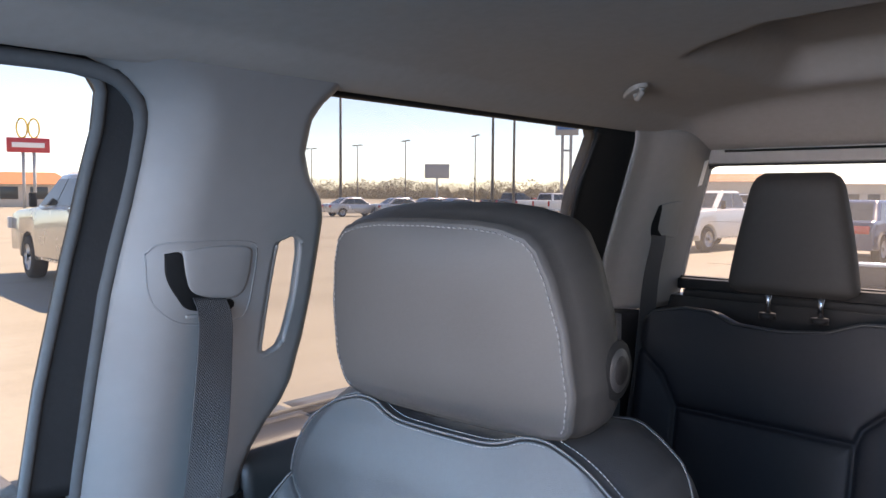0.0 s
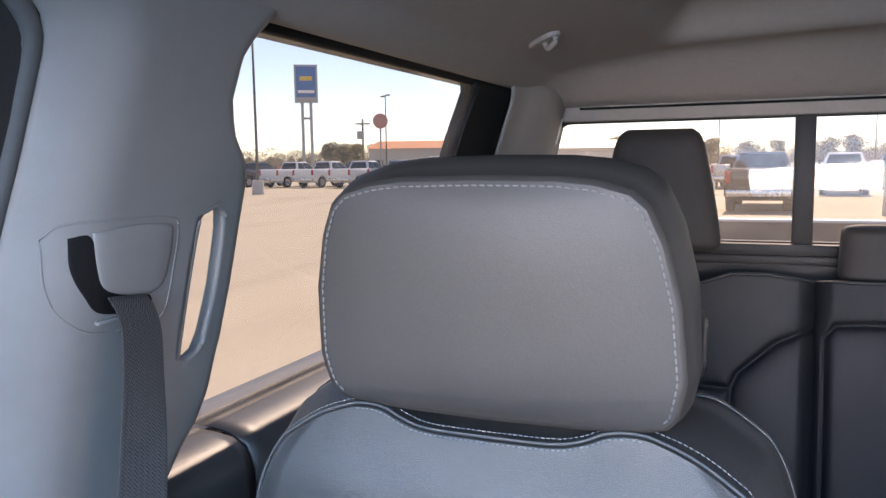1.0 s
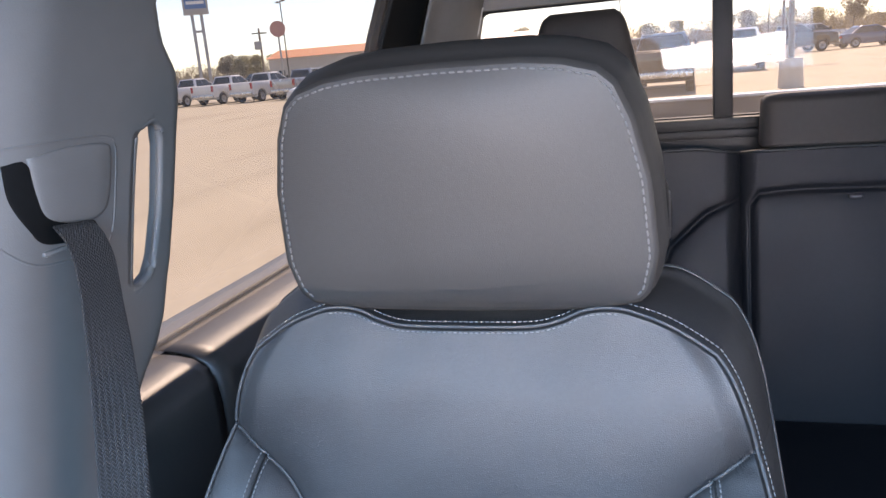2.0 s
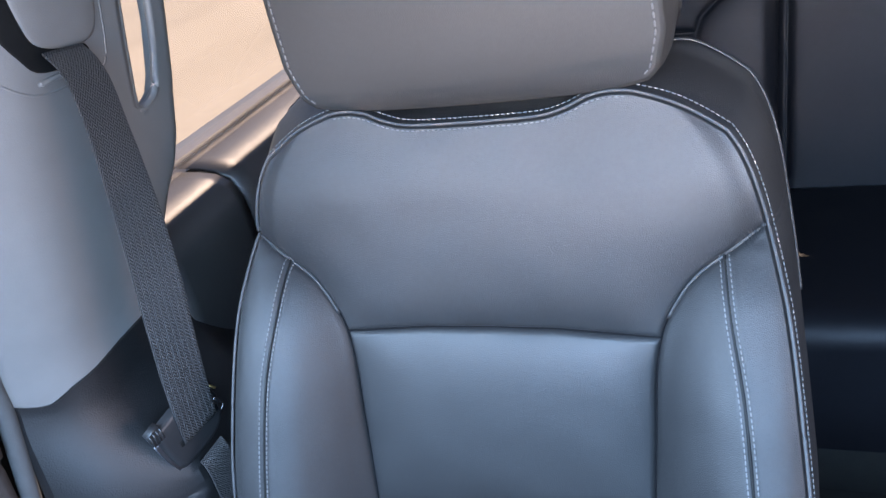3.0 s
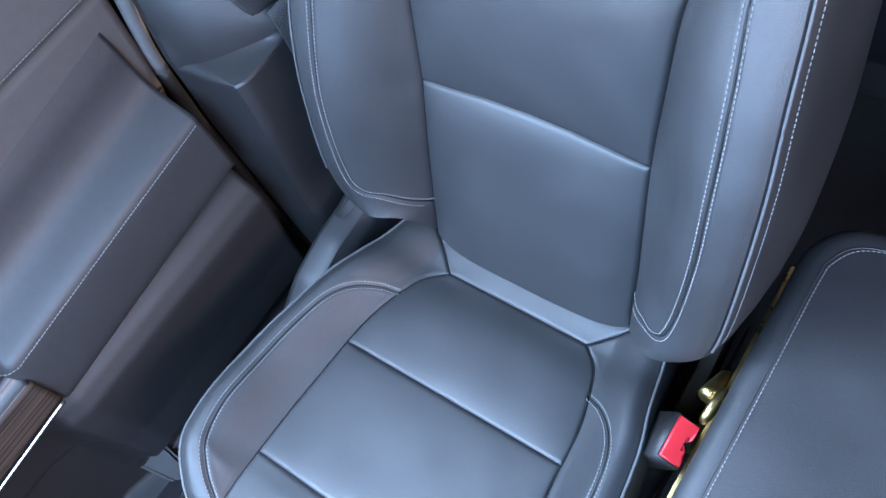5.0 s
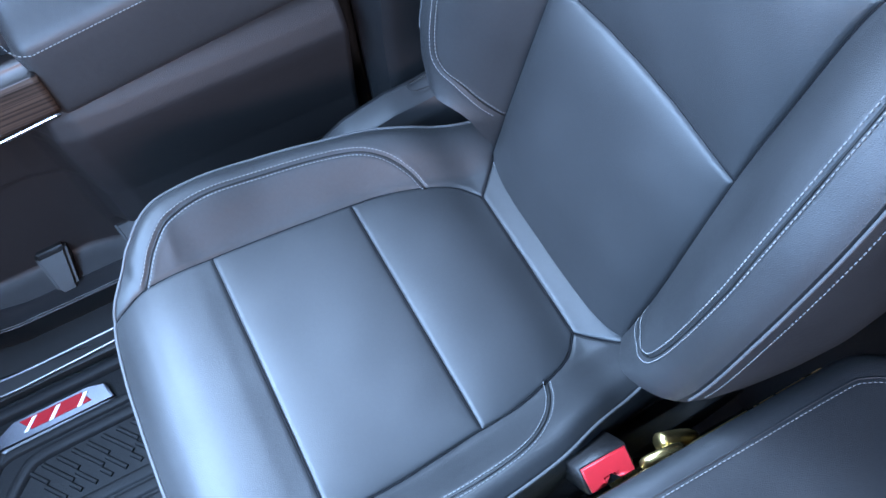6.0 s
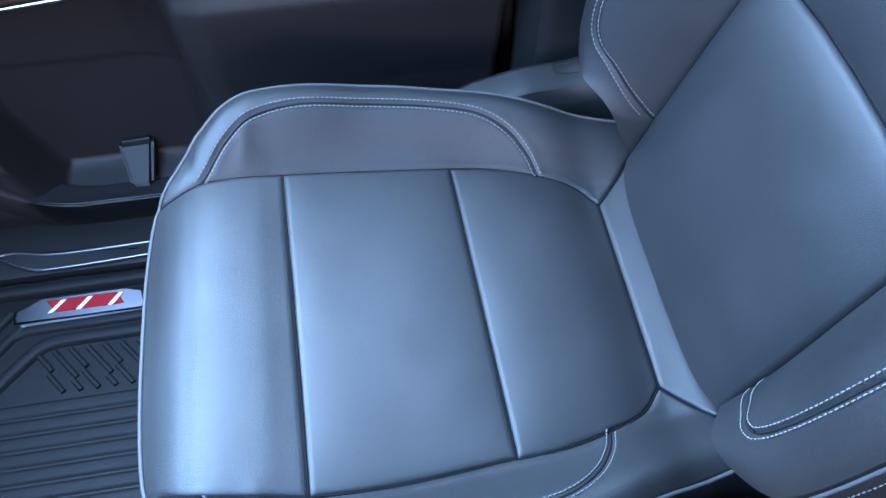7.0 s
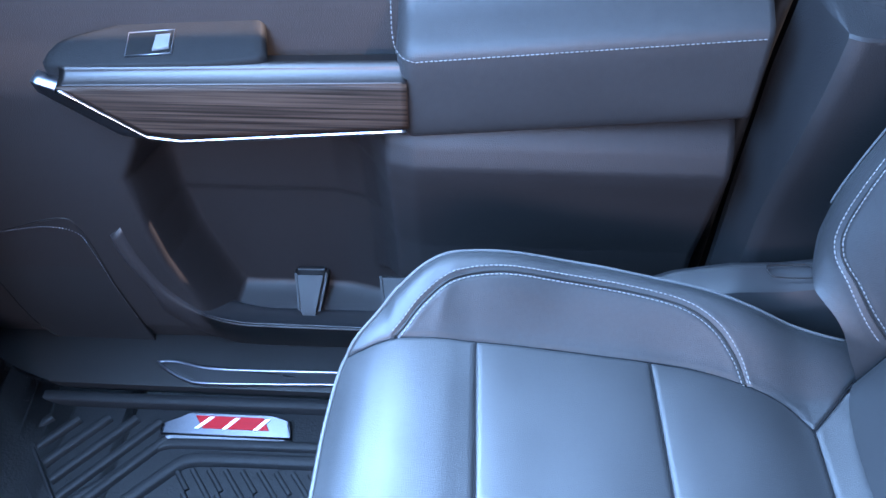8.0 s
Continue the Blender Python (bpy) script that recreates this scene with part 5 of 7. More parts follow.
tube("stalk_sleeve", spline([np.array((0.25, -0.205, 0.918)) - BA, np.array((0.253, -0.185, 0.905)) - BA, np.array((0.255, -0.16, 0.87)) - BA], 10), 0.009, SUNLIT_METAL, buckle, 10)

# ---- centre console with its padded lid ----
console = thing("centre_console", "black leather-topped centre console with pale stitching", "centre console", at=(XC, -0.3, 0.6))
KA = np.array(console.location)


def pad(name, x0, x1, y0, y1, z0, z1, r, mat, parent, origin, corner=0.05):
    """A cushioned lid: rounded corners, rolled edges, a slight crown."""
    def outline(inset):
        c = max(0.006, corner - inset)
        a, b, c0, d = x0 + inset, x1 - inset, y0 + inset, y1 - inset
        pts_ = []
        for cx, cy, s0 in ((b - c, d - c, 0), (a + c, d - c, 90), (a + c, c0 + c, 180), (b - c, c0 + c, 270)):
            pts_ += [(cx + c * math.cos(radians(s0 + t)), cy + c * math.sin(radians(s0 + t))) for t in np.linspace(0, 90, 10)]
        return pts_
    rings = [[np.array((*p, z0)) - origin for p in outline(0.004)]]
    for a in np.linspace(0, 90, 7):
        rings.append([np.array((*p, z1 - r + r * math.sin(radians(a)))) - origin for p in outline(r * (1 - math.cos(radians(a))))])
    for k in (0.03, 0.06, 0.1, 0.15):
        rings.append([np.array((*p, z1 + 0.004 * k / 0.15)) - origin for p in outline(r + k)])
    return ring_shell(rings[0], rings[1:], name, mat, parent)


lid = pad("lid", 0.272, flip_x(0.272), -0.47, 0.008, 0.93, 1.002, 0.022, LEATHER, console, KA, 0.06)
for d in (0.027,):
    p = [(0.272 + d, -0.44), (0.272 + d, -0.2), (0.272 + d, -0.075), (0.272 + d + 0.004, -0.05), (0.272 + d + 0.016, -0.031), (0.272 + d + 0.036, -0.0215), (0.36, -0.0195), (0.45, -0.019), (0.6, -0.019)]
    stitches("lid_stitching", [np.array((a, b, 1.0028)) - KA for a, b in spline(p, 200)], lid)
    tube("lid_seam", [np.array((a - 0.004, b + 0.002, 1.0018)) - KA for a, b in spline(p, 120)], 0.0012, LEATHER, lid, 5)
box("bin", np.array((0.285, -0.9, 0.55)) - KA, np.array((flip_x(0.285), -0.02, 0.93)) - KA, BLACK_PLASTIC, console, 0.02)
# golden strip added for the sunlit metal in the gap by the seat
box("sunlit_strip", np.array((0.262, -0.46, 0.885)) - KA, np.array((0.285, -0.02, 0.905)) - KA, SUNLIT_METAL, console, 0.002, "golden strip in place of sunlit metal beside the seat")

# ---- rear door: belt-line ledge, window frame and glass ----
rdoor = thing("door_2", "closed rear door with a black ledge under tinted glass", "car door", kind="structure", at=(-0.44, 0.5, 0.6))
RA = np.array(rdoor.location)
prof = spline([(-0.50, 1.376), (-0.475, 1.374), (-0.452, 1.372), (-0.425, 1.3705), (-0.40, 1.365), (-0.385, 1.352), (-0.378, 1.33), (-0.376, 1.28), (-0.38, 1.1), (-0.385, 0.7), (-0.39, 0.57)], 40)
rows = [[np.array((px - 0.012 * smooth01((y - 0.5) / 0.5), y, pz)) - RA for px, pz in prof] for y in np.linspace(0.192, 1.0, 24)]
wall_sheet("ledge_panel", rows, LEDGE, rdoor, 0.02)
rows = [[np.array((px + 0.001, y, pz - 0.002)) - RA for px, pz in prof] for y in np.linspace(0.02, 0.184, 10)]
wall_sheet("fore_ledge", rows, LEDGE, rdoor, 0.02)
wx = lambda z: np.interp(z, [1.36, 1.5, 1.65, 1.75, 1.86], [-0.462, -0.412, -0.376, -0.346, -0.305])
rows = []
for z in np.linspace(1.365, 1.862, 24):
    a = np.interp(z, [1.36, 1.68, 1.709, 1.84, 1.862], [0.83, 0.822, 0.815, 0.822, 0.8])
    b = np.interp(z, [1.36, 1.62, 1.83, 1.862], [0.985, 0.99, 0.97, 0.95])
    rows.append([np.array((wx(z) + 0.030 * u ** 0.7 + 0.004, a + (b - a) * u, z)) - RA for u in np.r_[0, 0.06, 0.12, np.linspace(0.2, 1, 8)]])
wall_sheet("window_frame", rows, RUBBER, rdoor, 0.03)
tube("glass_run", [np.array((wx(z) + 0.008, np.interp(z, [1.36, 1.68, 1.709, 1.84], [0.83, 0.822, 0.815, 0.822]) - 0.003, z)) - RA for z in np.linspace(1.365, 1.845, 20)], 0.005, RUBBER, rdoor, 8)
tube("upper_frame", [np.array((-0.312, y, 1.861 + 0.0 * y)) - RA for y in np.linspace(0.02, 0.95, 20)], 0.011, RUBBER, rdoor, 8)
rows = [[np.array((wx(z), y, z)) - RA for y in (0.0, 0.9)] for z in np.linspace(1.34, 1.87, 10)]
pane = solid("window_pane", [p for r_ in rows for p in r_], grid_faces(2, len(rows)), TINTED, rdoor, "deep tinted privacy glass")
tube("belt_moulding", [np.array((-0.468 - 0.012 * smooth01((y - 0.5) / 0.5), y, 1.378)) - RA for y in np.linspace(0.08, 0.9, 20)], 0.004, GREY_RUBBER, rdoor, 8)

# outer skin of the cab below the windows, on both sides, and the closed parts that no window shows
for name, x0, x1 in (("wall_right", -0.56, -0.50), ("wall_left", flip_x(-0.50), flip_x(-0.56))):
    w = box(name, (x0, -1.5, 0.40), (x1, 1.25, 1.345), BLACK_PLASTIC, None, 0)
    tagged(w, "plain lower body side of the cab", "wall", kind="structure")
for name, y0, y1 in (("pillar_left", -0.24, -0.05), ("pillar_left_rear", 0.93, 1.25)):
    w = box(name, (flip_x(-0.36), y0, 1.33), (flip_x(-0.5), y1, 1.9), GREY_PLASTIC, None, 0.01)
    tagged(w, "plain grey pillar trim", "pillar trim", kind="structure")
dash = box("dashboard", (XC - 0.86, -1.75, 0.98), (XC + 0.86, -1.10, 1.31), BLACK_PLASTIC, None, 0.05)
fire = box("wall_front", (XC - 0.86, -1.78, 0.5), (XC + 0.86, -1.6, 1.34), CARPET, None, 0)
tagged(fire, "dark carpeted front bulkhead under the dashboard", "wall", kind="structure")
tagged(dash, "plain black dashboard", "dashboard", kind="structure")
for name, lo, hi in (("pillar_front_right", (-0.5, -1.5, 1.34), (-0.43, -1.36, 1.72)), ("pillar_front_left", (flip_x(-0.43), -1.5, 1.34), (flip_x(-0.5), -1.36, 1.72))):
    w = box(name, lo, hi, GREY_PLASTIC, None, 0.02)
    tagged(w, "plain grey windscreen pillar", "pillar trim", kind="structure")
for name, y0, y1, gm in (("window_front_left", -1.35, -0.24, CLEAR), ("window_rear_left", -0.05, 0.93, TINTED)):
    w = solid(name, [(flip_x(-0.45), y0, 1.345), (flip_x(-0.45), y1, 1.345), (flip_x(-0.33), y1, 1.88), (flip_x(-0.33), y0, 1.88)], [(0, 1, 2, 3)], gm)
    tagged(w, "closed side window", "window", kind="structure")
    w.visible_shadow = False
w = solid("windscreen", [(XC - 0.85, -1.55, 1.33), (XC + 0.85, -1.55, 1.33), (XC + 0.74, -0.80, 1.90), (XC - 0.74, -0.80, 1.90)], [(0, 1, 2, 3)], CLEAR)
tagged(w, "clear laminated windscreen", "window", kind="structure")
w.visible_shadow = False

# outer faces of the side pillars
for name, y0, y1 in (("pillar_outer", -0.165, 0.02), ("pillar_outer_rear", 0.86, 1.30)):
    w = solid(name, [(x_, y_, z_) for x_, z_ in ((-0.475, 1.34), (-0.332, 1.872), (-0.345, 1.872), (-0.495, 1.34)) for y_ in (y0, y1)], [(0, 1, 3, 2), (2, 3, 5, 4), (4, 5, 7, 6), (6, 7, 1, 0), (0, 2, 4, 6), (1, 7, 5, 3)], BLACK_PLASTIC, smooth=False)
    tagged(w, "black outer face of a side pillar", "pillar", kind="structure")
for name, s_ in (("roof_rail_right", 1), ("roof_rail_left", -1)):
    v_ = [(x_ if s_ > 0 else flip_x(x_), y_, z_) for x_, z_ in ((-0.32, 1.868), (-0.30, 1.965), (-0.40, 1.95), (-0.40, 1.868)) for y_ in (-1.2, 1.28)]
    w = solid(name, v_, [(0, 1, 3, 2), (2, 3, 5, 4), (4, 5, 7, 6), (6, 7, 1, 0), (0, 2, 4, 6), (1, 7, 5, 3)], BLACK_PLASTIC, smooth=False)
    tagged(w, "outer roof rail of the cab", "roof rail", kind="structure")

# ---- C-pillar trim with the rear belt outlet ----
cpil = thing("rear_pillar_trim", "pale grey plastic rear pillar trim with a belt outlet", "pillar trim", kind="structure", at=(-0.32, 1.1, 1.4))
CA = np.array(cpil.location)


def cp_place(u, z, out=0.0):
    """u: 0 at the rear door's frame, 1 at the back window."""
    t = np.interp(z, [1.40, 1.52, 1.62, 1.83], [0, 0.3, 0.5, 1])
    a, b = np.array((-0.405 + 0.155 * t, 1.02 - 0.07 * t, z)), np.array((-0.335 + 0.105 * t, 1.235, z))
    bulge = 0.03 * math.sin(math.pi * min(max(u, 0), 1))
    return a + (b - a) * u + np.array((0.84, -0.4, 0)) * (bulge + out) - CA


rows = [[cp_place(u, z) for u in np.linspace(-0.21, 1.05, 22)] for z in np.linspace(1.455, 1.868, 28)]
wall_sheet("trim_panel", rows, PALE_PLASTIC, cpil, 0.004)
o = spline([(0.29, 1.70), (0.42, 1.706), (0.55, 1.707), (0.585, 1.695), (0.63, 1.64), (0.61, 1.624), (0.44, 1.628), (0.33, 1.636), (0.30, 1.66), (0.29, 1.70)], 40)[:-1]
plate("outlet_plate", o, cp_place, 0.004, PALE_PLASTIC, cpil, inset=0.1)
# dark plate painted in for the shade inside the mouth
plate("belt_mouth", spline([(0.255, 1.697), (0.295, 1.698), (0.305, 1.66), (0.35, 1.634), (0.41, 1.626), (0.41, 1.618), (0.30, 1.622), (0.235, 1.65), (0.255, 1.697)], 30)[:-1], lambda a, b, q: cp_place(a, b, 0.003 + q), 0.002, HOLE_SHADE, cpil)
plate("warning_label", [(0.80, 1.742), (0.80, 1.80), (0.90, 1.805), (0.90, 1.747)], lambda a, b, q: cp_place(a, b, 0.001 + q), 0.001, WHITE_PAINT, cpil, "small pale printed label")
low_c = box("lower_rear_trim", (-0.5, 1.0, 0.56), (-0.335, 1.27, 1.458), BLACK_PLASTIC, None, 0.02)
tagged(low_c, "black plastic lower rear quarter trim", "pillar trim", kind="structure")
rbelt = thing("rear_seat_belt", "grey-brown rear seat belt hanging from the rear pillar", "seat belt", at=(-0.30, 1.05, 1.4))
EA = np.array(rbelt.location)
web("webbing", [cp_place(0.36, 1.632, 0.002) + CA, cp_place(0.34, 1.61, 0.014) + CA, (-0.284, 1.03, 1.53), (-0.294, 1.03, 1.40), (-0.302, 1.03, 1.3), (-0.32, 0.98, 1.0)], [(0.25, 0.95, 0), (0.5, 0.8, 0), (0.6, 0.7, 0)], 0.046, rbelt)

# ---- rear wall and sliding back window ----
rwall = thing("wall_rear", "rear cab wall with trim round the sliding back window", "wall", kind="structure", at=(XC, 1.25, 1.3))
WA = np.array(rwall.location)
YB = 1.225
bx = lambda z: np.interp(z, [1.52, 1.79], [-0.322, -0.246])


def frame_ring(name, x_at, z0, z1, r, wide, y0, y1, mat, parent, origin):
    """A flat frame with rounded corners round an opening whose left edge leans."""
    inner, outer = [], []
    pts4 = [(x_at(z0), z0), (flip_x(x_at(z0)), z0), (flip_x(x_at(z1)), z1), (x_at(z1), z1)]
    for k in range(4):
        p, a, b = np.array(pts4[k]), np.array(pts4[k - 1]), np.array(pts4[(k + 1) % 4])
        ua, ub = (a - p) / np.linalg.norm(a - p), (b - p) / np.linalg.norm(b - p)
        for t in np.linspace(0, 1, 7):
            q = (1 - t) ** 2 * (p + ua * r) + 2 * t * (1 - t) * p + t * t * (p + ub * r)
            inner.append(q)
            outer.append(p - (ua + ub) * wide + (q - p) * 0.3)
    n_ = len(inner)
    v = [np.array((*(q[0:1]), y, q[1])) - origin for y, loop in ((y0, inner), (y0, outer), (y1, outer), (y1, inner)) for q in loop]
    f_ = [(a * n_ + i, a * n_ + (i + 1) % n_, ((a + 1) % 4) * n_ + (i + 1) % n_, ((a + 1) % 4) * n_ + i) for a in range(4) for i in range(n_)]
    return sharp(solid(name, v, f_, mat, parent), 40)


frame_ring("window_surround", bx, 1.522, 1.794, 0.025, 0.012, YB - 0.008, YB + 0.03, BLACK_PLASTIC, rwall, WA)
frame_ring("window_gasket", lambda z: bx(z) + 0.003, 1.526, 1.791, 0.022, 0.006, YB + 0.004, YB + 0.028, RUBBER, rwall, WA)
for x0 in (0.262, flip_x(0.303)):
    box("slider_post", np.array((x0, YB - 0.004, 1.515)) - WA, np.array((x0 + 0.041, YB + 0.024, 1.795)) - WA, BLACK_PLASTIC, rwall, 0.004)
box("lower_rail", np.array((-0.30, YB - 0.02, 1.497)) - WA, np.array((flip_x(-0.30), YB + 0.03, 1.523)) - WA, BLACK_PLASTIC, rwall, 0.004)
box("rail_channel", np.array((-0.28, YB - 0.034, 1.480)) - WA, np.array((flip_x(-0.28), YB + 0.01, 1.499)) - WA, BLACK_PLASTIC, rwall, 0.004)
box("lower_wall", np.array((-0.5, YB - 0.03, 0.55)) - WA, np.array((flip_x(-0.5), YB + 0.04, 1.482)) - WA, BLACK_PLASTIC, rwall, 0)
box("header_trim", np.array((-0.26, YB - 0.022, 1.795)) - WA, np.array((flip_x(-0.26), YB + 0.03, 1.84)) - WA, HEADLINER, rwall, 0.006)
# dark tube in place of the shaded gap over the header
tube("header_gap", [np.array((x_, YB - 0.028, 1.823)) - WA for x_ in np.linspace(-0.19, flip_x(-0.19), 30)], 0.003, HOLE_SHADE, rwall, 6)
for nm, a, b in (("pane", -0.30, 0.272), ("pane", 0.293, flip_x(0.293)), ("pane", flip_x(0.272), flip_x(-0.30))):
    g = solid(nm, [np.array(q) - WA for q in ((a, YB + 0.012, 1.51), (b, YB + 0.012, 1.51), (b, YB + 0.012, 1.80), (a, YB + 0.012, 1.80))], [(0, 1, 2, 3)], REAR_GLASS, rwall, "tinted rear glass")
for k, z in enumerate(np.linspace(1.56, 1.76, 7)):
    tube("heating_wire", [np.array((x_, YB + 0.0105, z)) - WA for x_ in (-0.24, 0.0, 0.26)], 0.0002, RUBBER, rwall, 4)

# ---- rear bench ----
bench = thing("rear_bench_seat", "black leather split rear bench with pale edge piping", "car seat", at=(XC, 0.8, 0.56))
NA_ = np.array(bench.location)
B_O, B_V, B_N = np.array((0, 0.92, 0.98)), np.array((0, 0.2, 0.98)), np.array((0, -0.98, 0.2))
bench_at = lambda x_, v_, h_: np.array((x_, 0, 0)) + B_O + v_ * B_V + h_ * B_N - NA_


def bench_back(x0, x1, seams, top, name):
    nu, nv = 150, 150
    P, H, pp = [], [], []
    for j in range(nv):
        for i in range(nu):
            x_ = x0 + (x1 - x0) * i / (nu - 1)
            hi_ = np.interp(x_, [t[0] for t in top], [t[1] for t in top])
            P.append((x_, -0.08 + (hi_ + 0.08) * j / (nv - 1)))
    P = np.array(P)
    d = seam_distance(P[:, 0], P[:, 1], seams)
    H = 0.008 * (1 - np.exp(-d / 0.02)) - 0.006 * np.exp(-(d / 0.0042) ** 2)
    rim_x = np.minimum(P[:, 0] - x0, x1 - P[:, 0])
    H = H - 0.02 * np.clip(1 - rim_x / 0.03, 0, 1) ** 2
    pp = [bench_at(x_, v_, h_) for (x_, v_), h_ in zip(P, H)]
    rim_ = border(nu, nv)
    o_ = outward(P[rim_])
    st_ = [[bench_at(*(P[rim_[n]] + a * o_[n]), H[rim_[n]] - b) for n in range(len(rim_))] for a, b in ((0.004, 0.006), (0.008, 0.022), (0.006, 0.06), (-0.004, 0.11))]
    shell = ring_shell([pp[i] for i in rim_], st_, name, BENCH_LEATHER, bench)
    solid("front_panel", pp, grid_faces(nu, nv), BENCH_LEATHER, shell)
    edge_ = [i for i in range((nv - 1) * nu, nv * nu)]
    tube("top_piping", [pp[i] + np.array((0, 0.004, 0.003)) for i in edge_], 0.0035, LEATHER, shell, 6)
    return shell


zt = lambda z: (z - 0.98) / 0.98
top_l = [(-0.30, zt(1.43)), (-0.265, zt(1.462)), (-0.2, zt(1.474)), (-0.14, zt(1.472)), (-0.09, zt(1.452)), (0.0, zt(1.447)), (0.09, zt(1.455)), (0.15, zt(1.477)), (0.22, zt(1.478)), (0.296, zt(1.468))]
wing = [(0.30, zt(1.385)), (0.235, zt(1.355)), (0.165, zt(1.29)), (0.155, zt(1.26)), (0.15, zt(0.9))]
wing_l = [(-0.30, zt(1.385)), (-0.235, zt(1.335)), (-0.195, zt(1.27)), (-0.19, zt(0.9))]
cross = [(-0.19, zt(1.27)), (0.155, zt(1.262))]
bench_back(-0.30, 0.298, [wing, wing_l, cross], top_l, "outer_backrest")
arm = [(0.318, zt(0.98)), (0.318, zt(1.37)), (0.335, zt(1.392)), (0.40, zt(1.397)), (0.60, zt(1.397)), (0.622, zt(1.37)), (0.622, zt(0.98))]
bench_back(0.304, flip_x(0.304), [arm], [(0.304, zt(1.468)), (0.47, zt(1.47)), (0.636, zt(1.468))], "middle_backrest")
bench_back(flip_x(0.298), flip_x(-0.30), [[(2 * XC - a, b) for a, b in wing], [(2 * XC - a, b) for a, b in wing_l], [(2 * XC - a, b) for a, b in cross]], [(2 * XC - a, b) for a, b in top_l[::-1]], "outer_backrest")
pad("cushion", -0.33, flip_x(-0.33), 0.44, 0.93, 0.72, 0.965, 0.05, BENCH_LEATHER, bench, NA_, 0.07)
box("bench_base", np.array((-0.30, 0.52, 0.548)) - NA_, np.array((flip_x(-0.30), 0.95, 0.73)) - NA_, CARPET, bench, 0.01)
tube("pull_strap", [np.array((0.49 + 0.02 * t, 0.985 - 0.004 * math.sin(3.1 * t), 1.384)) - NA_ for t in np.linspace(0, 1, 8)], 0.004, SATIN, bench, 6)


def rear_headrest(xm, z0, z1, w0, w1, thick, posts, label):
    h = thing("rear_headrest", label, "headrest", group="rear bench headrests", at=(xm, 1.09, z0))
    O_ = np.array(h.location)
    rows_ = []
    n_ = 28
    for k in range(n_):
        t = k / (n_ - 1)
        z = z0 + (z1 - z0) * t
        e = min(1, t / 0.10, (1 - t) / 0.14)
        e = math.sqrt(max(0, 1 - (1 - e) ** 2))
        hw = (w0 + (w1 - w0) * t ** 1.3) * (0.80 + 0.20 * e)
        th = thick * (0.25 + 0.75 * e)
        ring_ = []
        for a in np.linspace(0, 2 * math.pi, 48, endpoint=False):
            c, s = math.cos(a), math.sin(a)
            ring_.append(np.array((xm + hw * np.sign(c) * abs(c) ** 0.42, 1.09 + 0.015 * t - 0.03 * (1 - t) * 0 + th * np.sign(s) * abs(s) ** 0.55, z)) - O_)
        rows_.append(ring_)
    ring_shell(rows_[0], rows_[1:], "cushion", REAR_HEAD, h)
    for p in posts:
        tube("post", [np.array((xm + p, 1.09, z0 - 0.055)) - O_, np.array((xm + p, 1.09, z0 + 0.02)) - O_], 0.0062, CHROME, h, 12)
        tube("post_guide", [np.array((xm + p, 1.085, z0 - 0.052)) - O_, np.array((xm + p, 1.085, z0 - 0.04)) - O_], 0.017, BLACK_PLASTIC, h, 14)
    return h


rear_headrest(-0.001, 1.516, 1.769, 0.129, 0.083, 0.036, (-0.045, 0.058), "tall dark leather rear headrest on chrome posts")
rear_headrest(flip_x(-0.001), 1.516, 1.769, 0.129, 0.083, 0.036, (-0.055, 0.047), "tall dark leather rear headrest on chrome posts")
rear_headrest(XC, 1.468, 1.575, 0.128, 0.122, 0.05, (-0.045, 0.045), "low wide dark leather middle headrest")

# ---- coat hook on the roof lining ----
hook = thing("coat_hook", "small grey plastic coat hook on the roof lining", "coat hook", at=(-0.12, 0.62, 1.897))
hd = np.array((0.7, -0.71, 0.0))
hs = np.array((0.71, 0.7, 0.0))
plate("hook_base", spline([(-0.035, 0), (-0.028, 0.012), (0.0, 0.016), (0.03, 0.012), (0.036, 0), (0.03, -0.012), (0.0, -0.016), (-0.028, -0.012), (-0.035, 0)], 32)[:-1], lambda a, b, q: hd * a + hs * b + np.array((0, 0, -q - 0.0 + 0.22 * (a * hd[0] + b * hs[0]))), 0.007, PALE_PLASTIC, hook, dome=0.002)
tube("hook_arm", spline([hd * 0.0 + np.array((0, 0, -0.006)), hd * 0.012 + np.array((0, 0, -0.017)), hd * 0.03 + np.array((0, 0, -0.012)), hd * 0.036 + np.array((0, 0, -0.002))], 14), 0.005, PALE_PLASTIC, hook, 8)

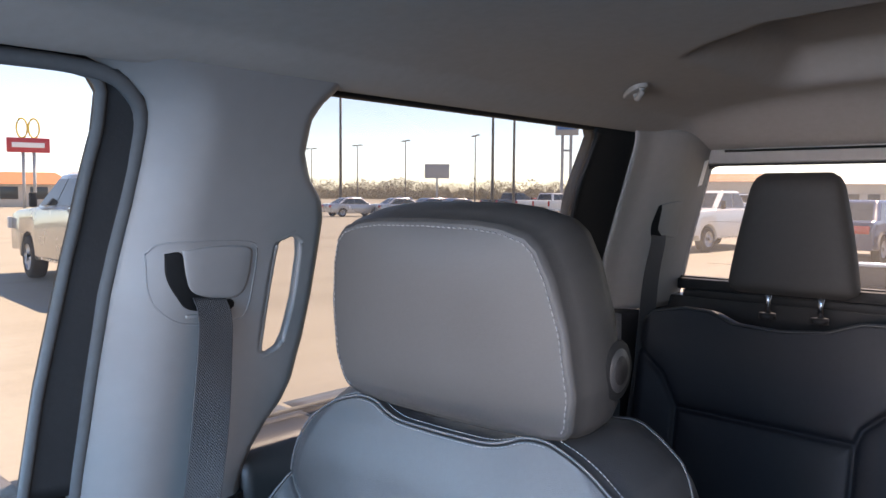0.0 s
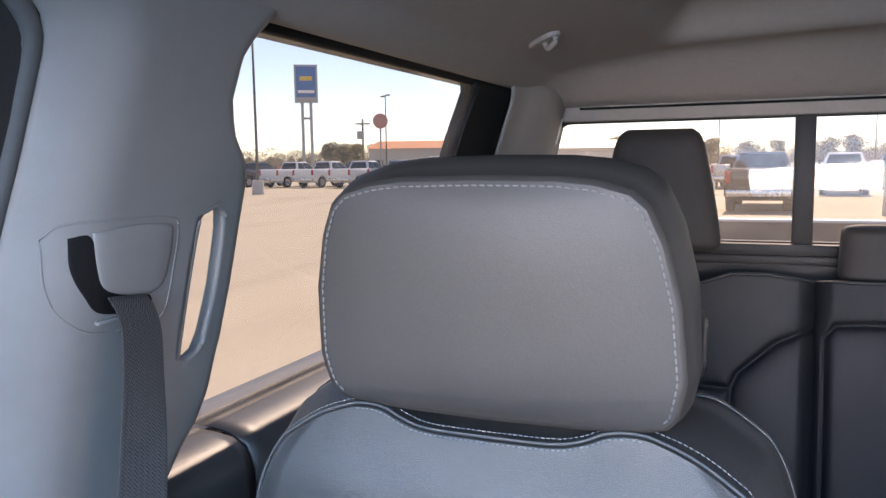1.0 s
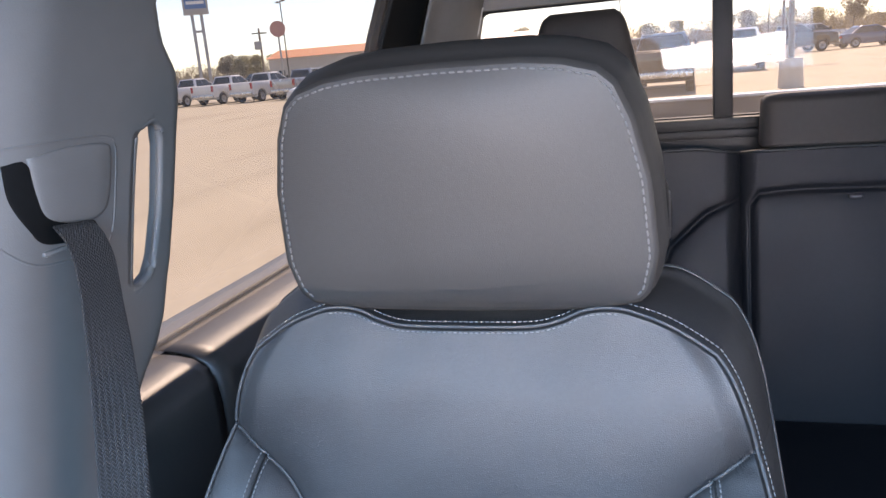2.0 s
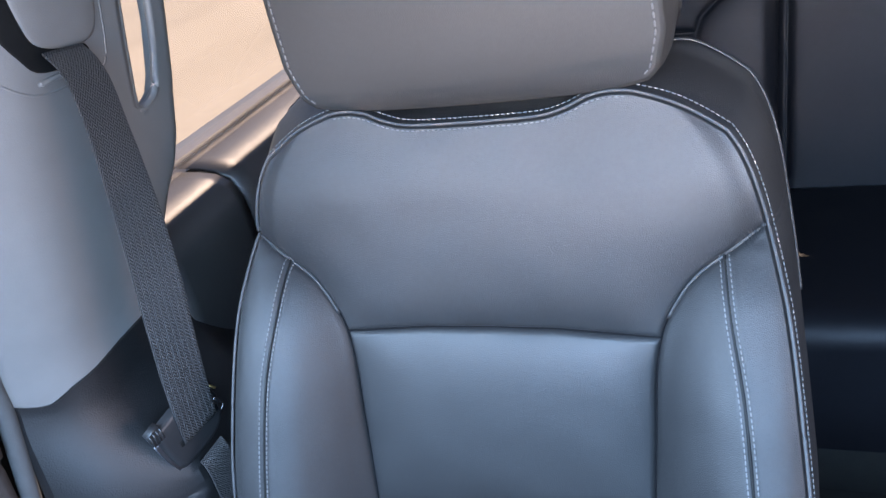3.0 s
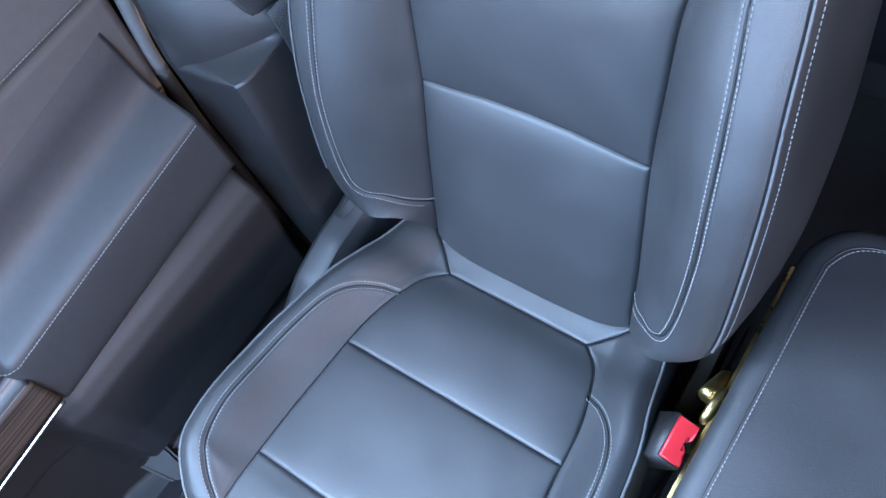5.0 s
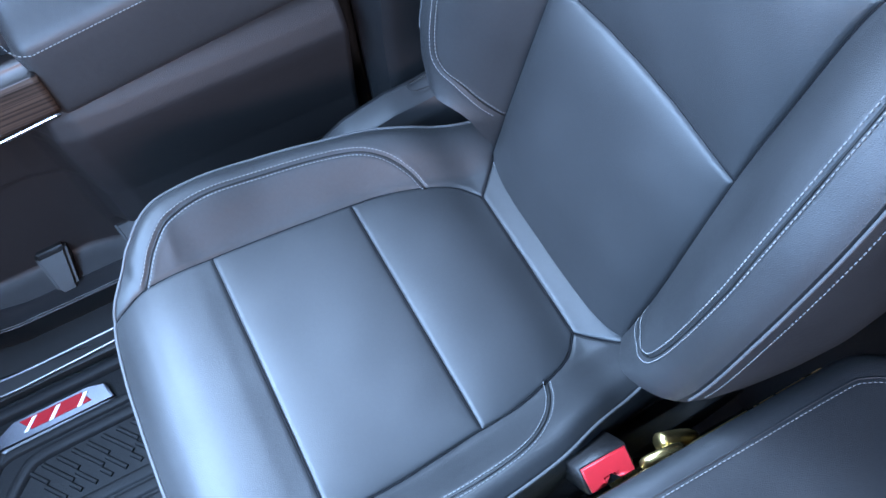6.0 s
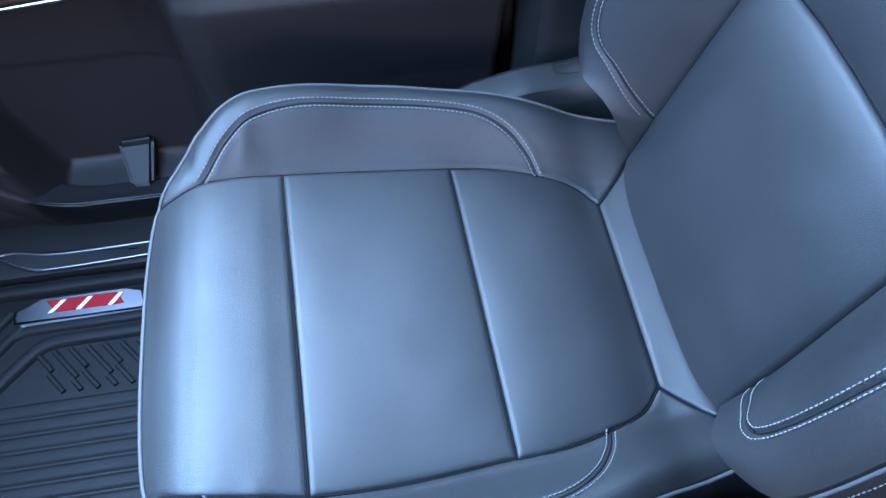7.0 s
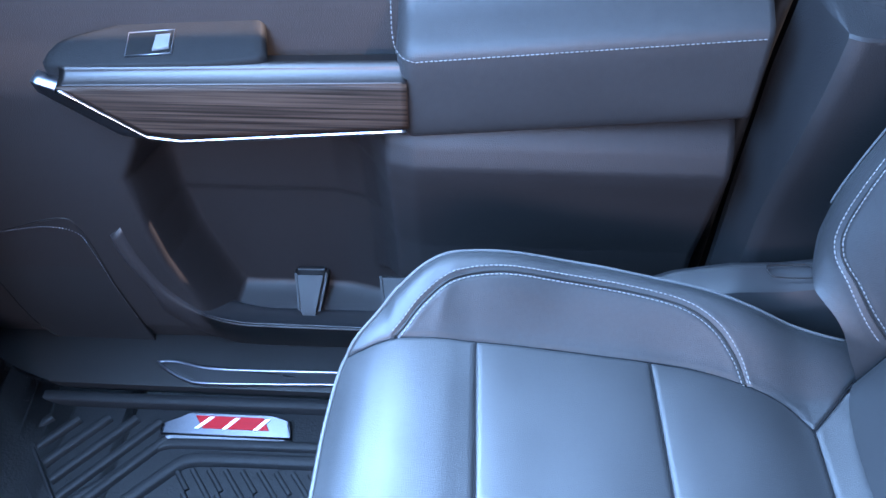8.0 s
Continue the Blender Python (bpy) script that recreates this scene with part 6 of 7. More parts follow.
# ---- outside: the lot, parked vehicles, lamp posts, signs, trees ----
def lot_material():
    m = material("sunlit_lot", (0.27, 0.243, 0.19), 0.9, bump=0.6, bump_scale=60, vary=0.10, vary_scale=0.35, grain=9)
    n, l = m.node_tree.nodes, m.node_tree.links
    b = n["Principled BSDF"]
    src = b.inputs["Base Color"].links[0].from_socket
    tc, st, rp, mx = n.new("ShaderNodeTexCoord"), n.new("ShaderNodeTexNoise"), n.new("ShaderNodeValToRGB"), n.new("ShaderNodeMix")
    mp = n.new("ShaderNodeMapping")
    mp.inputs["Scale"].default_value = (0.5, 0.12, 1)
    mp.inputs["Rotation"].default_value = (0, 0, 0.4)
    st.inputs["Scale"].default_value, st.inputs["Detail"].default_value = 1.0, 6
    rp.color_ramp.elements[0].position, rp.color_ramp.elements[1].position = 0.5, 0.72
    mx.data_type = 'RGBA'
    mx.blend_type = 'MULTIPLY'
    l.new(tc.outputs["Object"], mp.inputs[0])
    l.new(mp.outputs[0], st.inputs["Vector"])
    l.new(st.outputs["Fac"], rp.inputs[0])
    rp.color_ramp.elements[0].color, rp.color_ramp.elements[1].color = (1, 1, 1, 1), (0.72, 0.70, 0.68, 1)
    mx.inputs["Factor"].default_value = 0.7
    l.new(src, mx.inputs["A"])
    l.new(rp.outputs[0], mx.inputs["B"])
    l.new(mx.outputs["Result"], b.inputs["Base Color"])
    return m


LOT = lot_material()
n = 41
xs = np.sign(np.linspace(-1, 1, n)) * np.abs(np.linspace(-1, 1, n)) ** 2.2 * 2500
gv = [(x, y, 0.0) for y in xs for x in xs]
ground = solid("ground", gv, grid_faces(n, n), LOT)
tagged(ground, "sunlit tan asphalt of a car lot", "ground", kind="structure")

PAINTS = {}


def paint(name, colour, rough=0.22, metal=0.0):
    if name not in PAINTS:
        PAINTS[name] = material(name + "_car_paint", colour, rough, metal, vary=0.04, vary_scale=1.5, coat=0.6)
    return PAINTS[name]


CAR_GLASS = material("car_window_glass", (0.025, 0.035, 0.04), 0.06, vary=0.1, vary_scale=2)
TYRE = material("tyre_rubber", (0.02, 0.02, 0.02), 0.8, vary=0.2, vary_scale=8)
RIM = material("alloy_rim", (0.42, 0.42, 0.43), 0.35, 0.8, vary=0.1)
TAIL = material("tail_lamp_red", (0.45, 0.015, 0.015), 0.25, vary=0.1)
LAMP_CLEAR = material("headlamp_lens", (0.6, 0.62, 0.63), 0.15, vary=0.1)
BUMPER = material("chrome_bumper", (0.55, 0.55, 0.56), 0.25, 0.9, vary=0.1)


def wheel(parent, x, y, r, wide):
    """A tyre with rounded shoulders and a dished five-spoke rim."""
    s = 1 if x > 0 else -1
    prof_ = [(-0.5, 0.62), (-0.5, 0.88), (-0.42, 0.97), (-0.25, 1.0), (0.25, 1.0), (0.42, 0.97), (0.5, 0.88), (0.5, 0.62)]
    seg = 28
    v = [(x + wide * a, y + r * b * math.cos(t), r + r * b * math.sin(t)) for t in np.linspace(0, 2 * math.pi, seg, endpoint=False) for a, b in prof_]
    m = len(prof_)
    f = [(i * m + k, i * m + k + 1, ((i + 1) % seg) * m + k + 1, ((i + 1) % seg) * m + k) for i in range(seg) for k in range(m - 1)]
    tyre = solid("wheel", v, f, TYRE, parent)
    v, f = [], []
    for i in range(seg):
        t = 2 * math.pi * i / seg
        dish = 0.42 if (i * 10 // seg) % 2 else 0.28
        v += [(x + s * wide * 0.5, y + r * 0.64 * math.cos(t), r + r * 0.64 * math.sin(t)), (x + s * wide * dish, y + r * 0.56 * math.cos(t), r + r * 0.56 * math.sin(t)),
              (x + s * wide * (dish + 0.06), y + r * 0.16 * math.cos(t), r + r * 0.16 * math.sin(t))]
    f = [(i * 3 + k, i * 3 + k + 1, ((i + 1) % seg) * 3 + k + 1, ((i + 1) % seg) * 3 + k) for i in range(seg) for k in range(2)] + [tuple(i * 3 + 2 for i in range(seg))]
    solid("rim", v, f, RIM, tyre)


def arch(cy, r, n=12):
    return [(cy + r * math.cos(t), 0.36 + r * math.sin(t)) for t in np.linspace(math.pi, 0, n)]


def hull(profile, half, crown, mat, parent, name, rows=((1.0, 0.0), (0.985, 0.02), (0.93, 0.05))):
    """A body shell: the side profile swept across the width, its edges drawn in towards the sides."""
    p = np.array(profile, float)
    o_ = outward(p)
    rings = []
    for w, ins in list(rows)[::1]:
        rings.append([(half * w, *(p[k] - o_[k] * (0.02 - ins) * -1)) for k in range(len(p))])
    right = [[(a, b, c) for a, b, c in (( half * w, *(p[k] - o_[k] * ((1 - w) * -0.0 + (0.05 if w == 1.0 else 0.02 if w > 0.97 else 0.0)))) for k in range(len(p)))] for w, ins in rows]
    rings = right + [[(-a, b, c) for a, b, c in r_] for r_ in right[::-1]]
    m = len(p)
    v = [q for r_ in rings for q in r_]
    f = grid_faces(m, len(rings), close_u=True)
    f += [tuple(range(m))[::-1], tuple((len(rings) - 1) * m + k for k in range(m))]
    ob = solid(name, v, f, mat, parent)
    bm = bmesh.new()
    bm.from_mesh(ob.data)
    bmesh.ops.triangulate(bm, faces=[q for q in bm.faces if len(q.verts) > 4])
    bmesh.ops.recalc_face_normals(bm, faces=bm.faces[:])
    bm.to_mesh(ob.data)
    bm.free()
    return sharp(ob, 28)


def house(base, roof, zb, zr, wb, wr, mat, parent, name="cabin"):
    """The cabin above the belt line: front and rear ends (y) at the belt and at the roof."""
    rings = []
    for k, t in enumerate((0, 0.5, 0.86, 0.96, 1.0)):
        w = wb + (wr - wb) * t - (0.05 if t == 1.0 else 0)
        y0, y1 = base[0] + (roof[0] - base[0]) * t, base[1] + (roof[1] - base[1]) * t
        if t == 1.0:
            y0, y1 = y0 + 0.06, y1 - 0.06
        c = 0.10
        ring_ = []
        for cx, cy, s0 in ((w - c, y1 - c, 0), (-w + c, y1 - c, 90), (-w + c, y0 + c, 180), (w - c, y0 + c, 270)):
            ring_ += [(cx + c * math.cos(radians(s0 + q)), cy + c * math.sin(radians(s0 + q)), zb + (zr - zb) * t) for q in (0, 45, 90)]
        rings.append(ring_)
    return sharp(ring_shell([np.array(q) for q in rings[0]], [[np.array(q) for q in r_] for r_ in rings[1:]], name, mat, parent), 40)


def cab_windows(parent, base, roof, zb, zr, wb, wr, splits, out=0.012):
    """Panes on the cabin's sloping sides, front and rear."""
    lerp = lambda a, b, t: a + (b - a) * t
    for s in (1, -1):
        for a, b in zip(splits[:-1], splits[1:]):
            q = []
            for t, u in ((0.08, a), (0.08, b), (0.86, b), (0.86, a)):
                y0, y1 = lerp(base[0], roof[0], t), lerp(base[1], roof[1], t)
                q.append(np.array((s * (lerp(wb, wr, t) + out), lerp(y0 + 0.1, y1 - 0.1, u) + (0.02 if u == a else -0.02), lerp(zb, zr, t))))
            solid("side_window", q + [p - np.array((s * 0.02, 0, 0)) for p in q], [(0, 1, 2, 3), (0, 4, 5, 1), (1, 5, 6, 2), (2, 6, 7, 3), (3, 7, 4, 0)], CAR_GLASS, parent, smooth=False)
    for k, nm in ((0, "rear_window"), (1, "windscreen")):
        q = []
        for t, u in ((0.08, -0.9), (0.08, 0.9), (0.87, 0.86), (0.87, -0.86)):
            y = lerp(base[k], roof[k], t) + (out if k else -out)
            q.append(np.array((u * (lerp(wb, wr, t) - 0.04), y, lerp(zb, zr, t))))
        d = np.array((0, -0.02 if k else 0.02, 0))
        solid(nm, q + [p + d for p in q], [(0, 1, 2, 3), (0, 4, 5, 1), (1, 5, 6, 2), (2, 6, 7, 3), (3, 7, 4, 0)], CAR_GLASS, parent, smooth=False)


def pickup(colour, label, cap=False, group="pickups in the lot"):
    """A crew-cab pickup, front towards +y, wheels on z = 0."""
    t = thing("pickup_truck", label, "pickup truck", group=group)
    L0, L1 = -2.95, 2.95
    prof_ = [(L0, 0.62), (L0 + 0.02, 0.5)] + [(-2.5, 0.5)] + arch(-1.95, 0.5) + [(-1.4, 0.42), (1.2, 0.42)] + arch(1.75, 0.5) + [(2.35, 0.5), (2.9, 0.48), (L1, 0.7), (2.93, 1.05), (2.8, 1.2), (2.4, 1.27), (1.25, 1.33), (-0.75, 1.34), (-0.8, 1.38), (-2.88, 1.38), (L0, 1.33)]
    hull(prof_, 1.0, 0.02, colour, t, "body")
    base, roof_ = (-0.82, 1.3), (-0.62, 0.45)
    house(base, roof_, 1.33, 1.92, 0.93, 0.72, colour, t)
    cab_windows(t, base, roof_, 1.33, 1.92, 0.93, 0.72, (0.0, 0.46, 1.0))
    if cap:
        house((-2.9, -0.84), (-2.8, -0.86), 1.38, 1.9, 0.93, 0.8, colour, t, "bed_cap")
        cab_windows(t, (-2.9, -0.84), (-2.8, -0.86), 1.38, 1.9, 0.93, 0.8, (0.05, 0.95))
    else:
        box("bed_floor", (-0.86, -2.8, 1.382), (0.86, -0.9, 1.388), TYRE, t, 0)
    for x_ in (-0.86, 0.86):
        for y_ in (-1.95, 1.75):
            wheel(t, x_, y_, 0.4, 0.28)
    box("rear_bumper", (-0.95, -3.06, 0.52), (0.95, -2.93, 0.72), BUMPER, t, 0.03)
    box("front_bumper", (-0.96, 2.9, 0.48), (0.96, 3.03, 0.72), BUMPER, t, 0.03)
    box("grille", (-0.62, 2.9, 0.78), (0.62, 2.97, 1.08), TYRE, t, 0.02)
    box("plate_bar", (-0.16, -3.075, 0.6), (0.16, -3.06, 0.7), WHITE_PAINT, t, 0.004)
    box("tailgate_panel", (-0.74, -2.972, 0.82), (0.74, -2.945, 1.3), colour, t, 0.012)
    for x_ in (-0.9, 0.9):
        box("tail_lamp", (x_ - 0.085, -2.985, 0.92), (x_ + 0.085, -2.88, 1.32), TAIL, t, 0.02)
        box("headlamp", (x_ - 0.16, 2.84, 0.9), (x_ + 0.1, 2.965, 1.12), LAMP_CLEAR, t, 0.02)
        box("door_mirror", (x_ * 1.1 - 0.06 + math.copysign(0.07, x_), 0.95, 1.34), (x_ * 1.1 + 0.06 + math.copysign(0.07, x_), 1.08, 1.6), TYRE, t, 0.03)
        box("side_step", (x_ - 0.08, -0.9, 0.4), (x_ + 0.1, 1.1, 0.45), BUMPER, t, 0.01)
    return t


def saloon(colour, label, low=False, group="cars in the lot"):
    """A four-door car, or a lower coupe, front towards +y."""
    t = thing("car", label, "car", group=group)
    prof_ = [(-2.36, 0.55), (-2.34, 0.34)] + [(-1.85, 0.3)] + [(-1.42 + 0.37 * math.cos(a), 0.31 + 0.37 * math.sin(a)) for a in np.linspace(math.pi, 0, 10)] + [(-0.9, 0.26), (0.9, 0.26)] + \
        [(1.42 + 0.37 * math.cos(a), 0.31 + 0.37 * math.sin(a)) for a in np.linspace(math.pi, 0, 10)] + [(1.9, 0.28), (2.3, 0.3), (2.38, 0.55), (2.3, 0.72), (1.9, 0.84), (1.0, 0.95), (-1.2, 0.98), (-1.9, 1.0), (-2.28, 0.96), (-2.38, 0.78)]
    hull(prof_, 0.92, 0.02, colour, t, "body")
    base, roof_ = ((-1.75, 1.15), (-0.95, 0.25)) if not low else ((-1.7, 0.9), (-0.8, 0.05))
    zr = 1.46 if not low else 1.42
    house(base, roof_, 0.95, zr, 0.84, 0.62, colour, t)
    cab_windows(t, base, roof_, 0.95, zr, 0.84, 0.62, (0.02, 0.5, 0.98))
    for x_ in (-0.8, 0.8):
        for y_ in (-1.42, 1.42):
            wheel(t, x_, y_, 0.33, 0.22)
    for x_ in (-0.68, 0.68):
        box("tail_lamp", (x_ - 0.18, -2.4, 0.7), (x_ + 0.18, -2.3, 0.88), TAIL, t, 0.03)
        box("headlamp", (x_ - 0.17, 2.2, 0.58), (x_ + 0.17, 2.385, 0.7), LAMP_CLEAR if not low else TYRE, t, 0.03)
        box("door_mirror", (x_ * 1.35 - 0.07, 0.72, 0.95), (x_ * 1.35 + 0.07, 0.84, 1.07), colour, t, 0.03)
    box("grille", (-0.5, 2.28, 0.42), (0.5, 2.395, 0.56), TYRE, t, 0.03)
    if low:
        box("bonnet_scoop", (-0.25, 1.2, 0.92), (0.25, 1.7, 0.955), TYRE, t, 0.01)
    return t


WHITE, SILVER, BLACK = paint("white", (0.75, 0.75, 0.74)), paint("silver", (0.42, 0.43, 0.45), 0.25, 0.5), paint("black", (0.02, 0.02, 0.022))
BLUE, RED = paint("dark_blue", (0.03, 0.06, 0.14)), paint("red", (0.38, 0.02, 0.02))
SAND = paint("pewter", (0.33, 0.32, 0.30), 0.25, 0.5)

white_pickup = pickup(WHITE, "white crew-cab pickup parked on the lot")
silver_pickup = pickup(SILVER, "silver crew-cab pickup parked on the lot")
dark_pickup = pickup(BLACK, "black crew-cab pickup parked on the lot")
capped = pickup(WHITE, "white pickup with a bed cap parked on the lot", cap=True)
pewter = pickup(SAND, "pewter crew-cab pickup with chrome steps on the lot")
sedan_w = saloon(SILVER, "pale silver saloon parked on the lot")
sedan_b = saloon(BLUE, "dark blue saloon parked on the lot")
sedan_r = saloon(RED, "red saloon parked on the lot")
coupe = saloon(paint("graphite", (0.09, 0.092, 0.1), 0.2, 0.5), "graphite grey coupe with a black bonnet scoop", low=True)
spot = lambda x_, y_, head: pose(x_, y_, 0, 0, 0, -head)     # head: degrees from +y towards +x
dark_pickup.matrix_world = spot(-37.5, 52, 8)
white_pickup.matrix_world = spot(-33.6, 51.6, 10)
for x_, y_, hd_ in ((-30.4, 51.2, 9), (-27.1, 50.8, 10), (-14.6, 50.4, 8)):
    copy_thing(white_pickup, spot(x_, y_, hd_))
silver_pickup.matrix_world = spot(-23.8, 50.4, 9)
capped.matrix_world = spot(-20.6, 49.6, 9)
copy_thing(white_pickup, spot(-17.5, 50.2, 9))
sedan_w.matrix_world = spot(-42.4, 43.8, 18)
copy_thing(sedan_w, spot(-44.6, 40.6, 14))
sedan_b.matrix_world = spot(-41.5, 46.5, 16)
copy_thing(sedan_b, spot(-38.6, 46.4, 18))
copy_thing(sedan_w, spot(-56.0, 51.0, -60))
sedan_r.matrix_world = spot(-43.4, 49.6, 10)
copy_thing(sedan_r, spot(-44.0, 64.0, -60))
copy_thing(sedan_b, spot(-58.0, 60.0, -60))
copy_thing(sedan_w, spot(-48.0, 66.0, -60))
copy_thing(dark_pickup, spot(-36.0, 66.0, -60))
# row seen through the back window
copy_thing(white_pickup, spot(-9.95, 25.0, 187))
copy_thing(sedan_b, spot(-4.96, 23.85, 5) @ Matrix.Diagonal((1.05, 1.05, 1.14, 1)))
copy_thing(dark_pickup, spot(-12.6, 47.0, 6))
copy_thing(silver_pickup, spot(-5.0, 44.6, 26))
coupe.matrix_world = spot(-2.5, 25.8, 186)
copy_thing(dark_pickup, spot(0.15, 28.6, 2))
copy_thing(silver_pickup, spot(-1.4, 49.0, 4))
copy_thing(white_pickup, spot(3.7, 40.8, 4))
copy_thing(sedan_r, spot(-8.8, 52.0, 70))
for x_, y_, hd_, src in ((8.6, 60.0, 70, dark_pickup), (14.0, 62.0, 74, sedan_b), (20.0, 63.0, 72, sedan_r), (11.5, 70.0, 70, silver_pickup)):
    copy_thing(src, spot(x_, y_, hd_))
# pickup abreast of the front passenger window
pewter.matrix_world = spot(-13.94, 6.47, -82.7) @ Matrix.Diagonal((1.06, 1.06, 1.07, 1))

# the truck's own load bed behind the cab
bed = thing("truck_bed", "dark lined load bed with tailgate behind the cab", "truck bed", at=(XC, 2.2, 0.7))
QA = np.array(bed.location)
BEDLINE = material("black_bed_liner", (0.06, 0.06, 0.065), 0.45, bump=0.6, bump_scale=120, vary=0.2, vary_scale=4)
for x0, x1 in ((-0.50, -0.40), (flip_x(-0.40), flip_x(-0.50))):
    box("bed_side", np.array((x0, 1.34, 0.72)) - QA, np.array((x1, 3.22, 1.395)) - QA, BEDLINE, bed, 0.02)
tg = box("tailgate", np.array((-0.40, 3.14, 0.76)) - QA, np.array((flip_x(-0.40), 3.22, 1.425)) - QA, BEDLINE, bed, 0.015)
box("top_cap", np.array((-0.41, 3.12, 1.424)) - QA, np.array((flip_x(-0.41), 3.24, 1.436)) - QA, WHITE, tg, 0.003)
for k in range(3):
    box("stamped_rib", np.array((-0.30, 3.128, 0.92 + 0.16 * k)) - QA, np.array((flip_x(-0.30), 3.14, 1.02 + 0.16 * k)) - QA, BEDLINE, tg, 0.005)
box("bed_floor", np.array((-0.42, 1.34, 0.70)) - QA, np.array((flip_x(-0.42), 3.2, 0.74)) - QA, BEDLINE, bed, 0)
box("bulkhead", np.array((-0.40, 1.30, 0.72)) - QA, np.array((flip_x(-0.40), 1.36, 1.39)) - QA, BEDLINE, bed, 0.01)

# lamp posts
POLE = material("bronze_pole_paint", (0.10, 0.095, 0.09), 0.5, vary=0.15)
CONCRETE = material("pale_concrete", (0.5, 0.48, 0.45), 0.9, bump=0.5, bump_scale=40, vary=0.12, vary_scale=3)


def lamp_post(high, r=0.09, arms=2):
    t = thing("lamp_post", "tall dark lamp post with twin flat heads", "lamp post", group="lamp posts of the lot")
    tube("pole", [(0, 0, 0.5), (0, 0, high * 0.5), (0, 0, high)], [r, r * 0.85, r * 0.7], POLE, t, 10)
    bm = bmesh.new()
    bmesh.ops.create_cone(bm, cap_ends=True, segments=20, radius1=0.36, radius2=0.32, depth=0.85)
    bmesh.ops.translate(bm, verts=bm.verts[:], vec=(0, 0, 0.425))
    sharp(part("concrete_base", bm, CONCRETE, t))
    for s in (1, -1)[:arms]:
        tube("arm", [(0, 0, high - 0.1), (s * 0.5, 0, high - 0.05)], 0.04, POLE, t, 8)
        box("lamp_head", (s * 0.95 - 0.42, -0.2, high - 0.1), (s * 0.95 + 0.42, 0.2, high + 0.05), POLE, t, 0.04)
    return t


at_az = lambda az, far: (0.4 + far * math.sin(radians(az)), -0.55 + far * math.cos(radians(az)))
post = lamp_post(9.6)
post.matrix_world = pose(-27.15, 37.6, 0, 0, 0, 30)
tall = lamp_post(12.5, 0.13)
tall.matrix_world = pose(*at_az(-37.4, 62), 0, 0, 0, 40)
copy_thing(tall, pose(*at_az(-48.5, 66), 0, 0, 0, 40))
for az, far in ((-50.6, 138), (-47.3, 127), (-43.8, 115), (-38.7, 104), (-26.5, 93), (6.5, 120), (-3.0, 120)):
    copy_thing(post, pose(*at_az(az, far), 0, 0, 0, 40 + far))
copy_thing(post, pose(3.75, 25.0, 0, 0, 0, 10))
copy_thing(post, pose(6.2, 45.2, 0, 0, 0, 10))

# the blue pylon sign, a billboard, a round sign, the red roadside sign and low buildings
SIGN_BLUE, SIGN_GREY = material("sign_blue_face", (0.04, 0.17, 0.42), 0.4, vary=0.08, vary_scale=1), material("sign_grey_steel", (0.36, 0.37, 0.38), 0.5, vary=0.1)
SIGN_GOLD, SIGN_RED = material("sign_gold", (0.75, 0.5, 0.08), 0.4, vary=0.06), material("sign_red_face", (0.5, 0.03, 0.04), 0.4, vary=0.08, vary_scale=1)
pylon = thing("pylon_sign", "tall blue pylon sign on two grey posts", "sign")
pylon.matrix_world = pose(*at_az(-32.1, 118), 0, 0, 0, 32)
box("cabinet", (-1.7, -0.35, 10.7), (1.7, 0.35, 16.2), SIGN_GREY, pylon, 0.06)
box("blue_face", (-1.42, -0.39, 11.5), (1.42, -0.352, 15.9), SIGN_BLUE, pylon, 0.01)
box("gold_mark", (-0.9, -0.43, 13.9), (0.9, -0.392, 14.5), SIGN_GOLD, pylon, 0.02)
box("text_bar", (-1.2, -0.43, 12.1), (1.2, -0.392, 12.5), WHITE_PAINT, pylon, 0.02)
for x_ in (-0.62, 0.62):
    box("post", (x_ - 0.22, -0.22, 0.0), (x_ + 0.22, 0.22, 10.7), SIGN_GREY, pylon, 0.03)
box("tie", (-0.4, -0.15, 8.3), (0.4, 0.15, 8.6), SIGN_GREY, pylon, 0.02)
board = thing("billboard", "grey billboard on a single post", "billboard")
board.matrix_world = pose(*at_az(-41.5, 165), 0, 0, 0, 41)
box("panel", (-2.6, -0.2, 5.2), (2.6, 0.2, 8.2), SIGN_GREY, board, 0.05)
box("post", (-0.2, -0.2, 0.0), (0.2, 0.2, 5.2), SIGN_GREY, board, 0.02)
disc = thing("round_sign", "round pale red sign on a pole", "sign")
disc.matrix_world = pose(*at_az(-26.9, 90), 0, 0, 0, 27)
bm = bmesh.new()
bmesh.ops.create_cone(bm, cap_ends=True, segments=36, radius1=0.85, radius2=0.85, depth=0.25, matrix=Matrix.Translation((0, 0, 6.5)) @ Matrix.Rotation(radians(90), 4, 'X'))
sharp(part("face", bm, material("faded_red_sign", (0.5, 0.25, 0.22), 0.5), disc))
tube("post", [(0, 0.1, 0), (0, 0.1, 7)], 0.1, SIGN_GREY, disc, 8)
utility = thing("utility_pole", "wooden utility pole with crossarm", "utility pole")
utility.matrix_world = pose(*at_az(-28.15, 120), 0, 0, 0, 28)
tube("pole", [(0, 0, 0), (0, 0, 8.4)], 0.15, material("weathered_pole_wood", (0.2, 0.15, 0.11), 0.9), utility, 8)
box("crossarm", (-1.1, -0.08, 7.6), (1.1, 0.08, 7.8), POLE, utility, 0.02)
box("transformer", (-0.9, -0.35, 5.4), (0.2, 0.35, 6.6), SIGN_GREY, utility, 0.1)
road_sign = thing("roadside_sign", "red roadside sign topped by a yellow shape", "sign")
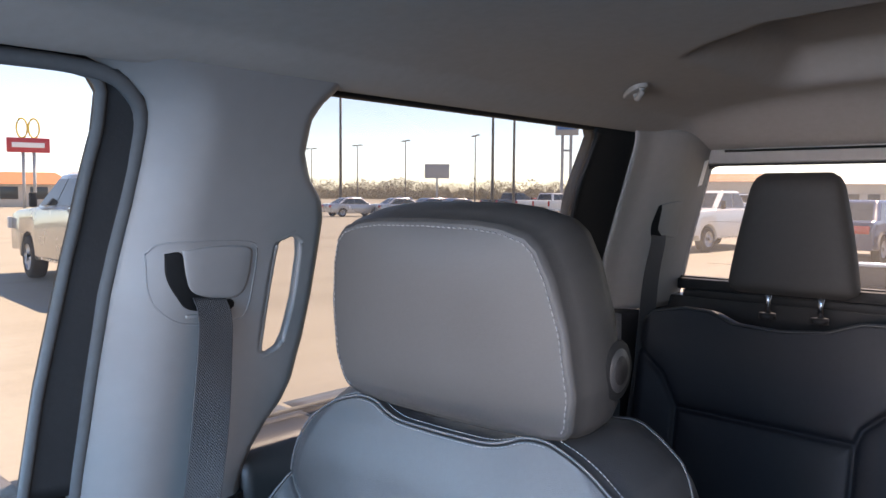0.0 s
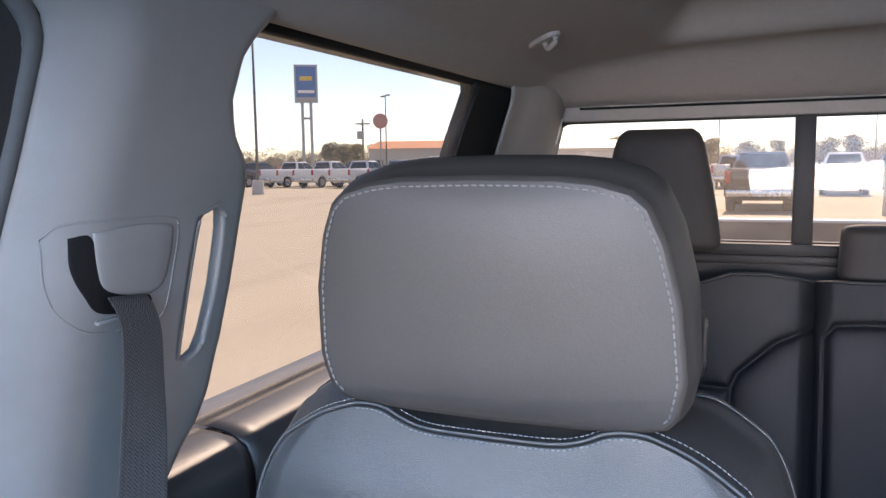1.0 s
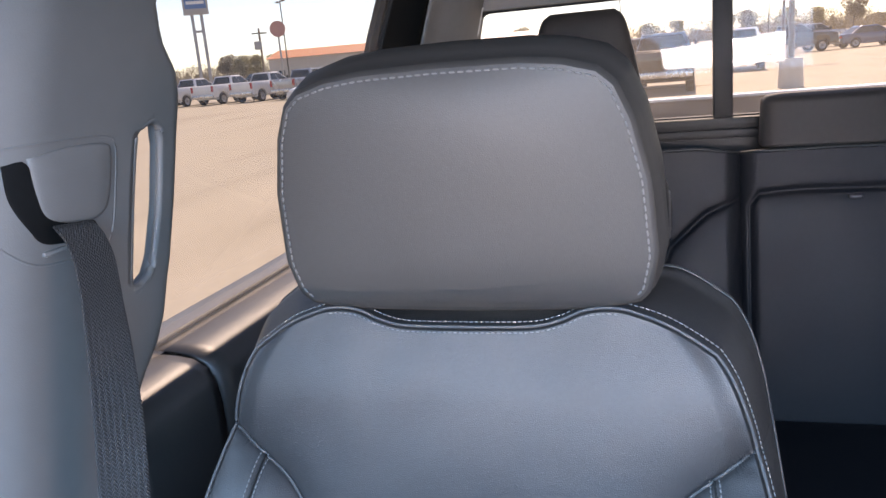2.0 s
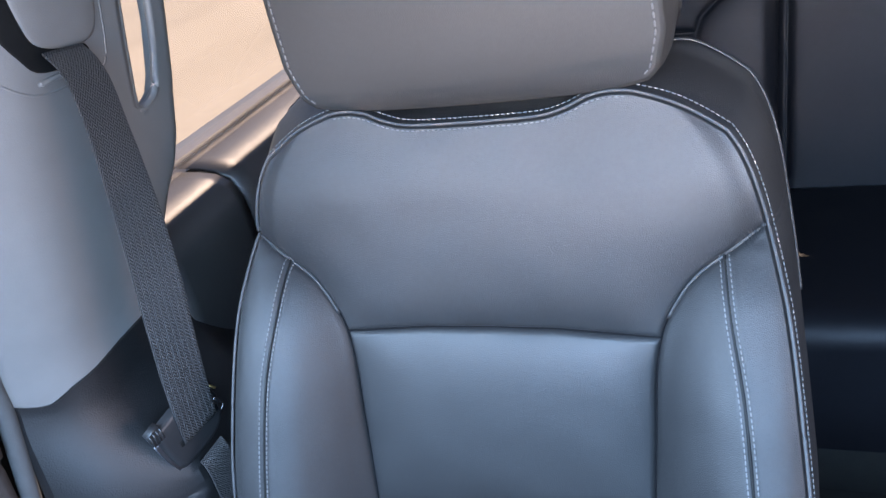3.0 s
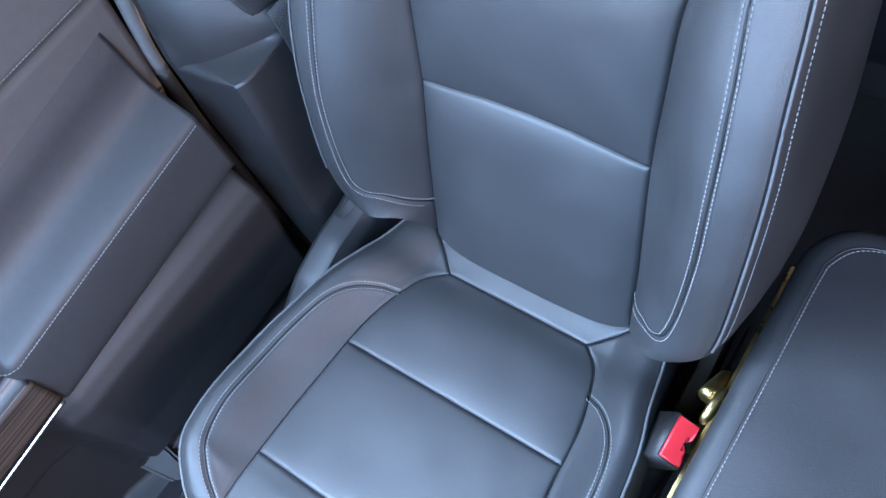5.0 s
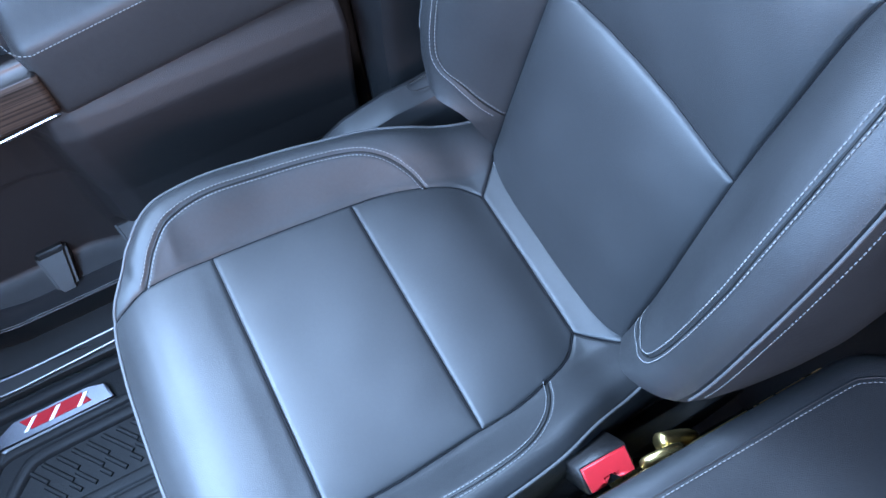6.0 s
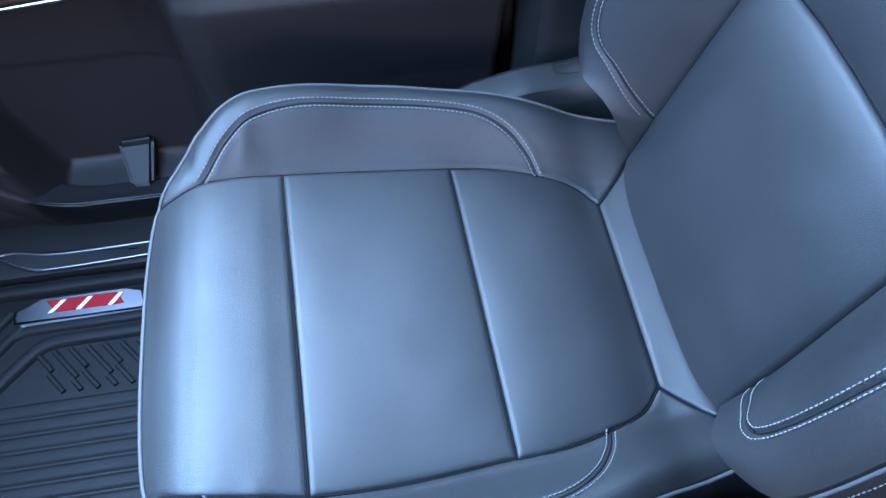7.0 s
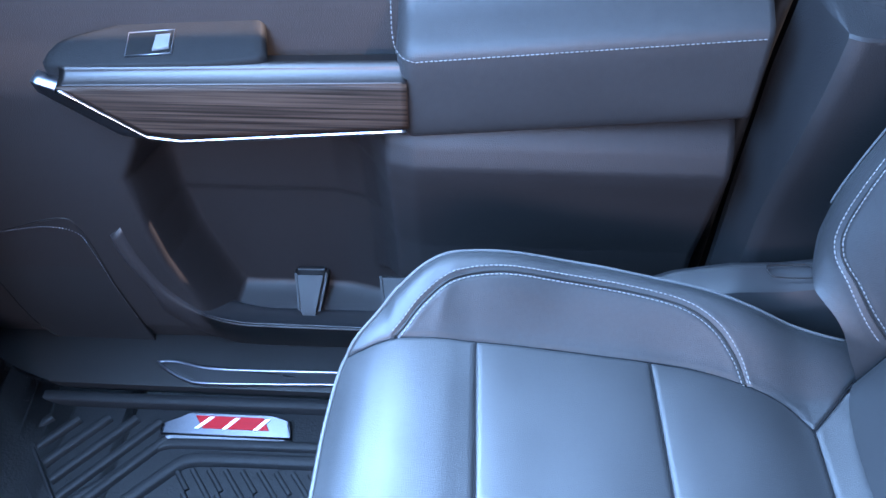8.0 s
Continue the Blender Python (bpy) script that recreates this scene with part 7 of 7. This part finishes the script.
road_sign.matrix_world = pose(*at_az(-68.95, 92), 0, 0, 0, 69)
box("red_board", (-2.0, -0.3, 5.8), (2.0, 0.3, 7.3), SIGN_RED, road_sign, 0.08)
box("white_bar", (-1.5, -0.34, 6.3), (1.5, -0.302, 6.8), WHITE_PAINT, road_sign, 0.02)
for x_ in (-0.55, 0.55):
    tube("yellow_ring", [(x_ + 0.5 * math.cos(a), 0, 8.3 + 1.0 * math.sin(a)) for a in np.linspace(0, 2 * math.pi, 28, endpoint=False)], 0.09, SIGN_GOLD, road_sign, 8, closed=True)
for x_ in (-0.5, 0.5):
    tube("post", [(x_, 0, 0), (x_, 0, 5.8)], 0.16, SIGN_GREY, road_sign, 8)
ORANGE, WALLM = material("orange_roof_tiles", (0.45, 0.16, 0.07), 0.7, vary=0.15, vary_scale=1), material("cream_wall", (0.55, 0.5, 0.44), 0.8, vary=0.1, vary_scale=0.5)


def shop(x_, y_, rz, w, d, h, roof_mat, label):
    t = thing("shop_building", label, "building", group="low buildings beyond the lot")
    t.matrix_world = pose(x_, y_, 0, 0, 0, rz)
    box("wall", (-w / 2, -d / 2, 0), (w / 2, d / 2, h), WALLM, t, 0.05)
    rv = [(-w / 2 - 0.5, -d / 2 - 0.5, h), (w / 2 + 0.5, -d / 2 - 0.5, h), (w / 2 + 0.5, d / 2 + 0.5, h), (-w / 2 - 0.5, d / 2 + 0.5, h), (-w / 2 + 1.5, -d / 2 + 2.5, h + 1.4), (w / 2 - 1.5, -d / 2 + 2.5, h + 1.4), (w / 2 - 1.5, d / 2 - 2.5, h + 1.4), (-w / 2 + 1.5, d / 2 - 2.5, h + 1.4)]
    solid("roof", rv, [(0, 1, 5, 4), (1, 2, 6, 5), (2, 3, 7, 6), (3, 0, 4, 7), (4, 5, 6, 7), (3, 2, 1, 0)], roof_mat, t, smooth=False)
    for k in range(int(w // 3)):
        box("window", (-w / 2 + 0.8 + 3 * k, -d / 2 - 0.04, 0.9), (-w / 2 + 2.6 + 3 * k, -d / 2 + 0.02, 2.3), CAR_GLASS, t, 0.02)
    return t


shop(*at_az(-70.5, 105), 70, 14, 10, 2.6, ORANGE, "cream shop building with an orange roof")
shop(*at_az(-63, 112), 64, 16, 10, 3.0, SIGN_GREY, "cream shop building with a grey roof")
shop(*at_az(-22.5, 150), 20, 26, 12, 4.4, ORANGE, "cream building with a brown roof")
shop(*at_az(-14, 150), 14, 30, 12, 4.0, SIGN_GREY, "long low building with a grey roof")

# trees
BARK = material("tree_bark", (0.11, 0.085, 0.065), 0.9, vary=0.2)


def leaves(name, colour):
    """Thin leaves that let some light through."""
    m = material(name, colour, 0.8, vary=0.3, vary_scale=0.6)
    n_, l_ = m.node_tree.nodes, m.node_tree.links
    tr, mx = n_.new("ShaderNodeBsdfTranslucent"), n_.new("ShaderNodeMixShader")
    tr.inputs["Color"].default_value = (*colour, 1)
    mx.inputs[0].default_value = 0.25
    l_.new(n_["Principled BSDF"].outputs[0], mx.inputs[1])
    l_.new(tr.outputs[0], mx.inputs[2])
    l_.new(mx.outputs[0], n_["Material Output"].inputs["Surface"])
    return m


LEAF = [leaves("olive_leaves", (0.21, 0.19, 0.11)), leaves("yellow_green_leaves", (0.28, 0.24, 0.115)), leaves("brown_leaves", (0.20, 0.175, 0.125))]


def leaf_cloud(rng, centre, rad, count, size):
    """Small leaf sprays scattered through a lump of crown."""
    v, f = [], []
    for _ in range(count):
        d = rng.normal(size=3)
        d *= rng.uniform(0.35, 1.0) ** 0.5 / np.linalg.norm(d)
        c = np.array(centre) + d * np.array(rad)
        a, b = rng.normal(size=3), rng.normal(size=3)
        a /= np.linalg.norm(a)
        b = b - a * (a @ b)
        b /= np.linalg.norm(b)
        s = size * rng.uniform(0.6, 1.3)
        k = len(v)
        v += [c - a * s, c + b * s * 0.6, c + a * s, c - b * s * 0.6]
        f.append((k, k + 1, k + 2, k + 3))
    return v, f


def tree(seed, high, label, leaf):
    rng = np.random.default_rng(seed)
    t = thing("tree", label, "tree", group="trees beyond the lot")
    tube("trunk", spline([(0, 0, 0), (0.1, 0.05, high * 0.3), (0.0, 0.1, high * 0.65), (0.1, 0, high * 0.9)], 10), np.linspace(0.22, 0.05, 10) * high / 8, BARK, t, 8)
    v, f = [], []
    for k in range(9):
        a, z = rng.uniform(0, 6.28), high * rng.uniform(0.25, 0.8)
        r = high * rng.uniform(0.12, 0.3)
        tip = (r * math.cos(a), r * math.sin(a), z + high * 0.12)
        tube("limb", [(0, 0, z - high * 0.1), (tip[0] * 0.5, tip[1] * 0.5, z), tip], [0.07 * high / 8, 0.05 * high / 8, 0.02 * high / 8], BARK, t, 6)
        w, g = leaf_cloud(rng, tip, (high * 0.2, high * 0.2, high * 0.17), 330, high * 0.026)
        f += [tuple(i + len(v) for i in q) for q in g]
        v += w
    w, g = leaf_cloud(rng, (0, 0, high * 0.85), (high * 0.22, high * 0.22, high * 0.2), 420, high * 0.026)
    f += [tuple(i + len(v) for i in q) for q in g]
    v += w
    solid("crown", v, f, leaf, t, smooth=False)
    return t


a_tree, b_tree, c_tree = tree(3, 6.5, "olive green tree with a loose crown", LEAF[0]), tree(5, 6.0, "yellow-green tree with a loose crown", LEAF[1]), tree(9, 7.0, "bare brownish tree with a thin crown", LEAF[2])
a_tree.matrix_world = pose(*at_az(-29.6, 190), 0)
b_tree.matrix_world = pose(*at_az(-28.6, 180), 0)
c_tree.matrix_world = pose(*at_az(-24.8, 210), 0)
for az, far, src, rz in ((-30.6, 205, c_tree, 40), (-27.3, 190, b_tree, 80), (-1.0, 232, a_tree, 30), (0.6, 215, b_tree, 70), (-3.5, 225, c_tree, 10), (3.8, 208, a_tree, 200),
                         (5.2, 220, c_tree, 140), (7.5, 205, a_tree, 260), (9.5, 218, b_tree, 300), (-10, 190, c_tree, 20), (11.5, 200, c_tree, 90)):
    copy_thing(src, pose(*at_az(az, far), 0, 0, 0, rz))
rng = np.random.default_rng(11)
v, f = [], []
for k in range(900):
    az, far = rng.uniform(-100, 60), rng.uniform(230, 330)
    x_, y_ = at_az(az, far)
    h_ = rng.uniform(3.6, 7.4)
    w, g = leaf_cloud(rng, (x_, y_, h_ * 0.55), (h_ * rng.uniform(0.5, 1.0), h_ * rng.uniform(0.5, 1.0), h_ * 0.5), 260, h_ * 0.036)
    f += [tuple(i + len(v) for i in q) for q in g]
    v += w
# thicket that closes the belt near the ground
for k in range(320):
    (xa, ya), (xb, yb) = at_az(-100 + 0.5 * k, 300 + rng.uniform(-8, 8)), at_az(-99.4 + 0.5 * k, 300 + rng.uniform(-8, 8))
    n_ = len(v)
    v += [(xa, ya, 0), (xb, yb, 0), (xb, yb, rng.uniform(2.2, 4.2)), ((xa + xb) / 2, (ya + yb) / 2, rng.uniform(3.0, 5.2)), (xa, ya, rng.uniform(2.2, 4.2))]
    f.append((n_, n_ + 1, n_ + 2, n_ + 3, n_ + 4))
woods = solid("far_woods", v, f, LEAF[2], smooth=False)
tagged(woods, "far belt of brownish green woodland", "woods", kind="stuff")
